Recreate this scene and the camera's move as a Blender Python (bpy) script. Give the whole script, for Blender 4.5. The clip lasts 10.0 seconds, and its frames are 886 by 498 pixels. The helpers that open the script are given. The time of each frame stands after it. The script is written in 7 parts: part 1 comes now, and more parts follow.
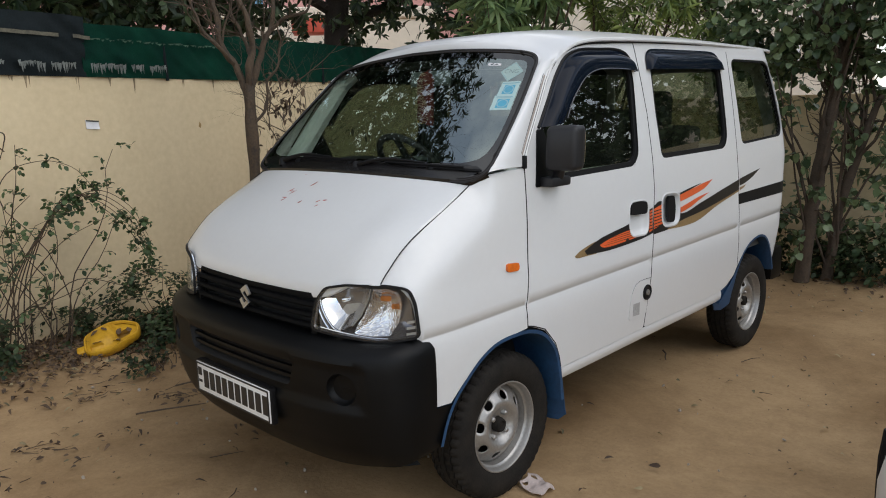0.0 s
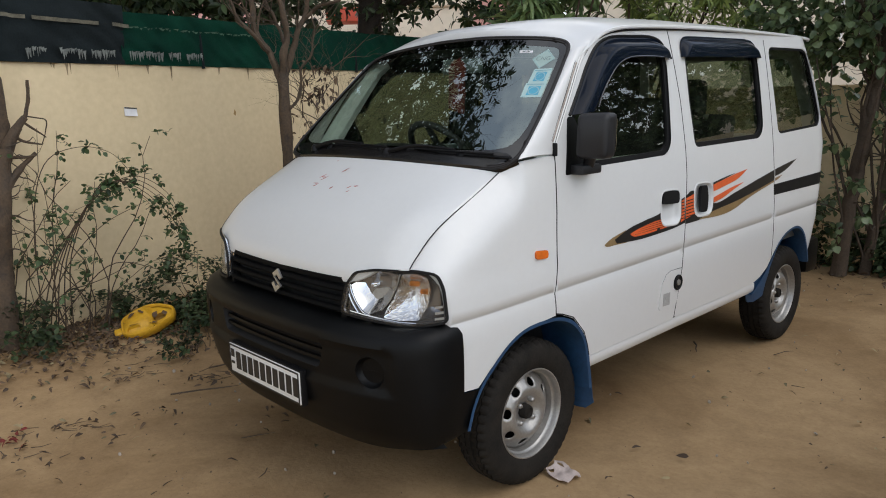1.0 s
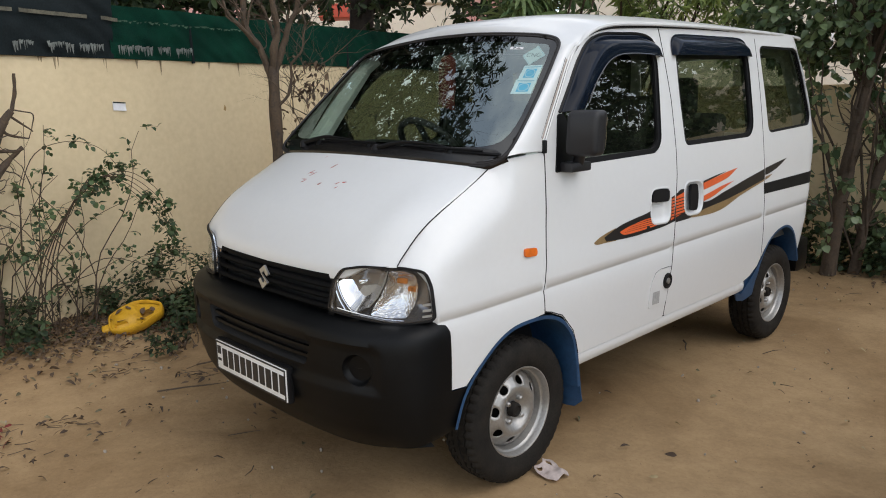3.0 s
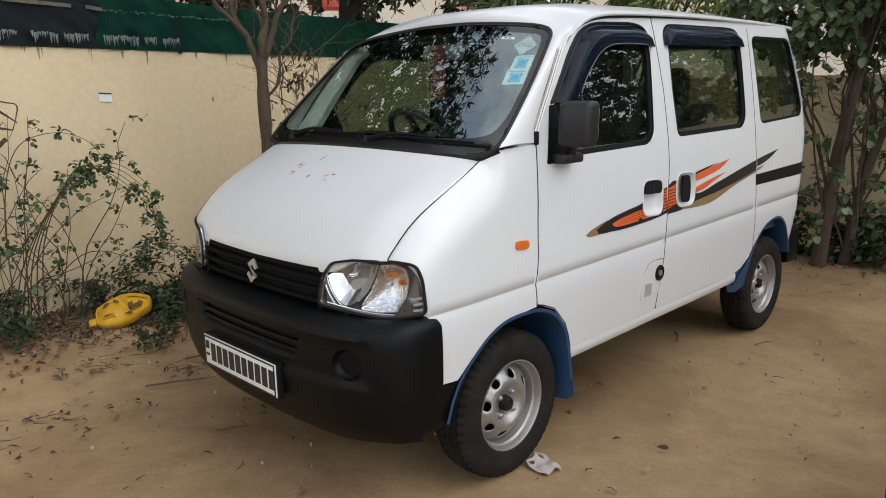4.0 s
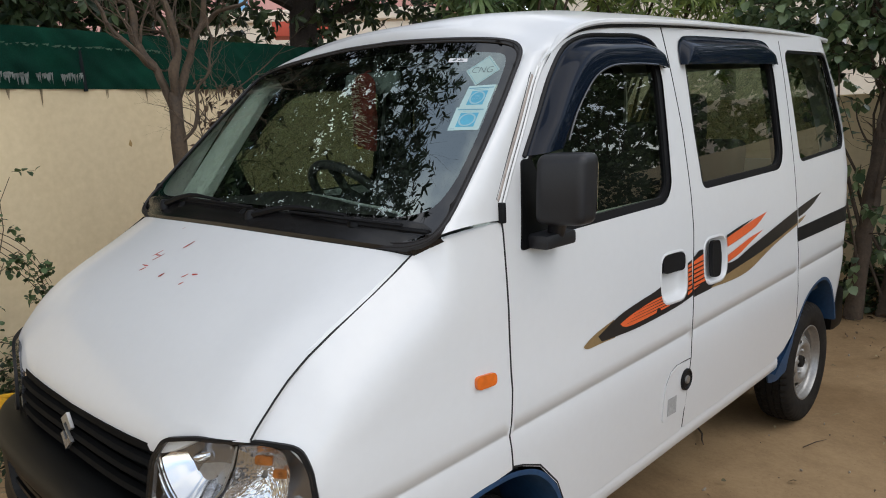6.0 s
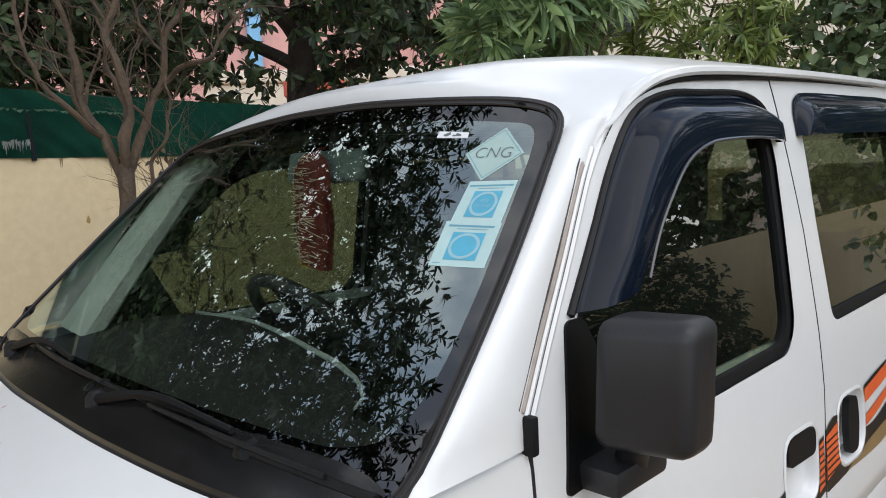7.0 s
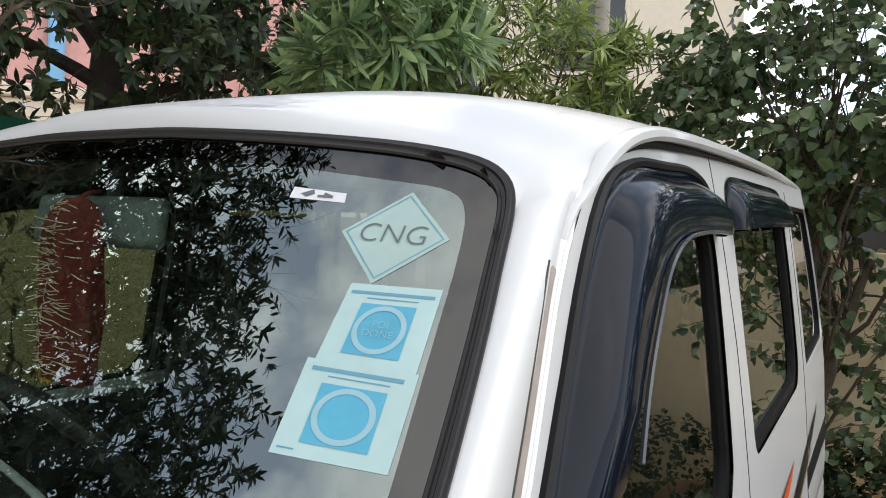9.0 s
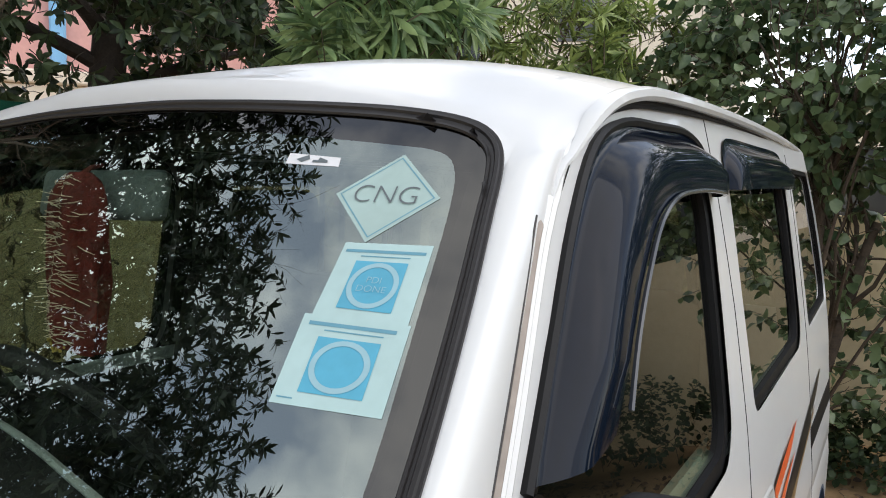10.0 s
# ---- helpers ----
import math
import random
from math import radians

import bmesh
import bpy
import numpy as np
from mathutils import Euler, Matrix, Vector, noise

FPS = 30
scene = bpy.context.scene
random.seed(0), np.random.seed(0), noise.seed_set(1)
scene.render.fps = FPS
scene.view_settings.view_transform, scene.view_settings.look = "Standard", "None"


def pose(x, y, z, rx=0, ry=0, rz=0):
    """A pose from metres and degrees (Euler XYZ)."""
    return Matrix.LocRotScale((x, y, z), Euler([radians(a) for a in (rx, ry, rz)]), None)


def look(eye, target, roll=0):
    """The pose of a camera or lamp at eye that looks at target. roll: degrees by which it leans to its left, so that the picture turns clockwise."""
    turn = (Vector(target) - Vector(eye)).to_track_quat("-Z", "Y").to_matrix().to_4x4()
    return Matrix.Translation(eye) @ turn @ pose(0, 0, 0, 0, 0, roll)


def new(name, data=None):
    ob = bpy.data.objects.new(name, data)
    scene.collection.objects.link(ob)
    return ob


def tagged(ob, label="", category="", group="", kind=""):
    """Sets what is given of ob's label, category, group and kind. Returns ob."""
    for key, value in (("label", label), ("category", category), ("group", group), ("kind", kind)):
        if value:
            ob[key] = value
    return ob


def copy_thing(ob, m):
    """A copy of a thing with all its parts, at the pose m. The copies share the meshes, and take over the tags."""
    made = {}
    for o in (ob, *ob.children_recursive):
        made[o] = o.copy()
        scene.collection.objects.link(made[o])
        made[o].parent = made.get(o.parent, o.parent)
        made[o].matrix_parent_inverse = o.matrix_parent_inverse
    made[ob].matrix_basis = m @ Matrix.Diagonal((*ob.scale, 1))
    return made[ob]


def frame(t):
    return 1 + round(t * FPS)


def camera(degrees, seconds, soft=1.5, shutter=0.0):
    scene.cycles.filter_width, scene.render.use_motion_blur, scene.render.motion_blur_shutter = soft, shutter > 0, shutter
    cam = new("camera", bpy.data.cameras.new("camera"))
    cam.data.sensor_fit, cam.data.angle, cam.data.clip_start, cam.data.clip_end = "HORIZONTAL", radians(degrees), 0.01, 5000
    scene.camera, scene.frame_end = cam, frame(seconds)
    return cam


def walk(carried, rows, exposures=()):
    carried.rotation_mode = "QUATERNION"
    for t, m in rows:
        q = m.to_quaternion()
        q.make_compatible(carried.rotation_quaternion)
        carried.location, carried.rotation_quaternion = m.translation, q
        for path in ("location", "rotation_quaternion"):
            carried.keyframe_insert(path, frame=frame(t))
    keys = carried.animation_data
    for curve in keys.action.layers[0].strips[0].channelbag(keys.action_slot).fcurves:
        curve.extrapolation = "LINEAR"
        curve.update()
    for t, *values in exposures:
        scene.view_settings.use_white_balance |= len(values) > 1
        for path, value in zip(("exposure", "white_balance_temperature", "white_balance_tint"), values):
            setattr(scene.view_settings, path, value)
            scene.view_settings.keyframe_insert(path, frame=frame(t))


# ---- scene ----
cam = camera(62.2, 10.0, 1.0)
PATH = [
    (0, (2.363, -2.046, 1.484), (1.0, -0.632, 1.11), -1.6),
    (0.5, (2.373, -2.056, 1.476), (0.966, -0.687, 1.095), -1.6),
    (1, (2.381, -2.054, 1.473), (0.96, -0.703, 1.075), -1.4),
    (1.5, (2.386, -2.053, 1.473), (0.96, -0.708, 1.077), -1.2),
    (2, (2.39, -2.051, 1.474), (0.967, -0.702, 1.08), -1.1),
    (3.5, (2.371, -2.02, 1.466), (0.978, -0.648, 1.049), -1.0),
    (4, (2.356, -2.011, 1.468), (0.972, -0.633, 1.039), -1.0),
    (4.5, (2.294, -2.001, 1.477), (0.924, -0.606, 1.055), -0.6),
    (5, (2.165, -1.88, 1.485), (0.871, -0.414, 1.068), -1.3),
    (5.2, (2.102, -1.769, 1.48), (0.813, -0.295, 1.071), -2.1),
    (6.3, (1.623, -0.979, 1.538), (0.232, 0.419, 1.202), -2.4),
    (6.5, (1.502, -0.847, 1.552), (0.112, 0.559, 1.249), -2.3),
    (7, (1.248, -0.546, 1.598), (-0.174, 0.845, 1.387), -2.7),
    (7.5, (1.04, -0.348, 1.636), (-0.287, 1.145, 1.543), -0.6),
    (8, (0.897, -0.254, 1.637), (-0.26, 1.377, 1.588), 0.8),
    (8.5, (0.88, -0.232, 1.633), (-0.189, 1.457, 1.56), 2.8),
    (9, (0.892, -0.245, 1.635), (-0.143, 1.464, 1.555), 2.1),
    (9.5, (0.9, -0.254, 1.627), (-0.134, 1.454, 1.516), 1.6),
    (10, (0.914, -0.254, 1.621), (-0.136, 1.442, 1.476), 0.7),
]
EXPOSURES = [(0.0, -0.99, 6500, 10), (2.2, -0.85, 6560, 10), (3.8, -0.74, 6600, 10), (5.0, -0.77, 6600, 10), (6.5, -0.90, 6400, 10), (7.1, -0.56, 6500, 10), (7.6, -0.38, 6580, 10), (8.0, -0.42, 6620, 10), (8.4, -0.51, 6650, 10), (10.0, -0.58, 6670, 10)]
walk(cam, [(t, look(eye, target, roll)) for t, eye, target, roll in PATH], EXPOSURES)

# ---- world, sun and exposure ----
world = bpy.data.worlds.new("sky")
scene.world = world
world.use_nodes = True
wn, wl = world.node_tree.nodes, world.node_tree.links
wn.clear()
sky = wn.new("ShaderNodeTexSky")
sky.sky_type, sky.sun_disc = "NISHITA", False
sky.sun_elevation, sky.sun_rotation = radians(49), radians(82)
sky.dust_density, sky.air_density = 1.0, 1.0
cloud_at = wn.new("ShaderNodeTexCoord")
cloud = wn.new("ShaderNodeTexNoise")
cloud.inputs["Scale"].default_value, cloud.inputs["Detail"].default_value = 4.2, 7.0
ramp = wn.new("ShaderNodeValToRGB")
ramp.color_ramp.elements[0].position, ramp.color_ramp.elements[1].position = 0.42, 0.62
ramp.color_ramp.elements[0].color, ramp.color_ramp.elements[1].color = (0.24, 0.24, 0.24, 1), (0.95, 0.95, 0.95, 1)
mixer = wn.new("ShaderNodeMix")
mixer.data_type = "RGBA"
mixer.inputs["B"].default_value = (7.55, 7.6, 7.6, 1)
back = wn.new("ShaderNodeBackground")
# the sky pales and brightens towards the horizon
height, haze = wn.new("ShaderNodeSeparateXYZ"), wn.new("ShaderNodeMapRange")
haze.inputs["From Min"].default_value, haze.inputs["From Max"].default_value = 0.0, 1.0
haze.inputs["To Min"].default_value, haze.inputs["To Max"].default_value = 0.58, 0.26
wl.new(cloud_at.outputs["Generated"], height.inputs["Vector"])
wl.new(height.outputs["Z"], haze.inputs["Value"])
wl.new(haze.outputs["Result"], back.inputs["Strength"])
wout = wn.new("ShaderNodeOutputWorld")
wl.new(cloud_at.outputs["Generated"], cloud.inputs["Vector"])
wl.new(cloud.outputs["Fac"], ramp.inputs["Fac"])
wl.new(ramp.outputs["Color"], mixer.inputs["Factor"])
wl.new(sky.outputs["Color"], mixer.inputs["A"])
wl.new(mixer.outputs["Result"], back.inputs["Color"])
wl.new(back.outputs["Background"], wout.inputs["Surface"])
sun = new("sun", bpy.data.lights.new("sun", "SUN"))
sun.data.energy, sun.data.angle, sun.data.color = 1.3, radians(48), (1.0, 0.97, 0.93)
sun.matrix_world = look((6.0, 0.8, 7.0), (0, 0, 0))


# ---- materials ----
def mat(name, col, rough=0.5, metal=0.0, var=0.12, scale=6.0, fine=70.0, bump=0.0, col2=None, coat=0.0, island=0.0, spec=0.5, trans=0.0, streak=False):
    """A surface with colour variation at two scales, roughness variation and fine relief. col2: the second colour."""
    m = bpy.data.materials.new(name)
    m.use_nodes = True
    n, l = m.node_tree.nodes, m.node_tree.links
    b = n["Principled BSDF"]
    at = n.new("ShaderNodeTexCoord")
    big, small = n.new("ShaderNodeTexNoise"), n.new("ShaderNodeTexNoise")
    big.inputs["Scale"].default_value, small.inputs["Scale"].default_value = scale, fine
    big.inputs["Detail"].default_value, small.inputs["Detail"].default_value = 5.0, 4.0
    src = at.outputs["Object"]
    if streak:
        mp = n.new("ShaderNodeMapping")
        mp.inputs["Scale"].default_value = (1.0, 1.0, 0.18)
        l.new(src, mp.inputs["Vector"])
        l.new(mp.outputs["Vector"], big.inputs["Vector"])
    else:
        l.new(src, big.inputs["Vector"])
    l.new(src, small.inputs["Vector"])
    if col2 is None:
        col2 = tuple(c * (1 - 2.2 * var) for c in col)
    both = n.new("ShaderNodeMath")
    both.operation = "MULTIPLY_ADD"
    both.inputs[1].default_value = 0.45
    l.new(small.outputs["Fac"], both.inputs[0])
    half = n.new("ShaderNodeMath")
    half.operation = "MULTIPLY"
    half.inputs[1].default_value = 0.55
    l.new(big.outputs["Fac"], half.inputs[0])
    l.new(half.outputs[0], both.inputs[2])
    fac = both.outputs[0]
    if island:
        geo = n.new("ShaderNodeNewGeometry")
        add = n.new("ShaderNodeMath")
        add.operation = "MULTIPLY_ADD"
        add.inputs[1].default_value = island
        l.new(geo.outputs["Random Per Island"], add.inputs[0])
        sub = n.new("ShaderNodeMath")
        sub.operation = "SUBTRACT"
        sub.inputs[1].default_value = island / 2
        l.new(fac, add.inputs[2])
        l.new(add.outputs[0], sub.inputs[0])
        fac = sub.outputs[0]
    r = n.new("ShaderNodeValToRGB")
    r.color_ramp.elements[0].position, r.color_ramp.elements[1].position = 0.32, 0.68
    r.color_ramp.elements[0].color, r.color_ramp.elements[1].color = (*col2, 1), (*col, 1)
    l.new(fac, r.inputs["Fac"])
    l.new(r.outputs["Color"], b.inputs["Base Color"])
    rr = n.new("ShaderNodeMapRange")
    rr.inputs["To Min"].default_value, rr.inputs["To Max"].default_value = max(0.02, rough * 0.8), min(1.0, rough * 1.2)
    l.new(big.outputs["Fac"], rr.inputs["Value"])
    l.new(rr.outputs["Result"], b.inputs["Roughness"])
    b.inputs["Metallic"].default_value = metal
    b.inputs["Specular IOR Level"].default_value = spec
    if coat:
        b.inputs["Coat Weight"].default_value, b.inputs["Coat Roughness"].default_value = coat, 0.03
    if bump:
        bp = n.new("ShaderNodeBump")
        bp.inputs["Strength"].default_value, bp.inputs["Distance"].default_value = bump, 0.01
        l.new(fac if not island else both.outputs[0], bp.inputs["Height"])
        l.new(bp.outputs["Normal"], b.inputs["Normal"])
    if trans:
        t = n.new("ShaderNodeBsdfTranslucent")
        l.new(r.outputs["Color"], t.inputs["Color"])
        mx = n.new("ShaderNodeMixShader")
        mx.inputs["Fac"].default_value = trans
        l.new(b.outputs["BSDF"], mx.inputs[1])
        l.new(t.outputs["BSDF"], mx.inputs[2])
        l.new(mx.outputs["Shader"], n["Material Output"].inputs["Surface"])
    return m


def glass_mat(name, tint, ior=1.75, rough=0.0, sheen=(1.0, 1.0, 1.0)):
    """A thin pane: clear with a tint, and a gloss that grows towards grazing view."""
    m = bpy.data.materials.new(name)
    m.use_nodes = True
    n, l = m.node_tree.nodes, m.node_tree.links
    n.remove(n["Principled BSDF"])
    clear, gloss, mx, lw = n.new("ShaderNodeBsdfTransparent"), n.new("ShaderNodeBsdfGlossy"), n.new("ShaderNodeMixShader"), n.new("ShaderNodeLayerWeight")
    clear.inputs["Color"].default_value = (*tint, 1)
    gloss.inputs["Roughness"].default_value = rough
    gloss.inputs["Color"].default_value = (*sheen, 1)
    lw.inputs["Blend"].default_value = 0.5
    f0 = ((ior - 1) / (ior + 1)) ** 2
    power, share = n.new("ShaderNodeMath"), n.new("ShaderNodeMath")
    power.operation, share.operation = "POWER", "MULTIPLY_ADD"
    power.inputs[1].default_value = 5.0
    share.inputs[1].default_value, share.inputs[2].default_value = 1 - f0, f0
    l.new(lw.outputs["Facing"], power.inputs[0])
    l.new(power.outputs[0], share.inputs[0])
    l.new(share.outputs[0], mx.inputs["Fac"])
    l.new(clear.outputs["BSDF"], mx.inputs[1])
    l.new(gloss.outputs["BSDF"], mx.inputs[2])
    l.new(mx.outputs["Shader"], n["Material Output"].inputs["Surface"])
    return m


M_WHITE = mat("white_paint", (0.665, 0.67, 0.665), 0.34, var=0.015, scale=2.5, fine=40, coat=0.5)
M_BLACK = mat("black_plastic", (0.0045, 0.0049, 0.0055), 0.42, var=0.3, scale=5, fine=220, bump=0.08, spec=0.18)
M_CASE = mat("mirror_case", (0.020, 0.020, 0.022), 0.42, var=0.15, scale=5, fine=260, bump=0.03, spec=0.35)
M_COWL = mat("glossy_black_cowl", (0.011, 0.010, 0.010), 0.24, var=0.3, scale=9, fine=60, bump=0.05, spec=0.5)
M_RUBBER = mat("black_rubber", (0.009, 0.009, 0.010), 0.5, var=0.15, scale=8, fine=150, bump=0.05, spec=0.2)
M_TYRE = mat("tyre_rubber", (0.011, 0.0105, 0.010), 0.8, var=0.1, scale=12, fine=120, bump=0.15, col2=(0.026, 0.0225, 0.0185), spec=0.15)
M_STEEL = mat("painted_steel", (0.45, 0.44, 0.42), 0.42, metal=0.7, var=0.14, scale=9, fine=90, bump=0.05)
M_BADGE = mat("badge_silver", (0.44, 0.44, 0.43), 0.28, metal=0.75, var=0.03)
M_LAMPCHROME = mat("lamp_reflector", (0.76, 0.76, 0.77), 0.12, metal=0.95, var=0.03)
M_BEZEL = mat("lamp_bezel", (0.30, 0.30, 0.31), 0.22, metal=0.8, var=0.1, scale=30)
M_GRILLE = mat("matt_black_grille", (0.0040, 0.0042, 0.0046), 0.7, var=0.2, scale=9, fine=160, bump=0.05, spec=0.10)
M_CNG = mat("pale_sticker", (0.37, 0.50, 0.47), 0.4, var=0.05, scale=15)
M_CHROME = mat("chrome", (0.86, 0.86, 0.86), 0.08, metal=1.0, var=0.03)
M_VISOR = mat("smoked_visor", (0.005, 0.009, 0.018), 0.06, var=0.1, scale=4, spec=0.13)
M_DARK = mat("dark_gap", (0.008, 0.008, 0.008), 0.8, var=0.1)
M_BLUE = mat("blue_rubber_sheet", (0.016, 0.064, 0.150), 0.55, var=0.22, scale=7, fine=60, bump=0.1)
M_GLASS = glass_mat("side_glass", (0.44, 0.49, 0.40), 2.0)
M_WSGLASS = glass_mat("windscreen_glass", (0.69, 0.76, 0.68), 3.4, 0.0, (0.88, 1.0, 0.98))
M_GLASSDEEP = glass_mat("deep_tint_glass", (0.15, 0.17, 0.135), 1.85)
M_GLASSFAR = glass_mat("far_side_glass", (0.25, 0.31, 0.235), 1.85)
M_LENS = glass_mat("lamp_lens", (0.96, 0.97, 0.97), 1.5)
M_FRIT = glass_mat("dark_glass_band", (0.02, 0.018, 0.017), 1.90)
M_AMBER = mat("amber_lens", (0.75, 0.16, 0.02), 0.15, var=0.12, scale=40, spec=0.6)
M_ORANGE = mat("orange_decal", (0.74, 0.13, 0.035), 0.35, var=0.08, scale=25)
M_DECALBLACK = mat("black_decal", (0.016, 0.014, 0.014), 0.35, var=0.1, scale=25)
M_GOLD = mat("gold_decal", (0.33, 0.22, 0.10), 0.4, metal=0.3, var=0.1, scale=25)
M_PLATE = mat("plate_white", (0.78, 0.78, 0.76), 0.35, var=0.05, scale=20)
M_INK = mat("black_ink", (0.02, 0.02, 0.02), 0.45, var=0.1)
M_TRIM = mat("grey_interior_trim", (0.66, 0.73, 0.69), 0.6, var=0.08, scale=10, fine=160, bump=0.05)
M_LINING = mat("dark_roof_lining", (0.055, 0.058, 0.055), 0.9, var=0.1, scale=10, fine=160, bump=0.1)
M_MIRRORBACK = mat("mirror_back", (0.185, 0.23, 0.225), 0.5, var=0.08, scale=10, fine=160)
M_SEAT = mat("seat_cloth", (0.030, 0.030, 0.029), 0.85, var=0.15, scale=12, fine=180, bump=0.2)
M_DASH = mat("dashboard_plastic", (0.026, 0.027, 0.027), 0.8, var=0.15, scale=8, fine=200, bump=0.15)
# service sticker colours are muted to take in the sky reflected over them
M_STICKER = mat("sticker_paper", (0.43, 0.60, 0.59), 0.4, var=0.05, scale=15)
M_STICKBLUE = mat("sticker_blue", (0.09, 0.40, 0.56), 0.4, var=0.08, scale=18)
M_STICKINK = mat("sticker_ink", (0.13, 0.33, 0.42), 0.5, var=0.08)
M_GOLDBEAD = mat("yellow_bead", (0.62, 0.48, 0.10), 0.35, var=0.15, scale=60)
M_RED = mat("red_cloth", (0.21, 0.026, 0.018), 0.8, var=0.25, scale=30, fine=200, bump=0.4)
M_TINSEL = mat("gold_tinsel", (0.92, 0.82, 0.62), 0.3, metal=0.15, var=0.1, scale=60)
M_VERMILION = mat("vermilion_powder", (0.50, 0.055, 0.03), 0.8, var=0.3, scale=40)
M_WALL = mat("cream_plaster", (0.71, 0.583, 0.373), 0.88, var=0.08, scale=1.6, fine=22, bump=0.12, col2=(0.59, 0.474, 0.292), streak=True)
M_NET = mat("green_net", (0.005, 0.046, 0.027), 0.8, var=0.2, scale=5.0, fine=160, bump=0.7, col2=(0.002, 0.018, 0.013), spec=0.08)
M_NETDARK = mat("dark_sheet", (0.013, 0.019, 0.021), 0.75, var=0.2, scale=4, fine=90, bump=0.3, spec=0.12)
M_STAIN = mat("whitewash_drips", (0.22, 0.24, 0.22), 0.9, var=0.3, scale=18)
M_STAINDARK = mat("damp_drips", (0.36, 0.275, 0.165), 0.95, var=0.25, scale=22)
M_SEAL = mat("grey_black_seal", (0.022, 0.020, 0.020), 0.42, var=0.15, scale=8, fine=150, bump=0.04, spec=0.35)
M_BARK = mat("grey_brown_bark", (0.108, 0.072, 0.043), 0.9, var=0.28, scale=14, fine=70, bump=0.9, col2=(0.040, 0.030, 0.022))
M_BARKBROWN = mat("brown_bark", (0.105, 0.075, 0.05), 0.95, var=0.3, scale=14, fine=70, bump=0.8, col2=(0.045, 0.033, 0.024))
M_BARKDARK = mat("dark_bark", (0.045, 0.034, 0.026), 0.95, var=0.3, scale=12, fine=60, bump=0.8)
M_LEAF = mat("dark_leaf", (0.068, 0.100, 0.044), 0.45, var=0.2, scale=4, fine=30, island=0.5, trans=0.25, col2=(0.014, 0.028, 0.012), spec=0.3)
M_LEAFGREEN = mat("fresh_leaf", (0.32, 0.43, 0.18), 0.36, var=0.2, scale=4, fine=30, island=0.5, trans=0.3, col2=(0.11, 0.185, 0.08))
M_LEAFFINE = mat("yellow_green_leaf", (0.33, 0.41, 0.115), 0.42, var=0.2, scale=4, fine=30, island=0.5, trans=0.3, col2=(0.10, 0.15, 0.045))
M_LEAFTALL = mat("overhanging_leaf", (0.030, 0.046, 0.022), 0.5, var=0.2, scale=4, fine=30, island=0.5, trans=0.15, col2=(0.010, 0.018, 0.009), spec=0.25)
M_LEAFPALE = mat("pale_dry_leaf", (0.30, 0.235, 0.125), 0.85, var=0.3, scale=9, fine=40, island=0.7, col2=(0.10, 0.085, 0.045))
M_STICKRING = mat("sticker_ring", (0.30, 0.50, 0.56), 0.4, var=0.05)
M_GREYINK = mat("grey_ink", (0.13, 0.155, 0.165), 0.5, var=0.1)
M_CHANNEL = mat("channel_sealant", (0.36, 0.31, 0.27), 0.7, var=0.15, scale=30)
M_LEAFBROAD = mat("broad_leaf", (0.195, 0.262, 0.122), 0.30, var=0.2, scale=4, fine=30, island=0.5, trans=0.35, col2=(0.052, 0.090, 0.042))
M_LEAFVINE = mat("vine_leaf", (0.085, 0.135, 0.05), 0.5, var=0.2, scale=4, fine=30, island=0.5, trans=0.25, col2=(0.03, 0.06, 0.025))
M_LEAFDRY = mat("dry_leaf", (0.125, 0.078, 0.044), 0.85, var=0.3, scale=9, fine=40, island=0.6, col2=(0.055, 0.035, 0.022))
M_YELLOW = mat("yellow_plastic", (0.66, 0.37, 0.02), 0.4, var=0.1, scale=9, fine=60, bump=0.05, col2=(0.46, 0.24, 0.015))
M_PINKWALL = mat("pink_render", (0.66, 0.36, 0.32), 0.9, var=0.08, scale=0.6, fine=9, bump=0.1)
M_CREAMWALL = mat("pale_render", (0.74, 0.66, 0.54), 0.9, var=0.06, scale=0.6, fine=9, bump=0.1)
M_REDROOF = mat("red_paint", (0.55, 0.09, 0.05), 0.7, var=0.12, scale=2)
M_PIPE = mat("blue_paint", (0.20, 0.45, 0.70), 0.5, var=0.1, scale=3)
M_PINDOW = mat("dark_window", (0.03, 0.035, 0.04), 0.15, var=0.1, scale=1)
M_RAG = mat("pale_rag", (0.62, 0.52, 0.48), 0.9, var=0.15, scale=14, fine=80, bump=0.3)
M_STONE = mat("pebble", (0.42, 0.36, 0.29), 0.9, var=0.2, scale=20, bump=0.3)
M_PAPER = mat("white_paper", (0.75, 0.75, 0.76), 0.7, var=0.06, scale=12)
# grip grey is lifted to carry the steering wheel's sheen
M_WHEELGRIP = mat("sheen_grip", (0.06, 0.06, 0.06), 0.38, var=0.2, scale=12, fine=120, bump=0.05)
M_VISOREDGE = mat("visor_edge", (0.035, 0.040, 0.048), 0.2, var=0.05)


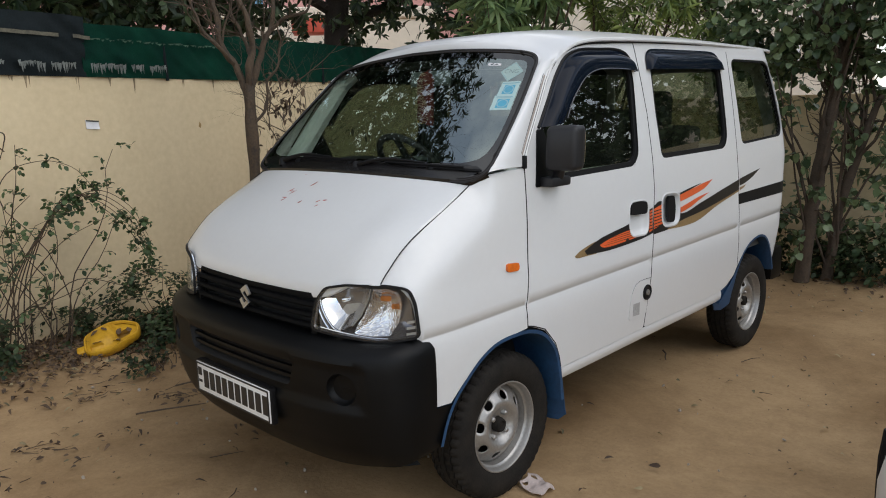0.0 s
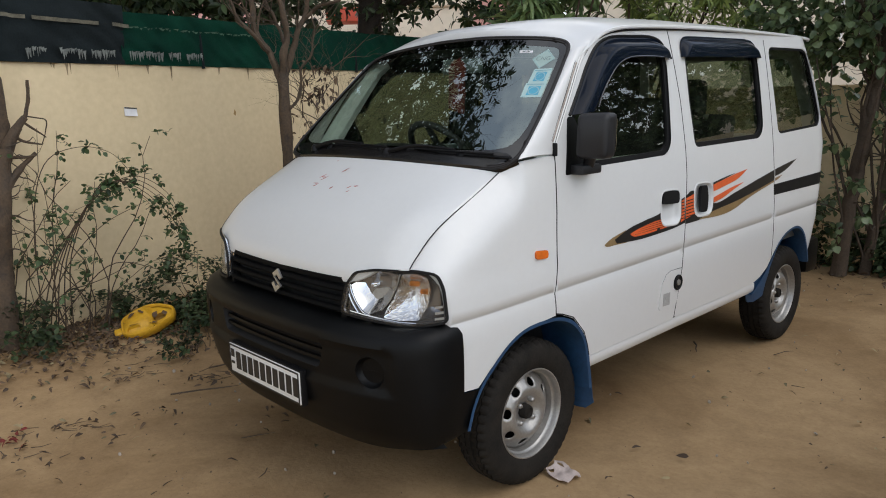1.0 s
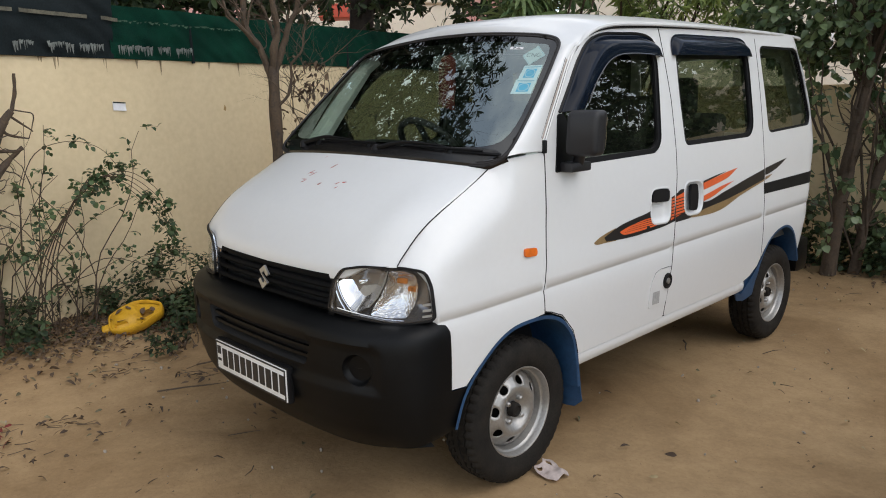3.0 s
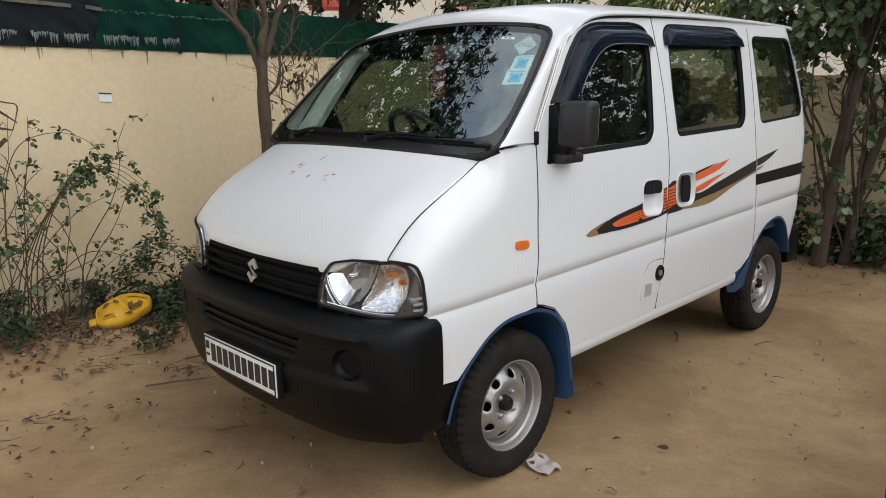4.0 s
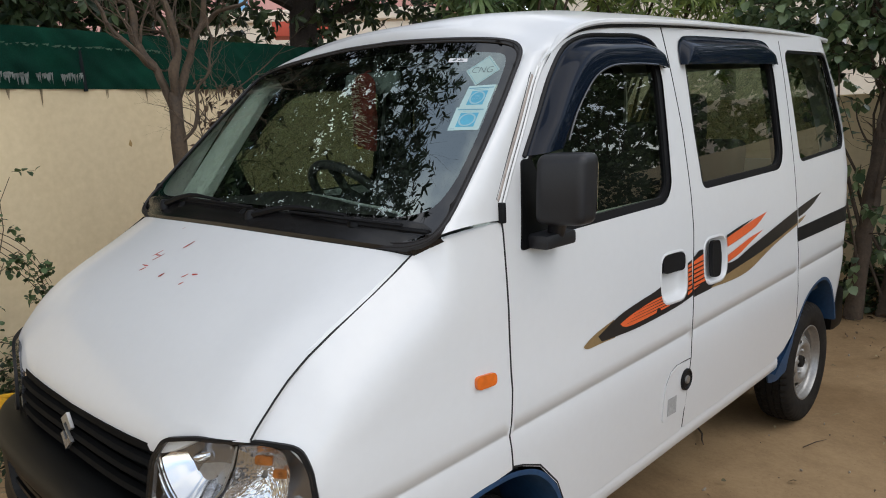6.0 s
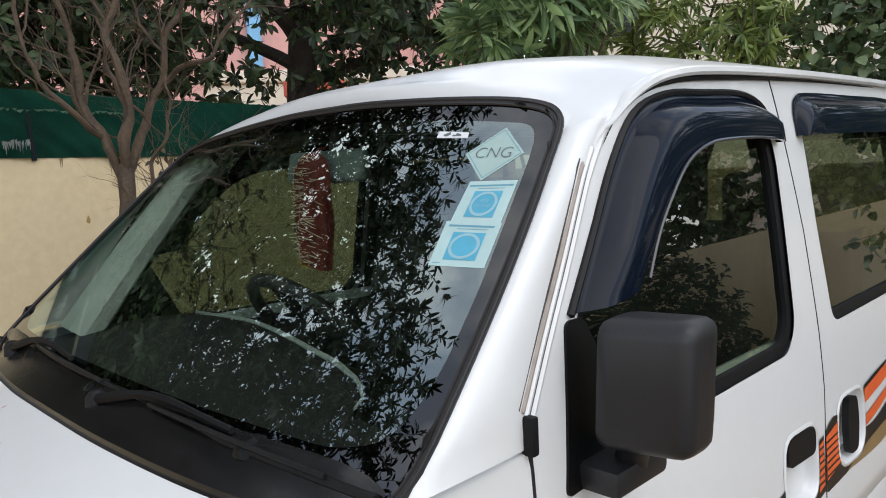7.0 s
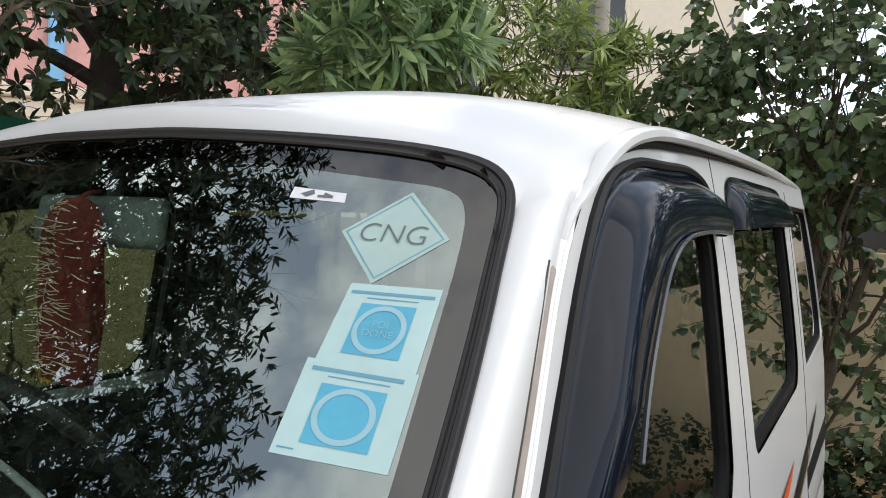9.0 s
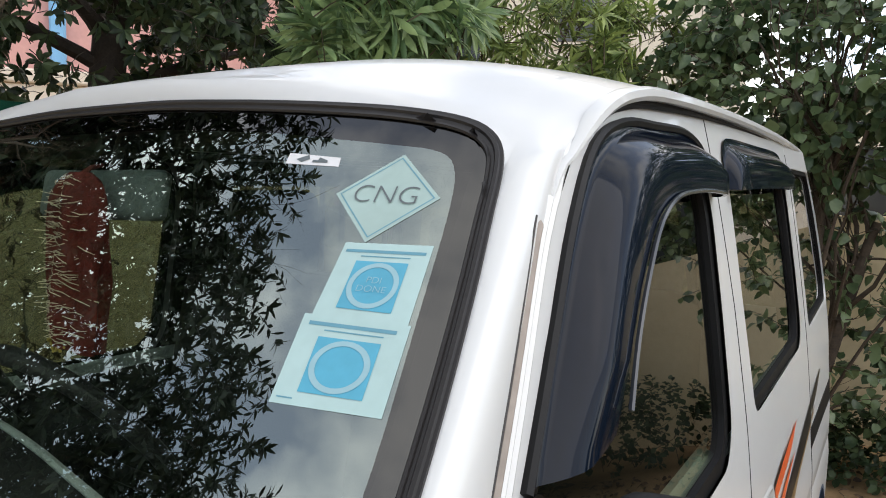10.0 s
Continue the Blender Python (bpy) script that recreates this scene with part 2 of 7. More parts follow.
def soil_mat():
    """Packed earth: pale sand, brown patches and grit."""
    m = bpy.data.materials.new("sandy_earth")
    m.use_nodes = True
    n, l = m.node_tree.nodes, m.node_tree.links
    b = n["Principled BSDF"]
    at = n.new("ShaderNodeTexCoord")
    moved = n.new("ShaderNodeMapping")
    moved.inputs["Location"].default_value = (3.7, 1.3, 0.0)
    l.new(at.outputs["Object"], moved.inputs["Vector"])

    def noise_at(scale, detail, rough=0.6, warp=0.0):
        t = n.new("ShaderNodeTexNoise")
        t.inputs["Scale"].default_value, t.inputs["Detail"].default_value, t.inputs["Roughness"].default_value, t.inputs["Distortion"].default_value = scale, detail, rough, warp
        l.new(moved.outputs["Vector"], t.inputs["Vector"])
        return t.outputs["Fac"]

    def ramp_of(src, p0, p1, c0, c1):
        r = n.new("ShaderNodeValToRGB")
        r.color_ramp.elements[0].position, r.color_ramp.elements[1].position = p0, p1
        r.color_ramp.elements[0].color, r.color_ramp.elements[1].color = (*c0, 1), (*c1, 1)
        l.new(src, r.inputs["Fac"])
        return r.outputs["Color"]

    def mixed(kind, fac, x, y):
        k = n.new("ShaderNodeMix")
        k.data_type, k.blend_type = "RGBA", kind
        k.inputs["Factor"].default_value = fac
        l.new(x, k.inputs["A"])
        l.new(y, k.inputs["B"])
        return k.outputs["Result"]

    patch, mottle, grit, fleck = noise_at(0.75, 7, 0.62, 0.6), noise_at(5.5, 6, 0.65, 0.3), noise_at(48, 5, 0.7), noise_at(150, 3, 0.6)
    base = ramp_of(patch, 0.32, 0.58, (0.232, 0.146, 0.072), (0.392, 0.270, 0.147))
    base = mixed("MULTIPLY", 0.45, base, ramp_of(mottle, 0.34, 0.62, (0.66, 0.63, 0.60), (1.06, 1.05, 1.03)))
    base = mixed("MULTIPLY", 0.40, base, ramp_of(grit, 0.30, 0.66, (0.70, 0.68, 0.66), (1.10, 1.10, 1.10)))
    base = mixed("MULTIPLY", 0.7, base, ramp_of(fleck, 0.27, 0.36, (0.42, 0.38, 0.34), (1.0, 1.0, 1.0)))
    l.new(base, b.inputs["Base Color"])
    b.inputs["Roughness"].default_value, b.inputs["Specular IOR Level"].default_value = 0.95, 0.2
    h = n.new("ShaderNodeMath")
    h.operation = "MULTIPLY_ADD"
    h.inputs[1].default_value = 0.35
    l.new(grit, h.inputs[0])
    l.new(mottle, h.inputs[2])
    bp = n.new("ShaderNodeBump")
    bp.inputs["Strength"].default_value, bp.inputs["Distance"].default_value = 0.32, 0.02
    l.new(h.outputs[0], bp.inputs["Height"])
    l.new(bp.outputs["Normal"], b.inputs["Normal"])
    return m


M_SAND = soil_mat()
M_AMBERGLASS = mat("amber_glass", (0.62, 0.22, 0.05), 0.2, metal=0.5, var=0.3, scale=60, spec=0.6)
# yellow plastic darkened to put shade into the toy's deep pocket
M_YELLOWSHADE = mat("shaded_yellow_plastic", (0.36, 0.19, 0.03), 0.5, var=0.15, scale=20)


# ---- building tools ----
from mathutils.geometry import delaunay_2d_cdt


def mesh_of(bm, name, smooth=True):
    me = bpy.data.meshes.new(name)
    bm.to_mesh(me)
    bm.free()
    if smooth:
        me.polygons.foreach_set("use_smooth", [True] * len(me.polygons))
    return me


def part(name, bm, material, parent=None, label="", smooth=True, sharp=40):
    """Links a bmesh as one mesh object, under parent if there is one."""
    me = mesh_of(bm, name, smooth)
    if smooth and sharp:
        me.set_sharp_from_angle(angle=radians(sharp))
    me.materials.append(material)
    ob = new(name, me)
    if parent is not None:
        ob.parent = parent
        ob.matrix_parent_inverse = parent.matrix_world.inverted()
    if label:
        tagged(ob, label=label)
    return ob


def thing(name, label, category, at=(0, 0, 0), group="", kind=""):
    ob = new(name)
    ob.empty_display_size = 0.1
    ob.matrix_world = Matrix.Translation(at)
    return tagged(ob, label, category, group, kind)


def rounded(pts, r, n=4):
    """A polygon with its corners rounded."""
    out = []
    for i, p in enumerate(pts):
        p, a, b = Vector(p), Vector(pts[i - 1]), Vector(pts[(i + 1) % len(pts)])
        da, db = (a - p).length, (b - p).length
        s, e = p + (a - p) * min(0.5, r / da), p + (b - p) * min(0.5, r / db)
        for k in range(n + 1):
            t = k / n
            out.append(s * (1 - t) ** 2 + p * 2 * t * (1 - t) + e * t * t)
    return [tuple(v) for v in out]


def inside(poly, u, v):
    hit = False
    for i in range(len(poly)):
        (a, b), (c, d) = poly[i - 1], poly[i]
        if (b > v) != (d > v) and u < (c - a) * (v - b) / (d - b) + a:
            hit = not hit
    return hit


def resample(poly, step):
    out = []
    for i in range(len(poly)):
        a, b = Vector(poly[i]), Vector(poly[(i + 1) % len(poly)])
        n = max(1, int((b - a).length / step + 0.5))
        out += [tuple(a.lerp(b, k / n)) for k in range(n)]
    return out


def resample_line(pts, step):
    out = []
    for a, b in zip(pts, pts[1:]):
        a, b = Vector(a), Vector(b)
        n = max(1, int((b - a).length / step + 0.5))
        out += [tuple(a.lerp(b, k / n)) for k in range(n)]
    return out + [tuple(pts[-1])]


def grow_poly(poly, d):
    """The polygon moved outwards by d."""
    area = sum(poly[i - 1][0] * poly[i][1] - poly[i][0] * poly[i - 1][1] for i in range(len(poly)))
    sign = 1 if area > 0 else -1
    out = []
    for i in range(len(poly)):
        a, p, b = Vector(poly[i - 1]), Vector(poly[i]), Vector(poly[(i + 1) % len(poly)])
        t = ((p - a).normalized() + (b - p).normalized())
        if t.length < 1e-6:
            t = b - p
        t.normalize()
        out.append((p.x + sign * t.y * d, p.y - sign * t.x * d))
    return out


def panel(outline, surf, holes=(), step=0.05, lip=(0, 0, 0), thick=0.0, flip=False, creases=()):
    """A sheet with that outline and holes in (u, v), laid on surf(u, v). lip: a turned-in edge; thick: solid, along -normal."""
    outline = resample(outline, step)
    holes = [resample(h, step) for h in holes]
    verts, edges = [], []
    for loop in (outline, *holes):
        k = len(verts)
        verts += [Vector(p) for p in loop]
        edges += [(k + i, k + (i + 1) % len(loop)) for i in range(len(loop))]
    us, vs = [p[0] for p in outline], [p[1] for p in outline]
    clear = np.array([tuple(v) for v in verts])
    for v0 in creases:
        u = min(us) + step * 0.25
        while u < max(us):
            v = v0 + 0.016 * (u - 0.1)
            if inside(outline, u, v) and not any(inside(h, u, v) for h in holes):
                verts.append(Vector((u, v)))
            u += step
    if creases:
        clear = np.array([tuple(v) for v in verts])
    u = min(us) + step * 0.5
    while u < max(us):
        v = min(vs) + step * 0.5
        while v < max(vs):
            if inside(outline, u, v) and not any(inside(h, u, v) for h in holes):
                if np.min((clear[:, 0] - u) ** 2 + (clear[:, 1] - v) ** 2) > (0.45 * step) ** 2:
                    verts.append(Vector((u, v)))
            v += step
        u += step
    vo, _, fo, *_ = delaunay_2d_cdt(verts, edges, [], 0, 1e-6)
    bm = bmesh.new()
    vv = [bm.verts.new(surf(p.x, p.y)) for p in vo]
    for f in fo:
        cx, cy = sum(vo[i].x for i in f) / 3, sum(vo[i].y for i in f) / 3
        if inside(outline, cx, cy) and not any(inside(h, cx, cy) for h in holes):
            try:
                bm.faces.new([vv[i] for i in (reversed(f) if flip else f)])
            except ValueError:
                pass
    bmesh.ops.delete(bm, geom=[v for v in bm.verts if not v.link_faces], context="VERTS")
    bm.normal_update()
    if thick:
        bmesh.ops.solidify(bm, geom=bm.faces[:], thickness=thick)
    elif any(lip):
        rim = [e for e in bm.edges if e.is_boundary]
        got = bmesh.ops.extrude_edge_only(bm, edges=rim)
        for v in (g for g in got["geom"] if isinstance(g, bmesh.types.BMVert)):
            v.co += Vector(lip)
    return bm


def mirrored(bm):
    """Turns a bmesh into its mirror image across the van's middle."""
    for v in bm.verts:
        v.co.x = -v.co.x
    bmesh.ops.reverse_faces(bm, faces=bm.faces[:])
    return bm


def grid(rows, closed=False):
    """A sheet through rows of points."""
    bm = bmesh.new()
    vv = [[bm.verts.new(p) for p in row] for row in rows]
    for a, b in zip(vv, vv[1:]):
        n = len(a)
        for i in range(n if closed else n - 1):
            bm.faces.new((a[i], a[(i + 1) % n], b[(i + 1) % n], b[i]))
    bm.normal_update()
    return bm


def spline(pts, n):
    """A smooth line through the points, n steps a span."""
    p = [Vector(q) for q in pts]
    p = [2 * p[0] - p[1], *p, 2 * p[-1] - p[-2]]
    out = []
    for i in range(1, len(p) - 2):
        a, b, c, d = p[i - 1:i + 3]
        for k in range(n):
            t = k / n
            out.append(0.5 * (2 * b + (c - a) * t + (2 * a - 5 * b + 4 * c - d) * t * t + (3 * b - a - 3 * c + d) * t ** 3))
    return out + [p[-2]]


def tube_into(bm, path, radii, sides=6):
    """Adds a tube along path to bm."""
    rings = []
    n = len(path)
    for i, p in enumerate(path):
        p = Vector(p)
        d = (Vector(path[min(i + 1, n - 1)]) - Vector(path[max(i - 1, 0)])).normalized()
        a = d.orthogonal().normalized() if i == 0 else (a - d * a.dot(d)).normalized()
        b = d.cross(a)
        r = radii[i] if hasattr(radii, "__len__") else radii
        rings.append([bm.verts.new(p + (a * math.cos(2 * math.pi * k / sides) + b * math.sin(2 * math.pi * k / sides)) * r) for k in range(sides)])
    for u, v in zip(rings, rings[1:]):
        for k in range(sides):
            bm.faces.new((u[k], u[(k + 1) % sides], v[(k + 1) % sides], v[k]))
    bm.faces.new(rings[0][::-1])
    bm.faces.new(rings[-1])
    return bm


def tube(path, radii, sides=8):
    bm = tube_into(bmesh.new(), path, radii, sides)
    bm.normal_update()
    return bm


def box(x0, y0, z0, x1, y1, z1, bevel=0.0, seg=2):
    bm = bmesh.new()
    bmesh.ops.create_cube(bm, size=1)
    for v in bm.verts:
        v.co = Vector(((x0 + x1) / 2 + v.co.x * (x1 - x0), (y0 + y1) / 2 + v.co.y * (y1 - y0), (z0 + z1) / 2 + v.co.z * (z1 - z0)))
    if bevel:
        bmesh.ops.bevel(bm, geom=bm.edges[:], offset=bevel, segments=seg, affect="EDGES", profile=0.6)
    return bm


def lathe(profile, n=48, axis="x", at=(0, 0, 0)):
    """Turns a profile of (along, radius) round an axis."""
    rows = []
    for d, r in profile:
        row = []
        for k in range(n):
            c, s = r * math.cos(2 * math.pi * k / n), r * math.sin(2 * math.pi * k / n)
            row.append(Vector(at) + Vector((d, c, s) if axis == "x" else (c, d, s) if axis == "y" else (c, s, d)))
        rows.append(row)
    return grid(rows, closed=True)


def joined(*bms):
    out = bmesh.new()
    for b in bms:
        me = bpy.data.meshes.new("tmp")
        b.to_mesh(me)
        b.free()
        out.from_mesh(me)
        bpy.data.meshes.remove(me)
    return out


def leaf_mesh(name, bases, dirs, ups, lengths, widths, cup=0.25, wide_at=0.45):
    """Many leaves in one mesh: each a blade folded along its midrib, with a bent tip."""
    b, d, u = (np.asarray(a, float) for a in (bases, dirs, ups))
    ln, wd = np.asarray(lengths, float)[:, None], np.asarray(widths, float)[:, None]
    d = d / np.linalg.norm(d, axis=1, keepdims=True)
    s = np.cross(d, u)
    s /= np.maximum(np.linalg.norm(s, axis=1, keepdims=True), 1e-6)
    w = np.cross(s, d)
    mid = b + d * ln * wide_at - w * ln * 0.02
    tip = b + d * ln - w * ln * cup
    q1 = b + d * ln * wide_at * 0.55 + s * wd * 0.42 + w * wd * 0.10
    q2 = b + d * ln * wide_at * 0.55 - s * wd * 0.42 + w * wd * 0.10
    e1 = mid + s * wd * 0.5 + w * wd * 0.14
    e2 = mid - s * wd * 0.5 + w * wd * 0.14
    g1 = b + d * ln * (wide_at + 1) / 2 + s * wd * 0.37 - w * ln * cup * 0.4
    g2 = b + d * ln * (wide_at + 1) / 2 - s * wd * 0.37 - w * ln * cup * 0.4
    n = len(b)
    co = np.stack([b, q1, q2, mid, e1, e2, g1, g2, tip], 1).reshape(-1, 3)
    tri = np.array([(0, 1, 3), (0, 3, 2), (1, 4, 3), (2, 3, 5), (3, 4, 6), (3, 7, 5), (3, 6, 8), (3, 8, 7)])
    fc = (np.arange(n)[:, None, None] * 9 + tri[None]).reshape(-1, 3)
    me = bpy.data.meshes.new(name)
    me.vertices.add(len(co))
    me.vertices.foreach_set("co", co.ravel())
    me.loops.add(len(fc) * 3)
    me.loops.foreach_set("vertex_index", fc.ravel())
    me.polygons.add(len(fc))
    me.polygons.foreach_set("loop_start", np.arange(0, len(fc) * 3, 3))
    me.polygons.foreach_set("use_smooth", np.ones(len(fc), bool))
    me.update(calc_edges=True)
    return me


def link_mesh(name, me, material, parent=None, label=""):
    me.materials.append(material)
    ob = new(name, me)
    if parent is not None:
        ob.parent = parent
        ob.matrix_parent_inverse = parent.matrix_world.inverted()
    if label:
        tagged(ob, label=label)
    return ob


# ---- the van ----
HW_Z = [0.10, 0.25, 0.42, 0.62, 0.69, 0.73, 0.755, 0.760, 0.765, 0.80, 0.855, 0.885, 1.00, 1.09, 1.23, 1.32, 1.45, 1.63, 1.76, 1.90]
HW_X = [0.70, 0.725, 0.739, 0.7445, 0.7450, 0.7425, 0.7375, 0.7355, 0.7415, 0.7410, 0.7385, 0.7345, 0.729, 0.724, 0.711, 0.700, 0.683, 0.656, 0.632, 0.60]
SIDE_Z = np.linspace(0.1, 1.9, 361)
SIDE_X = np.interp(SIDE_Z, HW_Z, HW_X)
soft_x = np.convolve(np.pad(SIDE_X, 24, mode="edge"), np.hanning(49) / np.hanning(49).sum(), mode="valid")
blend = np.clip((SIDE_Z - 0.95) / 0.1, 0, 1)
SIDE_X = SIDE_X * (1 - blend) + soft_x * blend
REAR_Z = [0.30, 0.46, 0.70, 0.98, 1.15, 1.36, 1.57, 1.78]
REAR_Y = [2.66, 2.70, 2.79, 2.86, 2.90, 2.875, 2.805, 2.70]


def top_z(y):
    """Height of the line where the wing meets bonnet and windscreen pillar."""
    return float(np.interp(y, [-0.56, -0.549, -0.54, -0.503, -0.484, -0.409, -0.346, -0.241, -0.13, -0.065, 0.09, 0.12], [0.920, 0.937, 0.949, 0.990, 1.010, 1.070, 1.105, 1.158, 1.217, 1.250, 1.264, 1.42]))


def top_x(y):
    return float(np.interp(y, [-0.56, -0.40, -0.13, -0.065, 0.06, 0.10], [0.630, 0.635, 0.650, 0.706, 0.716, 0.716]))


def side_x(y, z):
    """Half width of the body side at (y, z)."""
    x = float(np.interp(z - 0.016 * (y - 0.1) * min(1.0, max(0.0, (1.1 - z) / 0.2)), SIDE_Z, SIDE_X))
    if y < 0.3:
        x += 0.008 * max(0.0, min(1.0, (z - 1.0) / 0.25)) * min(1.0, (0.3 - y) / 0.2)
    if y < 0.10:
        d = (top_z(y) - z) / 0.19
        if d < 1:
            k = min(1.0, max(0.0, 1 - d)) ** 2.3
            x += (top_x(y) - x) * k
    if y < -0.25:
        x -= 0.05 * ((-0.25 - y) / 0.25) ** 2 * (0.4 if z < 0.8 else 0.4)
    back_y = float(np.interp(z, REAR_Z, REAR_Y))
    r = (y - (back_y - 0.20)) / 0.20
    if r > 0:
        x -= 0.10 * min(1.0, r) ** 2.6
    return x


def side(y, z):
    return Vector((side_x(y, z), y, z))


def raised(h):
    return lambda y, z: Vector((side_x(y, z) + h, y, z))


van = thing("van", "white passenger van with black bumper and orange stripe on sandy ground", "van", (0, 0.9, 0))

# openings in the body side, (y, z)
WIN1 = rounded([(0.172, 1.192), (0.215, 1.37), (0.375, 1.585), (0.455, 1.665), (0.56, 1.698), (0.86, 1.706), (0.945, 1.690), (0.972, 1.60), (0.953, 1.26), (0.905, 1.212), (0.32, 1.203)], 0.03)
WIN2 = rounded([(1.135, 1.705), (1.139, 1.44), (1.165, 1.228), (1.865, 1.236), (1.914, 1.290), (1.906, 1.63), (1.875, 1.715)], 0.04)
WIN3 = rounded([(2.052, 1.69), (2.100, 1.262), (2.135, 1.244), (2.700, 1.266), (2.735, 1.315), (2.605, 1.690), (2.545, 1.714), (2.085, 1.712)], 0.03)
DOOR1 = [(0.083, 0.752), (0.100, 0.864), (0.106, 1.053), (0.108, 1.28), (0.180, 1.40), (0.335, 1.60), (0.405, 1.662), (0.50, 1.712), (0.63, 1.740), (1.006, 1.764),
         (1.058, 1.44), (1.073, 1.22), (1.074, 1.106), (1.047, 0.873), (1.023, 0.69), (0.972, 0.462), (0.955, 0.452), (0.305, 0.448), (0.287, 0.50), (0.262, 0.555), (0.190, 0.632), (0.084, 0.676)]
DOOR2 = [(1.012, 1.764), (1.064, 1.44), (1.079, 1.22), (1.080, 1.106), (1.053, 0.873), (1.029, 0.69), (0.978, 0.462), (0.99, 0.456), (1.80, 0.456), (1.90, 0.478), (1.99, 0.520),
         (2.028, 0.56), (2.032, 1.05), (2.002, 1.782)]
rear_line = [(y - 0.015, z) for y, z in zip(REAR_Y, REAR_Z)]
QUARTER = [(2.008, 1.783), (2.038, 1.05), (2.034, 0.562), (2.07, 0.598), (2.12, 0.640), (2.20, 0.680), (2.34, 0.704), (2.43, 0.685), (2.498, 0.630), (2.56, 0.54), (2.597, 0.452), (2.64, 0.44)] + rear_line[1:-1] + [(2.69, 1.779)]
WING = [(-0.546, 0.939), (-0.54, 0.948), (-0.503, 0.989), (-0.484, 1.009), (-0.409, 1.069), (-0.346, 1.104), (-0.241, 1.157), (-0.128, 1.217), (-0.095, 1.243), (-0.055, 1.253), (0.02, 1.259), (0.097, 1.264), (0.101, 1.245), (0.100, 1.053), (0.094, 0.864), (0.077, 0.752), (0.078, 0.668),
        (0.018, 0.664), (-0.096, 0.658), (-0.191, 0.622), (-0.282, 0.556), (-0.341, 0.503), (-0.446, 0.508), (-0.444, 0.700), (-0.455, 0.750), (-0.458, 0.766), (-0.470, 0.880), (-0.492, 0.922)]


def both_sides(name, bm_maker, material, parent_left, parent_right, label="", sharp=40):
    a = part(name, bm_maker(), material, parent_left, label, sharp=sharp)
    b = part(name, mirrored(bm_maker()), material, parent_right, label, sharp=sharp)
    return a, b


H1 = rounded([(0.845, 1.056), (1.012, 1.050), (1.006, 0.898), (0.842, 0.906)], 0.045)
H2 = rounded([(1.142, 1.060), (1.322, 1.054), (1.314, 0.904), (1.138, 0.910)], 0.055)
IN = (-0.022, 0, 0)
CREASES = (0.69, 0.73, 0.755, 0.760, 0.765, 0.80, 0.855, 0.885)
wing_l, wing_r = both_sides("wing", lambda: panel(WING, side, step=0.03, lip=IN, creases=CREASES), M_WHITE, van, van)
door1_l, door1_r = both_sides("front_door", lambda: panel(DOOR1, side, [WIN1, H1], 0.05, (0, 0, 0), creases=CREASES), M_WHITE, van, van)
door2_l, door2_r = both_sides("sliding_door", lambda: panel(DOOR2, side, [WIN2, H2], 0.05, (0, 0, 0), creases=CREASES), M_WHITE, van, van)
quarter_l, quarter_r = both_sides("quarter_panel", lambda: panel(QUARTER, side, [WIN3], 0.05, IN, creases=CREASES), M_WHITE, van, van)



def side_normals(ob, s):
    """Shades a body panel by the true slope of the body side."""
    out_ = []
    h = 0.004
    for v in ob.data.vertices:
        y, z = v.co.y, v.co.z
        n = Vector((1.0, -(side_x(y + h, z) - side_x(y - h, z)) / (2 * h), -(side_x(y, z + h) - side_x(y, z - h)) / (2 * h))).normalized()
        out_.append((n.x * s, n.y, n.z))
    ob.data.normals_split_custom_set_from_vertices(out_)


for a, b in ((wing_l, wing_r), (door1_l, door1_r), (door2_l, door2_r), (quarter_l, quarter_r)):
    side_normals(a, 1)
    side_normals(b, -1)

# rubber strips in the joints
for joint in ([(0.104, 1.262), (0.104, 1.053), (0.097, 0.864), (0.080, 0.752), (0.081, 0.672)], [(0.081, 0.674), (0.12, 0.664), (0.19, 0.636), (0.264, 0.559), (0.290, 0.50), (0.304, 0.452)],
              [(1.009, 1.750), (1.061, 1.44), (1.076, 1.22), (1.077, 1.106), (1.050, 0.873), (1.026, 0.69), (0.975, 0.460)], [(2.007, 1.745), (2.035, 1.05), (2.031, 0.564)]):
    both_sides("door_joint", lambda: tube([side(y, z) - Vector((0.003, 0, 0)) for y, z in resample_line(joint, 0.04)], 0.0042, 6), M_DARK, van, van)

# dark inner skin behind the joints, with the window openings left free
INNER = [(-0.40, 0.95), (-0.12, 1.18), (0.09, 1.25), (0.20, 1.40), (0.36, 1.60), (0.45, 1.68), (0.62, 1.72), (2.62, 1.74), (2.76, 1.40), (2.74, 0.75), (2.60, 0.62), (2.34, 0.72), (2.05, 0.62), (1.85, 0.46), (0.33, 0.46), (0.20, 0.66), (0.02, 0.69), (-0.2, 0.66), (-0.36, 0.56), (-0.40, 0.8)]
both_sides("inner_skin", lambda: panel(INNER, raised(-0.026), [grow_poly(w, 0.012) for w in (WIN1, WIN2, WIN3)], 0.06, thick=0.012), M_DARK, van, van)
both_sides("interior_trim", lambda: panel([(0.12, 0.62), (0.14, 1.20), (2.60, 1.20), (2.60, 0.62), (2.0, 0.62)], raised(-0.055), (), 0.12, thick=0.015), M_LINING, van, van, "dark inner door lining")
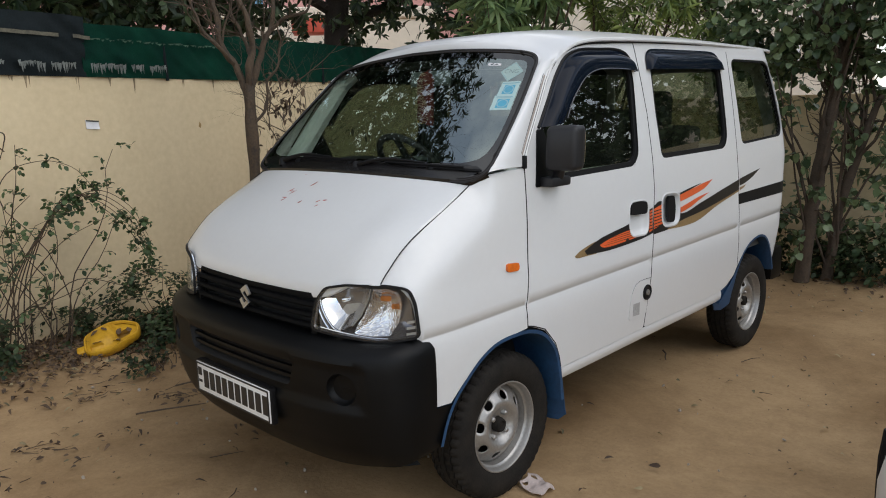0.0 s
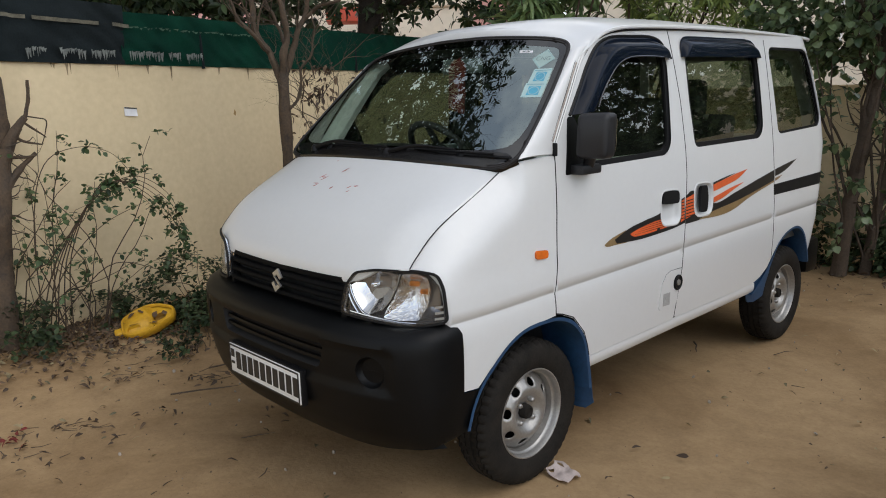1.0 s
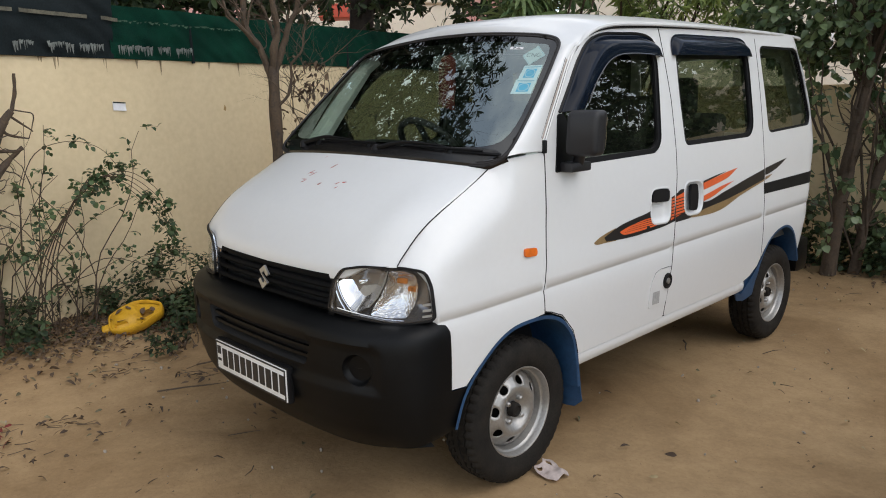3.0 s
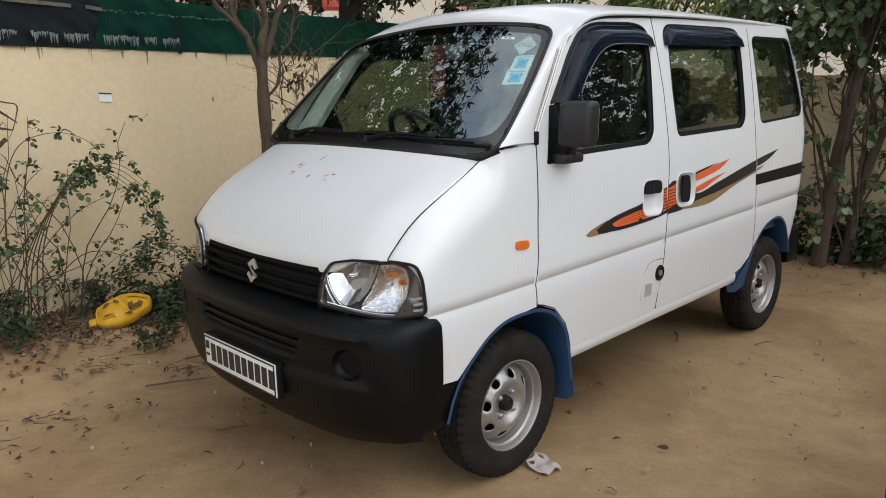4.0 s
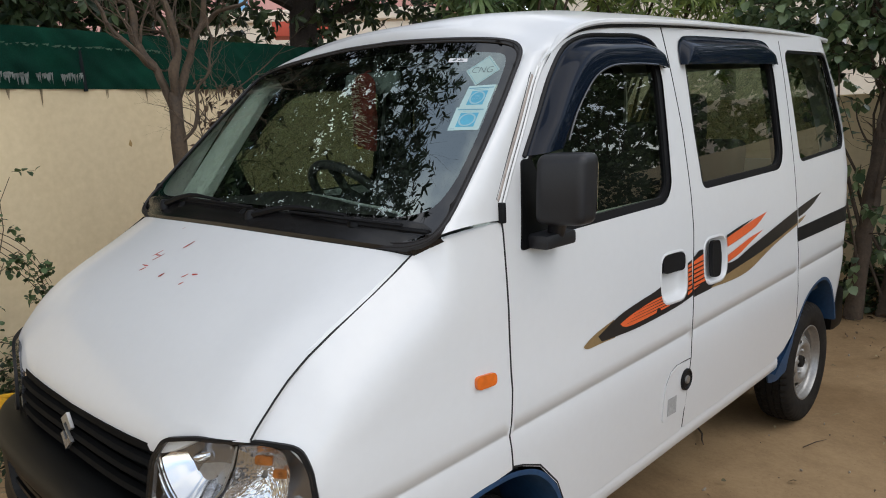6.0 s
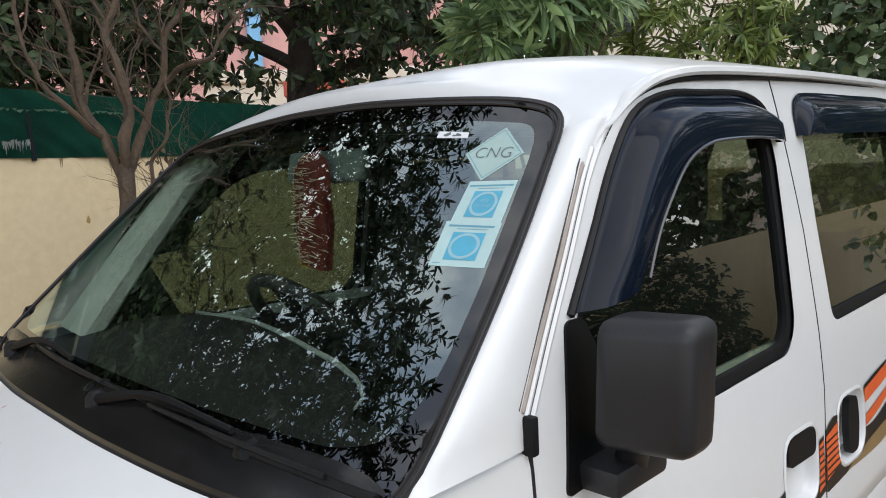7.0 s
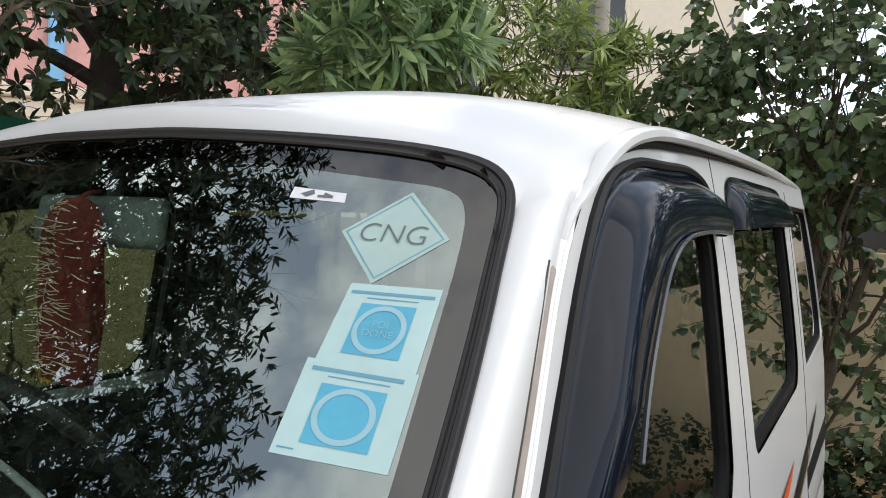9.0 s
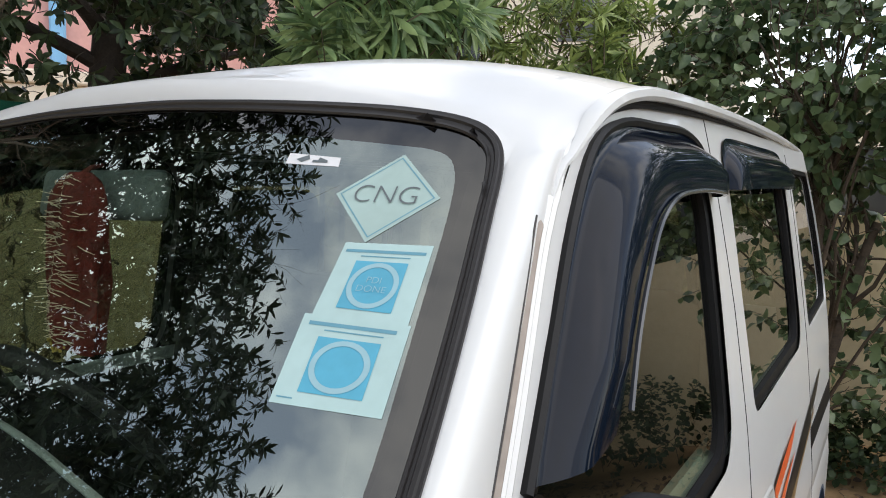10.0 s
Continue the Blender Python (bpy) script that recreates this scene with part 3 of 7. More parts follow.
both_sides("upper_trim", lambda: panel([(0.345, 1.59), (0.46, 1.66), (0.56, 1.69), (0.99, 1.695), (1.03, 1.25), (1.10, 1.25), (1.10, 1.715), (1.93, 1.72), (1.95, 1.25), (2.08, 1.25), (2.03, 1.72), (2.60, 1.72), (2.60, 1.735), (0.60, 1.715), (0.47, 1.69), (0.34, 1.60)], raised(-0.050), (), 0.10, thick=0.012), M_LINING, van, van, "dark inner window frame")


def ring(poly, w_out, w_in):
    """Outline and hole of a frame that follows poly."""
    def away(p):
        best = 9.0
        for i in range(len(poly)):
            a, b = Vector(poly[i - 1]), Vector(poly[i])
            e = b - a
            t = max(0.0, min(1.0, (Vector(p) - a).dot(e) / max(e.length_squared, 1e-12)))
            best = min(best, (a + e * t - Vector(p)).length)
        return best
    return grow_poly(poly, w_out), [[p for p in grow_poly(poly, -w_in) if away(p) > w_in * 0.92]]


def window(name, poly, parents, seal=0.021, tint=M_GLASS):
    out, hole = ring(poly, 0.003, seal)
    got = both_sides("window_glass", lambda: panel(grow_poly(poly, -0.006), raised(-0.015), (), 0.09), tint, *parents)
    both_sides("window_seal", lambda: panel(out, raised(-0.006), hole, 0.04, lip=(-0.011, 0, 0)), M_RUBBER, *parents)
    for g in got:
        g.visible_shadow = False
    return got


first_l, first_r = window("front", WIN1, (door1_l, door1_r))
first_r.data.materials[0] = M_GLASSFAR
mid_l, mid_r = window("mid", WIN2, (door2_l, door2_r))
rear_l, rear_r = window("rear", WIN3, (quarter_l, quarter_r), 0.012)
# the far middle and rear windows take the deepest glass tint
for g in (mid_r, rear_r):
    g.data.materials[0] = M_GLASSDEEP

# sill, black rail, wheel-arch sheets
both_sides("sill", lambda: grid([[Vector((0.738 - dx, y, z0 + dz)) for y, z0 in ((0.295, 0.440), (0.6, 0.441), (1.0, 0.445), (1.4, 0.446), (1.84, 0.449))] for dx, dz in ((0.004, 0.008), (0.001, 0.002), (0.0, -0.016), (0.003, -0.036), (0.012, -0.048), (0.10, -0.054), (0.12, 0.05))]), M_WHITE, van, van)
part("sliding_rail", panel([(2.030, 0.975), (2.030, 0.917), (2.80, 0.919), (2.80, 0.990)], raised(0.002), (), 0.06, thick=0.004), M_RUBBER, quarter_l, "black sliding-door rail")


def arch(path, w=0.14, x1=0.741):
    rows = []
    line = spline([(0, y, z) for y, z in path], 5)
    mid = sum((p for p in line), Vector()) / len(line)
    mid.z = 0.29
    for p in line:
        n = (mid - p).normalized()
        rows.append([p + Vector((x1 + 0.004, 0, 0)) - n * 0.004, p + Vector((x1 + 0.004, 0, 0)) + n * 0.010, p + Vector((x1 - 0.02, 0, 0)) + n * 0.016, p + Vector((x1 - w, 0, 0)) + n * 0.004, p + Vector((x1 - w - 0.25, 0, 0)) - n * 0.01])
    return grid(rows)


FARCH = [(-0.40, 0.365), (-0.372, 0.44), (-0.335, 0.500), (-0.282, 0.552), (-0.191, 0.618), (-0.096, 0.654), (0.018, 0.660), (0.11, 0.650), (0.194, 0.614), (0.262, 0.540), (0.292, 0.445), (0.312, 0.31)]
RARCH = [(1.80, 0.395), (1.86, 0.430), (1.94, 0.478), (2.04, 0.560), (2.12, 0.636), (2.22, 0.682), (2.34, 0.699), (2.43, 0.680), (2.498, 0.626), (2.55, 0.535), (2.58, 0.455)]
for path in (FARCH, RARCH):
    both_sides("arch_sheet", lambda: arch(path), M_BLUE, van, van, "blue rubber wheel-arch sheet")


def mud_flap(y0, tilt, z0, z1, w=0.19):
    rows = []
    for k in range(6):
        z = z0 + (z1 - z0) * k / 5
        rows.append([Vector((0.738 - w * i / 6, y0 + tilt * (k / 5) ** 1.5 + 0.012 * math.sin(i * 1.1 + k * 0.4), z + 0.028 * (i == 0) * (k == 5))) for i in range(7)])
    bm = grid(rows)
    bmesh.ops.solidify(bm, geom=bm.faces[:], thickness=0.006)
    return bm


both_sides("mud_flap", lambda: mud_flap(0.298, 0.035, 0.47, 0.205), M_BLUE, van, van, "blue rubber mud flap")
both_sides("arch_skirt", lambda: panel(rounded([(1.770, 0.415), (1.86, 0.448), (1.94, 0.492), (2.04, 0.572), (2.10, 0.630), (2.115, 0.575), (2.06, 0.50), (2.025, 0.42), (2.010, 0.345), (1.90, 0.332), (1.81, 0.350)], 0.012), lambda y, z: Vector((0.728 - 0.10 * max(0.0, 0.47 - z), y, z)), (), 0.03, thick=0.006), M_BLUE, van, van, "blue rubber sheet before the rear wheel")

# bonnet
LIP = spline([(0, -0.648, 0.884), (0.2, -0.645, 0.884), (0.36, -0.637, 0.887), (0.43, -0.629, 0.896), (0.50, -0.602, 0.924), (0.565, -0.580, 0.936), (0.630, -0.549, 0.939)], 4)
REARLINE = spline([(0, -0.215, 1.247), (0.2, -0.211, 1.245), (0.4, -0.190, 1.238), (0.55, -0.158, 1.229), (0.649, -0.130, 1.219)], 6)


def bonnet_point(s, v):
    i = min(int(s * (len(LIP) - 1)), len(LIP) - 2)
    a = LIP[i].lerp(LIP[i + 1], s * (len(LIP) - 1) - i)
    j = min(int(s * (len(REARLINE) - 1)), len(REARLINE) - 2)
    b = REARLINE[j].lerp(REARLINE[j + 1], s * (len(REARLINE) - 1) - j)
    p = a.lerp(b, v)
    nrm = Vector((0, -0.64, 0.77))
    h = float(np.interp(v, [0.0, 0.024, 0.08, 0.13, 0.186, 0.27, 0.375, 0.516, 0.64, 0.748, 0.88, 1.0], [0.0, 0.002, 0.0095, 0.0155, 0.0222, 0.0285, 0.0305, 0.0250, 0.0170, 0.0100, 0.0035, 0.0]))
    h += 0.018 * math.sin(math.pi * v) ** 0.8 * (1 - s ** 2)
    h -= 0.018 * max(0.0, 1 - v / 0.07) ** 2 * float(np.interp(s, [0.60, 0.75], [1.0, 0.25]))
    h -= 0.004 * max(0.0, (s - 0.88) / 0.12) ** 2 * min(1, v * 6)
    return p + nrm * h


vs = [0.0, 0.012, 0.03, 0.055, 0.09, 0.13, 0.18, 0.24, 0.29, 0.34, 0.39, 0.44, 0.54, 0.64, 0.74, 0.84, 0.93, 1.0]
rows = []
for v in vs:
    half = [bonnet_point(k / 24, v) for k in range(25)]
    rows.append([Vector((-p.x, p.y, p.z)) for p in half[:0:-1]] + half)
bm = grid(rows)
got = bmesh.ops.extrude_edge_only(bm, edges=[e for e in bm.edges if e.is_boundary])
for v in (g for g in got["geom"] if isinstance(g, bmesh.types.BMVert)):
    v.co += Vector((0, 0.012, -0.018 if v.co.y > -0.5 else -0.003))
bonnet = part("bonnet", bm, M_WHITE, van)
both_sides("bonnet_joint", lambda: tube([bonnet_point(1.0, k / 24) + Vector((0.002, -0.0012, -0.003 + 0.0028 * k / 24 + 0.0035 * max(0, (k - 14) / 10))) for k in np.linspace(0.4, 24, 25)], 0.0021, 6), M_DARK, van, van)
# vermilion marks rubbed on the bonnet


def on_bonnet(x, v, lift=0.0015):
    p = bonnet_point(abs(x) / 0.65, v) + Vector((0, -0.64, 0.77)) * lift
    p.x = x
    return p


for x, v, dx, dv, w in [(-0.16, 0.72, 0.018, 0.055, 0.004), (-0.142, 0.72, 0.014, 0.04, 0.003), (-0.155, 0.745, 0.022, 0.004, 0.004), (-0.155, 0.69, 0.022, 0.003, 0.004), (-0.10, 0.80, 0.01, 0.04, 0.005), (-0.19, 0.86, 0.022, 0.05, 0.004), (-0.175, 0.855, 0.018, 0.045, 0.003), (-0.08, 0.66, 0.006, 0.02, 0.006), (-0.03, 0.68, 0.008, 0.02, 0.004), (-0.02, 0.65, 0.006, 0.015, 0.004), (-0.015, 0.70, 0.012, 0.006, 0.005), (-0.20, 0.665, 0.006, 0.012, 0.005), (-0.145, 0.665, 0.01, 0.02, 0.004), (-0.22, 0.80, 0.008, 0.012, 0.004), (-0.26, 0.82, 0.008, 0.02, 0.003)]:
    x, v, dx, dv, w = -0.10 + (x + 0.13) * 1.9, 0.76 + (v - 0.75) * 1.35, dx * 1.7, dv * 1.3, w * 1.15
    a, b = on_bonnet(x, v), on_bonnet(x + dx, v + dv)
    n = Vector((0, -0.64, 0.77)).cross(b - a).normalized() * w * 0.5
    bm = bmesh.new()
    bm.faces.new([bm.verts.new(q) for q in (a - n * 0.6, a.lerp(b, 0.4) - n * 1.2, b - n * 0.4, b + n * 0.5, a.lerp(b, 0.55) + n * 0.9, a + n * 0.7)])
    part("powder_mark", bm, M_VERMILION, bonnet, "rubbed vermilion powder stroke")


# windscreen
def screen(x, z, off=0.0):
    return Vector((x, 0.375 + (z - 1.742) / 0.926 + 0.11 * x * x - off * 0.68, z + off * 0.73))


def mirror_poly(right):
    return [*right, *[(-x, z) for x, z in reversed(right) if x > 0]]


SCREEN = mirror_poly([(0, 1.234), (0.3, 1.232), (0.55, 1.228), (0.66, 1.232), (0.710, 1.262), (0.695, 1.36), (0.675, 1.46), (0.651, 1.55), (0.635, 1.60), (0.622, 1.645), (0.606, 1.668), (0.57, 1.687), (0.49, 1.702), (0.39, 1.712), (0.29, 1.720), (0.12, 1.730)])
SCREEN = rounded(SCREEN, 0.05, 4)
glass_poly = grow_poly(SCREEN, -0.004)
FRIT_IN = rounded(mirror_poly([(0, 1.292), (0.3, 1.290), (0.58, 1.288), (0.650, 1.305), (0.662, 1.36), (0.645, 1.45), (0.622, 1.527), (0.600, 1.603), (0.585, 1.640), (0.562, 1.659), (0.50, 1.666), (0.35, 1.682), (0.18, 1.692)]), 0.03, 4)
windscreen = part("windscreen", panel(FRIT_IN, lambda x, z: screen(x, z, 0.004), (), 0.06), M_WSGLASS, van, "clear windscreen reflecting trees and sky")
windscreen.visible_shadow = False
out, hole = ring(SCREEN, 0.004, 0.007)
seal = part("screen_seal", panel(out, lambda x, z: screen(x, z, 0.006), hole, 0.02, thick=0.010), M_SEAL, windscreen)
for inset, r_ in ((-0.001, 0.0032), (-0.008, 0.0024)):
    line = resample(grow_poly(SCREEN, inset), 0.02)
    part("seal_bead", tube([screen(x, z, 0.0055) for x, z in line + line[:1]], r_, 6), M_SEAL, seal)
part("dark_band", panel(glass_poly, lambda x, z: screen(x, z, 0.004), [FRIT_IN], 0.05), M_FRIT, windscreen, "dark printed edge of the windscreen")


# pillars beside the windscreen meet the roof at Z_SPLIT, on the outer line of the seal
RIM = [p for p in resample(grow_poly(SCREEN, 0.0035), 0.006) if p[0] >= 0 and p[1] > 1.27]
RIM.sort(key=lambda p: math.atan2(p[1] - 1.45, p[0]))
Z_SPLIT = 1.640
RIM_Z, RIM_X = [1.20] + [p[1] for p in RIM if p[0] > 0.55], [0.729] + [p[0] for p in RIM if p[0] > 0.55]


def pillar_rows():
    zs_ = np.linspace(1.262, Z_SPLIT, 26)
    a_line = [screen(float(np.interp(z, RIM_Z, RIM_X)), float(z), 0.003) for z in zs_]
    b_line = spline([(side_x(y, z) - 0.002, y, z) for y, z in ((0.100, 1.268), (0.150, 1.356), (0.215, 1.462), (0.285, 1.550), (0.342, 1.615), (0.388, 1.662))], 5)
    out_ = Vector((0.75, -0.5, 0.4)).normalized()
    return [[a.lerp(b, t) + out_ * 0.017 * (4 * t * (1 - t)) ** 0.7 for t in (0, 0.08, 0.2, 0.35, 0.5, 0.65, 0.8, 0.92, 1)] for a, b in zip(a_line, b_line)]


def pillar():
    rows = pillar_rows()
    bm = grid(rows)
    rim = [e for e in bm.edges if e.is_boundary and any(v.co.z < 1.665 for v in e.verts)]
    got = bmesh.ops.extrude_edge_only(bm, edges=rim)
    for v in (g for g in got["geom"] if isinstance(g, bmesh.types.BMVert)):
        v.co += Vector((-0.02, 0.01, -0.005))
    bm.normal_update()
    return bm


pillars = both_sides("screen_pillar", pillar, M_WHITE, van, van)
both_sides("inner_pillar", lambda: tube([(0.655, 0.05, 1.24), (0.640, 0.19, 1.42), (0.605, 0.345, 1.615), (0.575, 0.40, 1.655)], [0.05, 0.046, 0.036, 0.024], 8), M_TRIM, van, van, "pale grey-green inner pillar")
DRIP = [(0.112, 1.30), (0.165, 1.378), (0.232, 1.470), (0.300, 1.565), (0.338, 1.612)]
both_sides("drip_strip", lambda: tube(spline([(side_x(y, z) + 0.002, y - 0.012, z + 0.008) for y, z in DRIP], 4), [0.0048] * 17, 6), M_WHITE, van, van)
both_sides("drip_gap", lambda: tube(spline([(side_x(y, z) - 0.001, y - 0.0045, z + 0.003) for y, z in DRIP], 4), [0.0032] * 12 + [0.003, 0.0025, 0.002, 0.0015, 0.001], 6), M_SEAL, van, van)
both_sides("door_edge", lambda: tube(spline([(side_x(y, z) - 0.0015, y + 0.002, z - 0.001) for y, z in DRIP] + [(side_x(y, z) - 0.004, y, z) for y, z in ((0.372, 1.643), (0.410, 1.672), (0.455, 1.696))], 4), [0.0058] * 17 + [0.007] * 12, 6), M_WHITE, van, van)
both_sides("drip_channel", lambda: tube(spline([(side_x(y, z) + 0.003, y - 0.020, z + 0.0140) for y, z in DRIP[:-1] + [(0.318, 1.588)]], 4), [0.0045] * 16 + [0.001], 6), M_CHANNEL, van, van)
both_sides("drip_line", lambda: tube(spline([(side_x(y, z) + 0.003, y - 0.0265, z + 0.018) for y, z in DRIP[:-1] + [(0.318, 1.588)]], 4), [0.0028] * 12 + [0.0024, 0.002, 0.0016, 0.0013, 0.001], 6), M_SEAL, van, van)
both_sides("hinge_cover", lambda: box(0.710, 0.092, 1.262, 0.728, 0.106, 1.310, 0.004), M_RUBBER, van, van)

# roof
PTOP = pillar_rows()[-1]
GUT = spline([tuple(PTOP[-1]), (0.649, 0.455, 1.708), (0.648, 0.56, 1.741), (0.645, 0.75, 1.760), (0.640, 1.2, 1.777), (0.632, 1.8, 1.787), (0.615, 2.4, 1.788), (0.600, 2.68, 1.784), (0.585, 2.74, 1.780)], 6)
front = [screen(x, z, 0.003) for x, z in reversed(RIM) if z > Z_SPLIT + 0.002] + [PTOP[0]]
front[0] = screen(0, 1.734, 0.003)


def roof_row(k):
    g = GUT[k]
    zc = float(np.interp(g.y, [0.375, 0.46, 0.56, 0.75, 1.2, 1.8, 2.4, 2.68, 2.74], [1.752, 1.790, 1.810, 1.828, 1.842, 1.846, 1.838, 1.812, 1.79]))
    f = max(0.0, 1 - k / 12)
    row = []
    for i in range(29):
        s = 0.955 * (1 - (1 - i / 20) ** 1.5) if i < 20 else 0.955 + 0.045 * (i - 20) / 8
        row.append(Vector((g.x * s, g.y, zc - (zc - g.z) * s ** (3.4 - 0.6 * f))))
    return row


def pad(line, n):
    out_ = []
    for i in range(n):
        s = 1 - (1 - i / (n - 1)) ** 1.5
        t = s * (len(line) - 1)
        j = min(int(t), len(line) - 2)
        out_.append(line[j].lerp(line[j + 1], t - j))
    return out_


front_row = pad(front, 21) + PTOP[1:]
rows = [front_row]
base_rows = [roof_row(k) for k in range(len(GUT))]
for w in (0.12, 0.3, 0.5, 0.7, 0.88):
    rows.append([a.lerp(b, w) + Vector((0, -0.012, 0.016)) * math.sin(math.pi * w) * min(1.0, max(0.0, (28 - i) / 7)) for i, (a, b) in enumerate(zip(front_row, base_rows[2]))])
rows += base_rows[2:]
# even out the corner above the pillar
for turn in range(30):
    was = [list(r_) for r_ in rows]
    for j in range(1, 14):
        for i in range(3, 28):
            mid = (was[j - 1][i] + was[j + 1][i] + was[j][i - 1] + was[j][i + 1]) / 4
            rows[j][i] = was[j][i].lerp(mid, 0.6 * min(1.0, (i - 2) / 8) * min(1.0, (14 - j) / 5))
full = [[Vector((-p.x, p.y, p.z)) for p in r[:0:-1]] + r for r in rows]
bm = grid(full)
bmesh.ops.recalc_face_normals(bm, faces=bm.faces[:])
roof = part("roof", bm, M_WHITE, van, sharp=60)


def blend_pillar(pillar_obs):
    """Shades the pillars and the roof's front corners as one smooth sheet."""
    sheet = [r_[20:] for r_ in rows[4::-1]] + pillar_rows()[-2::-1]
    known = {}
    for j, row in enumerate(sheet):
        for i, p in enumerate(row):
            du = row[min(i + 1, 8)] - row[max(i - 1, 0)]
            dv = sheet[min(j + 1, len(sheet) - 1)][i] - sheet[max(j - 1, 0)][i]
            n = du.cross(dv).normalized()
            known[tuple(round(c, 4) for c in p)] = n if n.dot(Vector((0.6, -0.5, 0.6))) > 0 else -n
    front_keys = {tuple(round(c, 4) for c in p) for r_ in rows[:3] for p in r_[20:]}
    for ob in (*pillar_obs, roof):
        out_ = []
        for v in ob.data.vertices:
            key = (round(abs(v.co.x), 4), round(v.co.y, 4), round(v.co.z, 4))
            n = known.get(key) if ob is not roof or key in front_keys else None
            n = v.normal if n is None else Vector((math.copysign(n.x, v.co.x), n.y, n.z)) if n.x > 0 else Vector((n.x, n.y, n.z))
            out_.append(tuple(n))
        ob.data.normals_split_custom_set_from_vertices(out_)


blend_pillar(pillars)
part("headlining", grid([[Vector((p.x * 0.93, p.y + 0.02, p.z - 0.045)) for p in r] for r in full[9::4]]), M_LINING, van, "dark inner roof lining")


def gutter():
    end = [Vector((side_x(y, z) - 0.001, y, z)) for y, z in ((0.329, 1.620), (0.334, 1.627), (0.349, 1.641), (0.368, 1.654))]
    line = [g + Vector((0.006, 0, -0.004)) for g in end + GUT]
    rows = []
    for k, g in enumerate(line):
        f = (0.05, 0.28, 0.34, 0.40, 0.46, 0.54, 0.64, 0.76, 0.88)[k] if k < 9 else 1.0
        rows.append([g + Vector(q) * f for q in ((-0.009, 0, 0.007), (0.001, 0, 0.007), (0.007, 0, 0.003), (0.008, 0, -0.005), (0.004, 0, -0.010), (-0.004, 0, -0.010), (-0.014, 0, -0.006))])
    return grid(rows)


both_sides("roof_gutter", gutter, M_WHITE, roof, roof)
# dark tube paints the shadow below the gutter, thinner towards the rear
both_sides("gutter_shadow_strip", lambda: tube([g + Vector((-0.006, 0, -0.017)) for g in GUT[5:]], [0.002, 0.004, 0.005] + [float(np.interp(g.y, [0.5, 0.75, 1.0, 1.4], [0.006, 0.006, 0.004, 0.002])) for g in GUT[8:]], 6), M_DARK, roof, roof, "dark strip standing for the shadow under the gutter")


# bumper, grille and lamps share a curved front
def plan_curve(n=60, hx=0.744, y_side=-0.446, depth=0.289, e=2.75):
    out_ = []
    for k in range(n + 1):
        t = math.pi / 2 * k / n
        out_.append((hx * math.sin(t) ** (2 / e), y_side - depth * math.cos(t) ** (2 / e)))
    return out_


PC = plan_curve()
ARC = [0.0]
for (a, b), (c, d) in zip(PC, PC[1:]):
    ARC.append(ARC[-1] + math.hypot(c - a, d - b))
S_END = ARC[-1]
BZ = [0.30, 0.33, 0.37, 0.44, 0.52, 0.60, 0.66, 0.70, 0.725, 0.742, 0.752]
BI = [0.085, 0.062, 0.040, 0.020, 0.006, 0.0, 0.001, 0.006, 0.018, 0.045, 0.090]


def bumper_surf(s, z, off=0.0):
    a = abs(s)
    i = float(np.interp(z, BZ, BI)) + off
    # shallow field that holds the intake and the lamp recesses
    edge = min(1.0, max(0.0, (0.665 - a) / 0.035)) * min(1.0, max(0.0, (z - 0.525) / 0.02)) * min(1.0, max(0.0, (0.690 - z) / 0.018))
    i += 0.013 * edge * edge * (3 - 2 * edge)
    if a > S_END:
        x, y, nx, ny = PC[-1][0], PC[-1][1] + (a - S_END), 1.0, 0.0
    else:
        x, y = float(np.interp(a, ARC, [p[0] for p in PC])), float(np.interp(a, ARC, [p[1] for p in PC]))
        e = 0.01
        x2, y2 = float(np.interp(min(a + e, S_END), ARC, [p[0] for p in PC])), float(np.interp(min(a + e, S_END), ARC, [p[1] for p in PC]))
        x1, y1 = float(np.interp(max(a - e, 0), ARC, [p[0] for p in PC])), float(np.interp(max(a - e, 0), ARC, [p[1] for p in PC]))
        q = math.hypot(x2 - x1, y2 - y1)
        nx, ny = (y2 - y1) / q, -(x2 - x1) / q
        if a < 0.01:
            nx, ny = 0.0, -1.0
    w = 0.35 + 0.65 * min(1.0, max(0.0, (S_END - a) / 0.2))
    return Vector((math.copysign(x - nx * i * w, s), y - ny * i * w, z))


half = [(0, 0.752), (S_END - 0.06, 0.752), (S_END - 0.012, 0.742), (S_END + 0.002, 0.715), (S_END + 0.004, 0.505), (S_END + 0.094, 0.498), (S_END + 0.075, 0.47), (S_END + 0.045, 0.40), (S_END + 0.03, 0.362), (S_END - 0.10, 0.325), (0.5, 0.305), (0, 0.302)]
BUMP = [*half, *[(-s, z) for s, z in reversed(half[1:-1])]]
SLOT = rounded([(-0.36, 0.665), (0.36, 0.665), (0.33, 0.575), (-0.33, 0.575)], 0.02)


def disc_poly(cx, cy, r, n=20, ry=None):
    return [(cx + r * math.cos(2 * math.pi * k / n), cy + (ry or r) * math.sin(2 * math.pi * k / n)) for k in range(n)]


FOGS = [disc_poly(sg * 0.565, 0.600, 0.058, 20, 0.055) for sg in (1, -1)]
bumper = part("bumper", panel(BUMP, bumper_surf, [SLOT, *FOGS], 0.018, lip=(0, 0.03, 0), flip=False), M_BLACK, van, "matt black plastic front bumper")
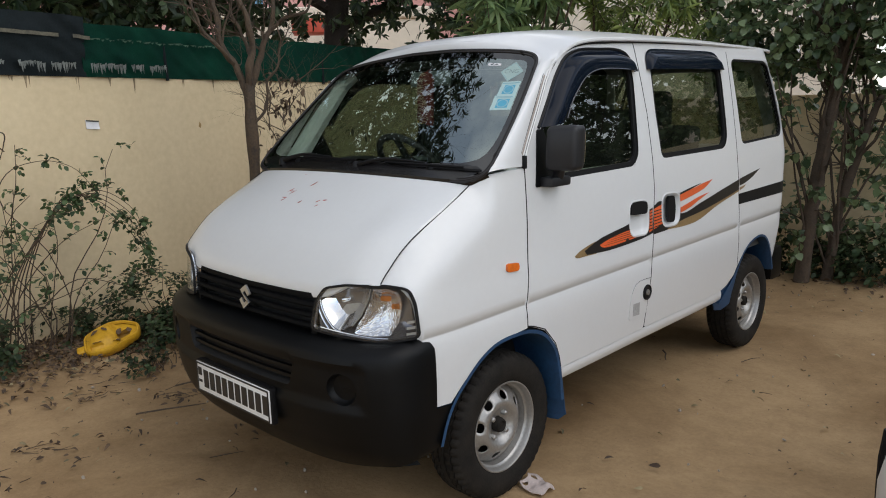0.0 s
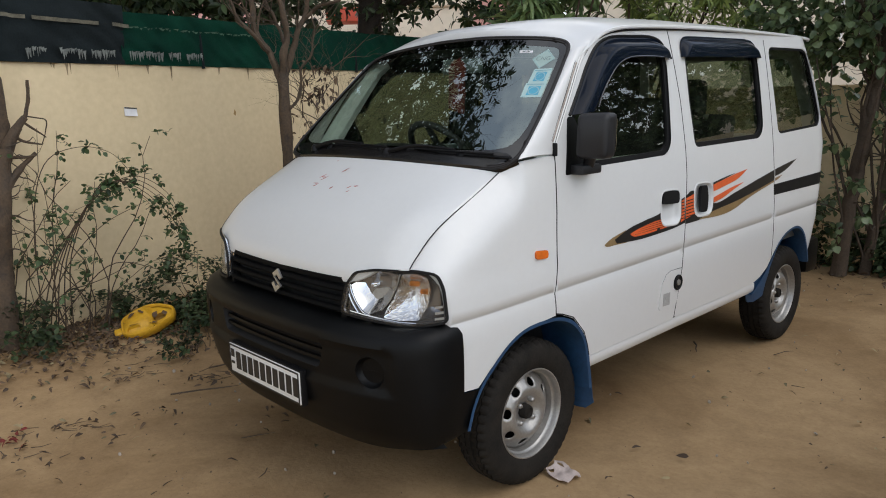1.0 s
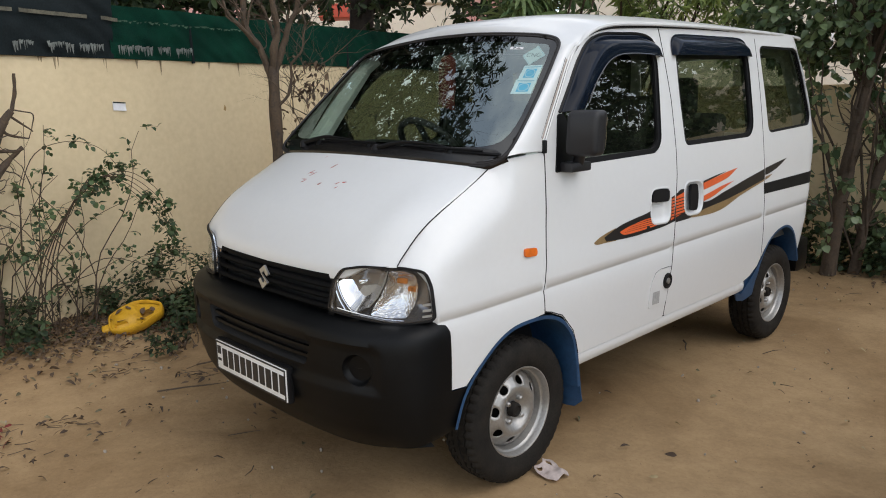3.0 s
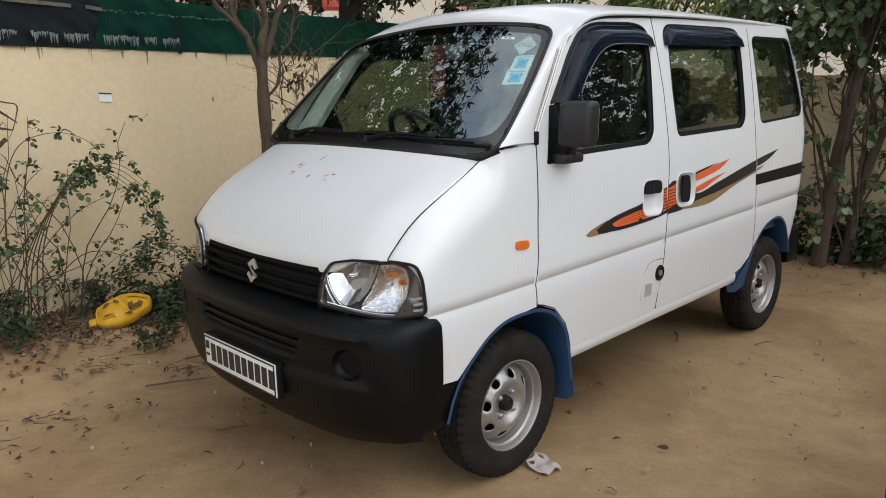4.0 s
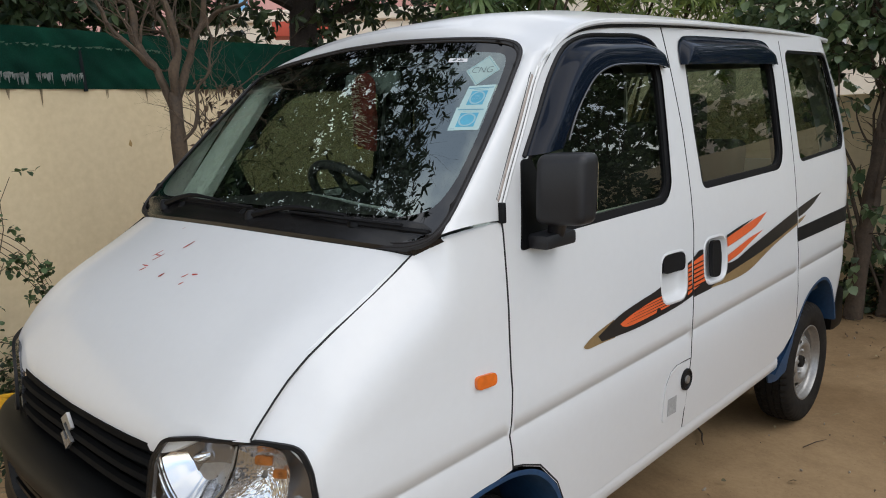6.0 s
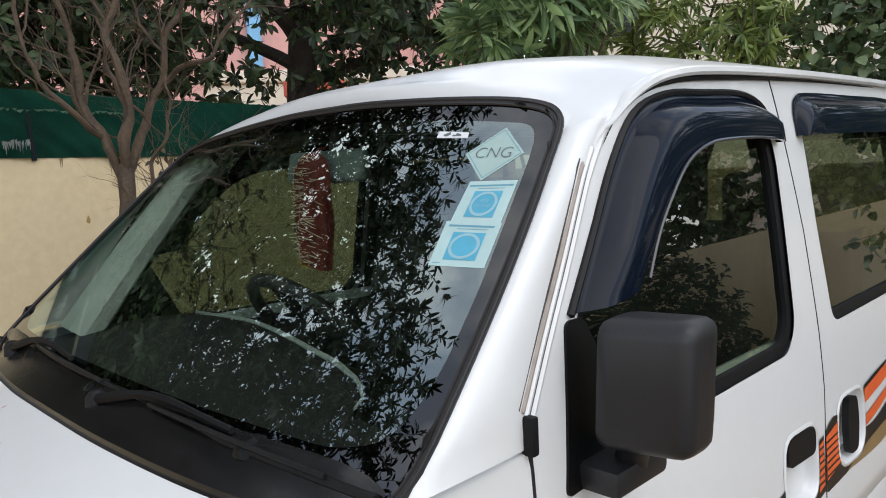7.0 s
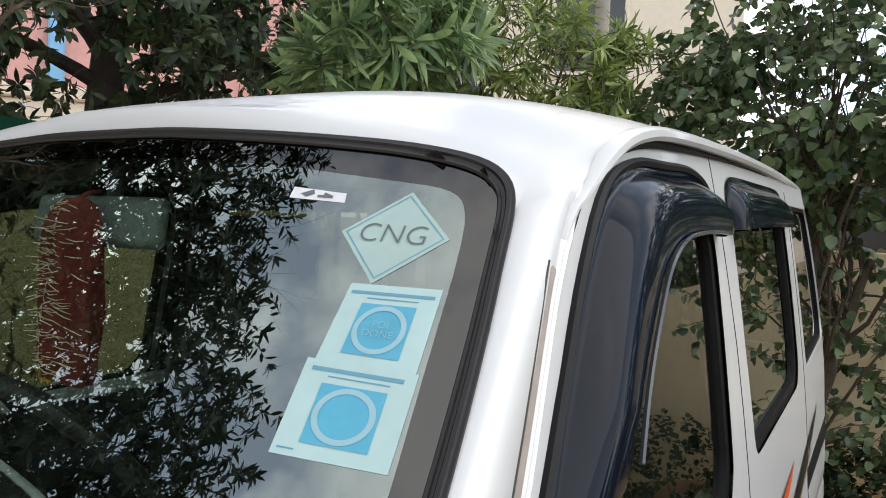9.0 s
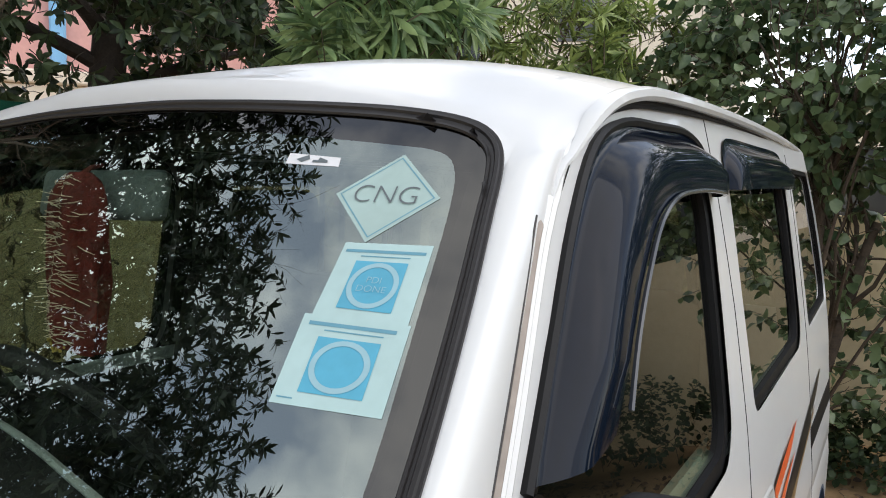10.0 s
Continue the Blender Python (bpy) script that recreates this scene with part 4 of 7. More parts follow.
for f in FOGS:
    c = sum(p[0] for p in f) / len(f)
    rows = []
    for k, (g, off) in enumerate(((0.0, 0.0), (-0.004, 0.014), (-0.012, 0.022), (-0.035, 0.024), (-0.055, 0.024))):
        rows.append([bumper_surf(*p, off=off) for p in grow_poly(f, g)])
    part("fog_recess", grid(rows, closed=True), M_BLACK, bumper)
rows = []
for g, off in ((0.0, 0.0), (-0.006, 0.03), (-0.012, 0.05), (-0.045, 0.052)):
    rows.append([bumper_surf(*p, off=off) for p in grow_poly(resample(SLOT, 0.05), g)])
part("intake_recess", grid(rows, closed=True), M_DARK, bumper)
for z in (0.604, 0.634):
    part("intake_bar", panel([(-0.335, z - 0.006), (0.335, z - 0.006), (0.34, z + 0.006), (-0.34, z + 0.006)], lambda s, zz: bumper_surf(s, zz, 0.012), (), 0.05, thick=0.014), M_BLACK, bumper)

# number plate: characters as plain bars
plate = part("number_plate", box(-0.252, -0.745, 0.422, 0.252, -0.738, 0.544, 0.003), M_PLATE, bumper, "white number plate with dark bars")
part("plate_border", panel([(-0.250, 0.424), (0.250, 0.424), (0.250, 0.542), (-0.250, 0.542)], lambda x, z: Vector((x, -0.747, z)), [[(-0.244, 0.430), (0.244, 0.430), (0.244, 0.536), (-0.244, 0.536)]], 0.2, thick=0.002), M_INK, plate)
part("plate_bracket", box(-0.257, -0.740, 0.416, 0.257, -0.715, 0.550, 0.004), M_RUBBER, plate)
for k in range(10):
    x = -0.196 + k * 0.0455
    part("character_bar", box(x, -0.748, 0.449, x + 0.033, -0.7462, 0.520), M_INK, plate, smooth=False)
part("character_bar", box(-0.236, -0.748, 0.492, -0.212, -0.7462, 0.524), M_INK, plate, smooth=False)
part("character_bar", box(-0.236, -0.748, 0.464, -0.212, -0.7462, 0.474), M_INK, plate, smooth=False)


def face(x, z, off=0.0):
    """The front above the bumper; off: metres inwards."""
    s = abs(x) / 0.737
    nx = 0.85 * s ** 3
    return Vector((x - math.copysign(off * nx * 0.7, x), -0.658 + 0.198 * s ** 4 + (z - 0.80) * 0.10 + off, z))


grille = part("grille", panel(mirror_poly([(0, 0.715), (0.3, 0.715), (0.40, 0.735), (0.392, 0.80), (0.405, 0.862), (0.43, 0.890), (0.3, 0.892), (0, 0.889)]), lambda x, z: face(x, z, 0.045), (), 0.06), M_DARK, van, "black grille")
for z in (0.742, 0.778, 0.814, 0.850):
    half_w = 0.39 if z < 0.83 else 0.405
    rows = []
    for dz, off in ((-0.012, 0.045), (-0.011, 0.012), (-0.004, 0.004), (0.006, 0.008), (0.009, 0.020)):
        rows.append([face(x, z + dz, off) for x in np.linspace(-half_w, half_w, 25)])
    part("grille_slat", grid(rows), M_GRILLE, grille)
part("grille_frame", panel(mirror_poly([(0, 0.708), (0.3, 0.708), (0.405, 0.728), (0.402, 0.80), (0.412, 0.862), (0.44, 0.890), (0.3, 0.886), (0, 0.882)]), lambda x, z: face(x, z, 0.012), [mirror_poly([(0, 0.730), (0.3, 0.730), (0.375, 0.742), (0.380, 0.80), (0.392, 0.855), (0.40, 0.872), (0.3, 0.870), (0, 0.867)])], 0.05, thick=0.02), M_GRILLE, grille)
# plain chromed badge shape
badge = part("badge", panel([(-0.030, 0.846), (0.004, 0.868), (0.034, 0.838), (0.020, 0.829), (0.002, 0.846), (-0.018, 0.834)], lambda x, z: face(x, z, -0.004), (), 0.02, thick=0.008), M_BADGE, grille, "silver badge")
part("badge_half", panel([(0.030, 0.804), (-0.004, 0.778), (-0.034, 0.808), (-0.020, 0.818), (-0.002, 0.800), (0.018, 0.814)], lambda x, z: face(x, z, -0.004), (), 0.02, thick=0.008), M_BADGE, badge)
part("badge_bar", panel([(-0.030, 0.846), (0.020, 0.814), (0.030, 0.804), (0.016, 0.806), (-0.018, 0.834)], lambda x, z: face(x, z, -0.004), (), 0.02, thick=0.006), M_BADGE, badge)

LAMP = rounded([(0.390, 0.772), (0.406, 0.866), (0.445, 0.916), (0.520, 0.931), (0.645, 0.934), (0.703, 0.922), (0.720, 0.875), (0.733, 0.764), (0.645, 0.749), (0.540, 0.760)], 0.018)


def headlight(sign):
    def fx(off):
        return lambda x, z: face(sign * x, z, off)

    lamp = part("headlight", panel(grow_poly(LAMP, 0.004), fx(-0.004), [grow_poly(LAMP, -0.004)], 0.03, thick=0.008), M_RUBBER, van, "clear multi-reflector headlight")
    lens = part("lens", panel(LAMP, fx(-0.004), (), 0.03), M_LENS, lamp)
    lens.visible_shadow = False
    rows = []
    for g, off in ((-0.002, 0.004), (-0.006, 0.020), (-0.014, 0.034), (-0.028, 0.050), (-0.05, 0.055), (-0.07, 0.055)):
        rows.append([face(sign * p[0], p[1], off) for p in grow_poly(LAMP, g)])
    part("housing", grid(rows, closed=True), M_BEZEL, lamp)
    part("housing_back", panel(grow_poly(LAMP, -0.03), fx(0.056), (), 0.03), M_STEEL, lamp)
    def dish(poly, centre, depth, rim, rings, seg, rough=0.0):
        """A hollow reflector with the given outline."""
        rng = random.Random(3)
        c = Vector(centre)
        loop = resample(poly, 0.44 / seg)
        rows_ = []
        for k in range(rings + 1):
            t = 0.10 + 0.90 * k / rings
            row = []
            for q in loop:
                p = c.lerp(Vector(q), t)
                row.append(face(sign * p.x, p.y, rim + depth * (1 - t * t) + rng.uniform(-rough, rough) * (k < rings)))
            rows_.append(row)
        return grid(rows_, closed=True)

    bowl = rounded([(0.414, 0.880), (0.428, 0.914), (0.468, 0.923), (0.550, 0.924), (0.592, 0.917), (0.586, 0.880), (0.565, 0.830), (0.535, 0.793), (0.500, 0.775), (0.474, 0.781), (0.442, 0.815), (0.422, 0.848)], 0.012)
    part("reflector", dish(bowl, (0.495, 0.868), 0.060, 0.014, 10, 48), M_LAMPCHROME, lamp)
    for g, off, rad, m in ((0.004, 0.013, 0.0032, M_LAMPCHROME), (0.013, 0.012, 0.0020, M_BEZEL), (0.022, 0.016, 0.0040, M_LAMPCHROME)):
        arc = [p for p in grow_poly(bowl, g) if p[0] < 0.505 and p[1] < 0.905]
        arc.sort(key=lambda p: math.atan2(p[1] - 0.868, p[0] - 0.56) % (2 * math.pi))
        part("bowl_rim", tube([face(sign * p[0], p[1], off) for p in arc], rad, 6), m, lamp)
    part("divider", tube([face(sign * x, z, 0.012) for x, z in ((0.596, 0.918), (0.588, 0.880), (0.568, 0.830), (0.540, 0.795))], 0.0024, 6), M_STEEL, lamp)
    part("bulb_socket", lathe([(0.0, 0.024), (-0.012, 0.023), (-0.014, 0.015)], 16, "y", face(sign * 0.492, 0.872, 0.072)), M_BEZEL, lamp)
    part("bulb", lathe([(0.0, 0.013), (-0.010, 0.013), (-0.018, 0.011), (-0.030, 0.009), (-0.036, 0.004), (-0.037, 0.001)], 16, "y", face(sign * 0.492, 0.872, 0.066)), M_LAMPCHROME, lamp, "silver bulb cap")
    # finely faceted outer dish
    outer = rounded([(0.598, 0.917), (0.640, 0.921), (0.672, 0.908), (0.682, 0.868), (0.676, 0.812), (0.655, 0.766), (0.60, 0.763), (0.545, 0.768), (0.552, 0.792), (0.576, 0.832), (0.592, 0.880)], 0.010)
    part("facets", dish(outer, (0.622, 0.848), 0.034, 0.016, 20, 52, 0.0006), M_LAMPCHROME, lamp, smooth=False)
    for x, z, w in ((0.634, 0.886, 0.015), (0.662, 0.860, 0.012)):
        part("amber_reflector", panel(rounded([(x - w, z - 0.008), (x + w, z - 0.010), (x + w, z + 0.008), (x - w, z + 0.009)], 0.004), fx(0.026), (), 0.05, thick=0.006), M_AMBERGLASS, lamp)
    for k in range(3):
        z = 0.768 + 0.019 * k
        part("lens_rib", panel([(0.696, z), (0.719 - 0.002 * k, z + 0.003), (0.719 - 0.002 * k, z + 0.011), (0.696, z + 0.007)], fx(0.012), (), 0.05, thick=0.004), M_STEEL, lamp)
    # chrome bead drawn in for the bright reflection along the lens's lower rim
    part("lower_glint", tube([face(sign * x, z, 0.010) for x, z in ((0.42, 0.778), (0.48, 0.772), (0.54, 0.766), (0.60, 0.759), (0.65, 0.757))], 0.0035, 6), M_LAMPCHROME, lamp)


headlight(1)
headlight(-1)
part("engine_bay_filler", grid([[bumper_surf(s, z, off) for s in np.linspace(-S_END, S_END, 30)] for z, off in ((0.30, 0.075), (0.32, 0.20), (0.60, 0.26), (0.76, 0.13))]), M_DARK, van)

# cowl below the windscreen and wipers
rows = []
for t, lift in ((0.0, -0.006), (0.12, 0.006), (0.35, 0.004), (0.6, 0.004), (0.85, 0.010), (1.0, 0.006)):
    row = []
    for k in range(33):
        x = -0.70 + 1.40 * k / 32
        ax = abs(x)
        j = min(len(REARLINE) - 1.001, max(0, np.interp(ax, [p.x for p in REARLINE], range(len(REARLINE)))))
        a = REARLINE[int(j)].lerp(REARLINE[int(j) + 1], j - int(j))
        if ax > 0.651:
            q = (ax - 0.651) / 0.049
            a = Vector((ax, -0.130 + 0.050 * q * q, 1.219 + 0.030 * q))
        a = Vector((ax, a.y, a.z))
        b = screen(ax, 1.280 - 0.01 * max(0, (ax - 0.6) / 0.1), 0.006)
        if ax > 0.66:
            b = a.lerp(b, max(0.25, 1 - (ax - 0.66) / 0.05))
        p = a.lerp(b, t) + Vector((0, -0.68, 0.73)) * lift
        row.append(Vector((x, p.y, p.z)))
    rows.append(row)
part("cowl", grid(rows), M_COWL, van, "black plastic cowl below the windscreen")
for x in (0.46, 0.02, -0.35):
    part("cowl_cap", lathe([(0.0, 0.026), (0.010, 0.024), (0.018, 0.016), (0.020, 0.001)], 16, "z", screen(x, 1.268, 0.000)), M_BLACK, van)


def wiper(x0, x1, z0, z1):
    arm = [screen(x0, 1.256, 0.026), screen(x0 + (x1 - x0) * 0.25, z0 + 0.004, 0.028), screen(x0 + (x1 - x0) * 0.6, (z0 + z1) / 2 + 0.006, 0.022)]
    w = part("wiper", tube(spline(arm, 4), [0.009] * 3 + [0.007] * 3 + [0.005] * 3, 6), M_RUBBER, van, "black windscreen wiper")
    line = [screen(x0 + (x1 - x0) * t + 0.02, z0 + (z1 - z0) * t - 0.002, 0.012 + 0.003 * math.sin(math.pi * t)) for t in np.linspace(0.12, 1.0, 9)]
    part("blade", tube(line, 0.006, 5), M_RUBBER, w)
    part("blade_frame", tube([p + Vector((0, -0.008, 0.010)) for p in line[1:-1]], 0.004, 5), M_RUBBER, w)
    part("pivot", lathe([(0.0, 0.018), (0.02, 0.016), (0.03, 0.008), (0.031, 0.001)], 14, "z", screen(x0, 1.250, 0.012)), M_RUBBER, w)


wiper(0.08, 0.66, 1.276, 1.262)
wiper(-0.46, 0.10, 1.282, 1.276)

# side markers, handles, fuel flap, decals: left side
part("side_marker", panel(rounded([(-0.032, 0.932), (0.038, 0.926), (0.038, 0.896), (-0.032, 0.900)], 0.014), raised(0.008), (), 0.015, thick=0.012), M_AMBER, wing_l, "amber side marker lamp")


def recess(poly, parents):
    """A cup pressed into the door skin, with a rolled rim."""
    loop = resample(poly, 0.012)

    def cup():
        rows = [[raised(o)(*p) for p in grow_poly(loop, g)] for g, o in ((0.009, 0.0008), (0.005, 0.0030), (0.001, 0.0032), (-0.003, -0.001), (-0.006, -0.009), (-0.010, -0.017), (-0.016, -0.021), (-0.024, -0.022))]
        return joined(grid(rows, closed=True), panel(grow_poly(loop, -0.0235), raised(-0.022), (), 0.02))
    return both_sides("handle_cup", cup, M_WHITE, *parents)


recess(H1, (door1_l, door1_r))
recess(H2, (door2_l, door2_r))
both_sides("door_handle", lambda: panel(rounded([(0.856, 1.050), (0.930, 1.054), (1.002, 1.044), (0.998, 0.990), (0.856, 0.998)], 0.02), raised(0.004), (), 0.02, thick=0.014), M_RUBBER, door1_l, door1_r, "black pull handle")
both_sides("door_handle", lambda: panel(rounded([(1.204, 1.048), (1.264, 1.046), (1.272, 0.985), (1.260, 0.920), (1.200, 0.922), (1.194, 0.985)], 0.02), raised(0.005), (), 0.02, thick=0.014), M_RUBBER, door2_l, door2_r, "black pull handle")
FLAPPOLY = rounded([(0.828, 0.520), (0.846, 0.640), (0.880, 0.676), (0.920, 0.688), (1.012, 0.684), (0.985, 0.520)], 0.02)
fuel = part("fuel_flap", panel(FLAPPOLY, raised(0.003), (), 0.03, thick=0.006), M_WHITE, door1_l)
part("fuel_lock", lathe([(0.0, 0.037), (0.008, 0.036), (0.010, 0.031), (0.006, 0.027), (0.006, 0.001)], 24, "x", (0.745, 0.984, 0.625)), M_RUBBER, fuel, "black fuel lock")
part("lock_cylinder", lathe([(0.006, 0.014), (0.011, 0.013), (0.012, 0.009), (0.011, 0.001)], 16, "x", (0.745, 0.984, 0.625)), M_STEEL, fuel)
part("flap_joint", tube([Vector((side_x(y, z) + 0.0025, y, z)) for y, z in ((0.848, 0.642), (0.880, 0.680), (0.920, 0.691), (0.985, 0.690), (1.018, 0.688))], [0.0004, 0.0006, 0.0008, 0.0012, 0.0012], 5), M_SEAL, fuel)
part("flap_label", panel([(0.862, 0.592), (0.862, 0.535), (0.920, 0.532), (0.920, 0.590)], raised(0.0045), (), 0.05, thick=0.001), mat("label_grey", (0.42, 0.42, 0.41), 0.5, var=0.15, scale=120), fuel)


def decal(name, poly, material, parent, h=0.0022, step=0.04):
    return part(name, panel(poly, raised(h), [grow_poly(H1, 0.008), grow_poly(H2, 0.008)], step), material, parent)


# the stripe runs over both doors: gold, black, orange
def band(lower, upper, n=8):
    """A stripe between two smooth lines."""
    a, b = spline([(0, *p) for p in lower], n), spline([(0, *p) for p in upper], n)
    return [(p.y, p.z) for p in a] + [(p.y, p.z) for p in reversed(b)]


decal("stripe_gold", band([(0.410, 0.880), (0.43, 0.876), (0.48, 0.876), (0.56, 0.874)], [(0.402, 0.887), (0.44, 0.902), (0.49, 0.914), (0.56, 0.926)]), M_GOLD, door1_l, 0.0020)
decal("stripe_black", band([(0.490, 0.880), (0.66, 0.873), (0.82, 0.876), (0.945, 0.882), (1.046, 0.893)], [(0.474, 0.898), (0.59, 0.931), (0.71, 0.948), (0.83, 0.963), (1.048, 1.012)]), M_DECALBLACK, door1_l, 0.0026)
decal("stripe_orange", band([(0.600, 0.897), (0.63, 0.889), (0.71, 0.888), (0.885, 0.894)], [(0.590, 0.906), (0.645, 0.917), (0.73, 0.928), (0.885, 0.942)]), M_ORANGE, door1_l, 0.0032)
decal("stripe_orange", [(1.012, 0.996), (1.045, 1.003), (1.042, 0.908), (1.010, 0.900)], M_ORANGE, door1_l, 0.0032)
for k in range(5):
    z = 0.8975 + 0.0085 * k
    decal("stripe_line", [(0.622 + 0.022 * k, z), (0.885, z + 0.002 + 0.0008 * k), (0.885, z + 0.0052 + 0.0008 * k), (0.622 + 0.022 * k, z + 0.0008)], M_DECALBLACK, door1_l, 0.0038)
for k in range(6):
    z = 0.913 + 0.0145 * k
    decal("stripe_line", [(1.010, z), (1.044, z + 0.002), (1.044, z + 0.0068), (1.010, z + 0.0048)], M_DECALBLACK, door1_l, 0.0038)
    decal("stripe_line", [(1.058, z + 0.003), (1.150, z + 0.008), (1.150, z + 0.012), (1.058, z + 0.0078)], M_DECALBLACK, door2_l, 0.0038)
decal("stripe_orange", [(1.060, 1.004), (1.15, 1.020), (1.15, 0.925), (1.056, 0.910)], M_ORANGE, door2_l, 0.0032)
decal("stripe_black", band([(1.054, 0.886), (1.20, 0.891), (1.33, 0.914), (1.56, 0.934), (1.82, 0.968), (2.028, 0.999)], [(1.062, 1.018), (1.14, 1.030), (1.332, 0.951), (1.56, 0.981), (1.82, 1.023), (2.028, 1.055)]), M_DECALBLACK, door2_l, 0.0024)
decal("stripe_orange", band([(1.325, 1.009), (1.46, 1.026), (1.59, 1.048), (1.699, 1.087)], [(1.325, 1.042), (1.46, 1.060), (1.57, 1.074), (1.699, 1.0875)]), M_ORANGE, door2_l, 0.0028)
decal("stripe_black", band([(1.325, 1.042), (1.44, 1.058), (1.558, 1.077)], [(1.325, 1.052), (1.44, 1.067), (1.558, 1.0785)]), M_DECALBLACK, door2_l, 0.0030)
decal("stripe_orange", band([(1.325, 0.954), (1.43, 0.970), (1.53, 0.995), (1.654, 1.024)], [(1.325, 0.980), (1.42, 0.995), (1.52, 1.011), (1.654, 1.0245)]), M_ORANGE, door2_l, 0.0032)
decal("stripe_gold", band([(1.18, 0.892), (1.32, 0.886), (1.44, 0.887), (1.56, 0.901), (1.756, 0.945), (2.028, 0.990)], [(1.18, 0.893), (1.33, 0.915), (1.56, 0.935), (1.70, 0.952), (1.82, 0.969), (2.028, 1.000)]), M_GOLD, door2_l, 0.0028)
decal("stripe_black", band([(2.042, 1.020), (2.12, 1.030), (2.22, 1.053), (2.341, 1.094)], [(2.042, 1.058), (2.14, 1.071), (2.24, 1.083), (2.341, 1.0945)]), M_DECALBLACK, quarter_l, 0.0024)
decal("stripe_gold", band([(2.042, 0.993), (2.09, 1.003), (2.135, 1.019)], [(2.042, 1.010), (2.09, 1.015), (2.135, 1.0195)]), M_GOLD, quarter_l, 0.0022)


# rain visors
def rain_visor(outer, inner, n, bulge):
    def even(line):
        line = spline([(0, *p) for p in line], n)
        run = np.cumsum([0.0] + [(b - a).length for a, b in zip(line, line[1:])])
        at = np.linspace(0, run[-1], 49)
        return [Vector((0, float(np.interp(d, run, [p.y for p in line])), float(np.interp(d, run, [p.z for p in line])))) for d in at]

    a_line, b_line = even(outer), even(inner)
    rows = []
    for i, (a, b) in enumerate(zip(a_line, b_line)):
        row = []
        fade = min(1.0, 0.45 + 0.14 * (len(a_line) - 1 - i), 0.80 + 0.04 * i)
        for t in (0, 0.07, 0.13, 0.16, 0.22, 0.3, 0.4, 0.5, 0.62, 0.76, 0.9, 1.0, 1.0):
            p = a.lerp(b, t)
            rise = math.sin(min(1.0, max(0.0, (t - 0.12) / 0.42)) * math.pi / 2) - 0.10 * max(0.0, (t - 0.55) / 0.45) ** 2
            row.append(Vector((side_x(p.y, p.z) + 0.004 + fade * bulge * rise - (0.006 if len(row) == 12 else 0), p.y, p.z)))
        rows.append(row)
    # closed ends
    for end in (0, -1):
        cap = [Vector((side_x(p.y, p.z) - 0.002, p.y, p.z)) for p in rows[end]]
        rows.insert(0, cap) if end == 0 else rows.append(cap)
    return grid(rows)


V1O = [(0.218, 1.405), (0.300, 1.505), (0.372, 1.598), (0.455, 1.672), (0.560, 1.705), (0.70, 1.713), (0.84, 1.717), (0.925, 1.702), (0.965, 1.665), (0.990, 1.628)]
V1I = [(0.352, 1.418), (0.405, 1.490), (0.462, 1.545), (0.530, 1.595), (0.610, 1.622), (0.70, 1.630), (0.80, 1.632), (0.88, 1.630), (0.94, 1.627), (0.987, 1.624)]
visor1_l, visor1_r = both_sides("rain_visor", lambda: rain_visor(V1O, V1I, 6, 0.036), M_VISOR, door1_l, door1_r, "glossy smoked rain visor")
both_sides("visor_flange", lambda: tube([Vector((side_x(p.y, p.z) + 0.003, p.y, p.z)) for p in spline([(0, *q) for q in V1O], 4)], 0.006, 6), M_RUBBER, visor1_l, visor1_r)
both_sides("visor_edge", lambda: tube([Vector((side_x(p.y, p.z) + 0.0405, p.y, p.z)) for p in spline([(0, *q) for q in V1I], 4)[1:-8]], 0.0030, 6), M_VISOREDGE, visor1_l, visor1_r)
V2O = [(1.100, 1.638), (1.100, 1.690), (1.125, 1.722), (1.20, 1.733), (1.50, 1.738), (1.77, 1.741), (1.86, 1.728), (1.90, 1.690), (1.922, 1.650)]
V2I = [(1.115, 1.636), (1.16, 1.638), (1.22, 1.640), (1.32, 1.642), (1.50, 1.645), (1.70, 1.647), (1.80, 1.648), (1.87, 1.648), (1.918, 1.648)]
both_sides("rain_visor", lambda: rain_visor(V2O, V2I, 5, 0.028), M_VISOR, door2_l, door2_r, "glossy smoked rain visor")


# door mirrors
def door_mirror(parent, mirror_it):
    def fin(bm):
        return mirrored(bm) if mirror_it else bm
    tri = rounded([(0.165, 1.186), (0.205, 1.40), (0.245, 1.40), (0.335, 1.235), (0.345, 1.195)], 0.012)
    base = part("door_mirror", fin(panel(tri, raised(0.004), (), 0.04, thick=0.02)), M_BLACK, parent, "black plastic door mirror")
    part("mirror_foot", fin(box(0.705, 0.195, 1.186, 0.775, 0.320, 1.222, 0.010)), M_CASE, base)
    part("mirror_arm", fin(tube(spline([(0.750, 0.262, 1.20), (0.762, 0.255, 1.235), (0.790, 0.235, 1.275)], 4), [0.022] * 9, 10)), M_CASE, base)
    bm = box(0.742, 0.188, 1.246, 0.858, 0.262, 1.414, 0.024, 4)
    for v in bm.verts:
        k = (v.co.z - 1.250) / 0.164
        v.co.x += 0.008 * k
        v.co.y += 0.03 * (v.co.x - 0.745) / 0.13 - 0.012 * (1 - (2 * k - 1) ** 2) * (v.co.y < 0.24)
    part("mirror_housing", fin(bm), M_CASE, base)
    part("mirror_glass", fin(panel(rounded([(0.758, 1.265), (0.850, 1.265), (0.854, 1.400), (0.764, 1.400)], 0.015), lambda x, z: Vector((x, 0.270 + 0.03 * (x - 0.745) / 0.13, z)), (), 0.05, thick=0.004, flip=True)), M_CHROME, base)


door_mirror(door1_l, False)
door_mirror(door1_r, True)

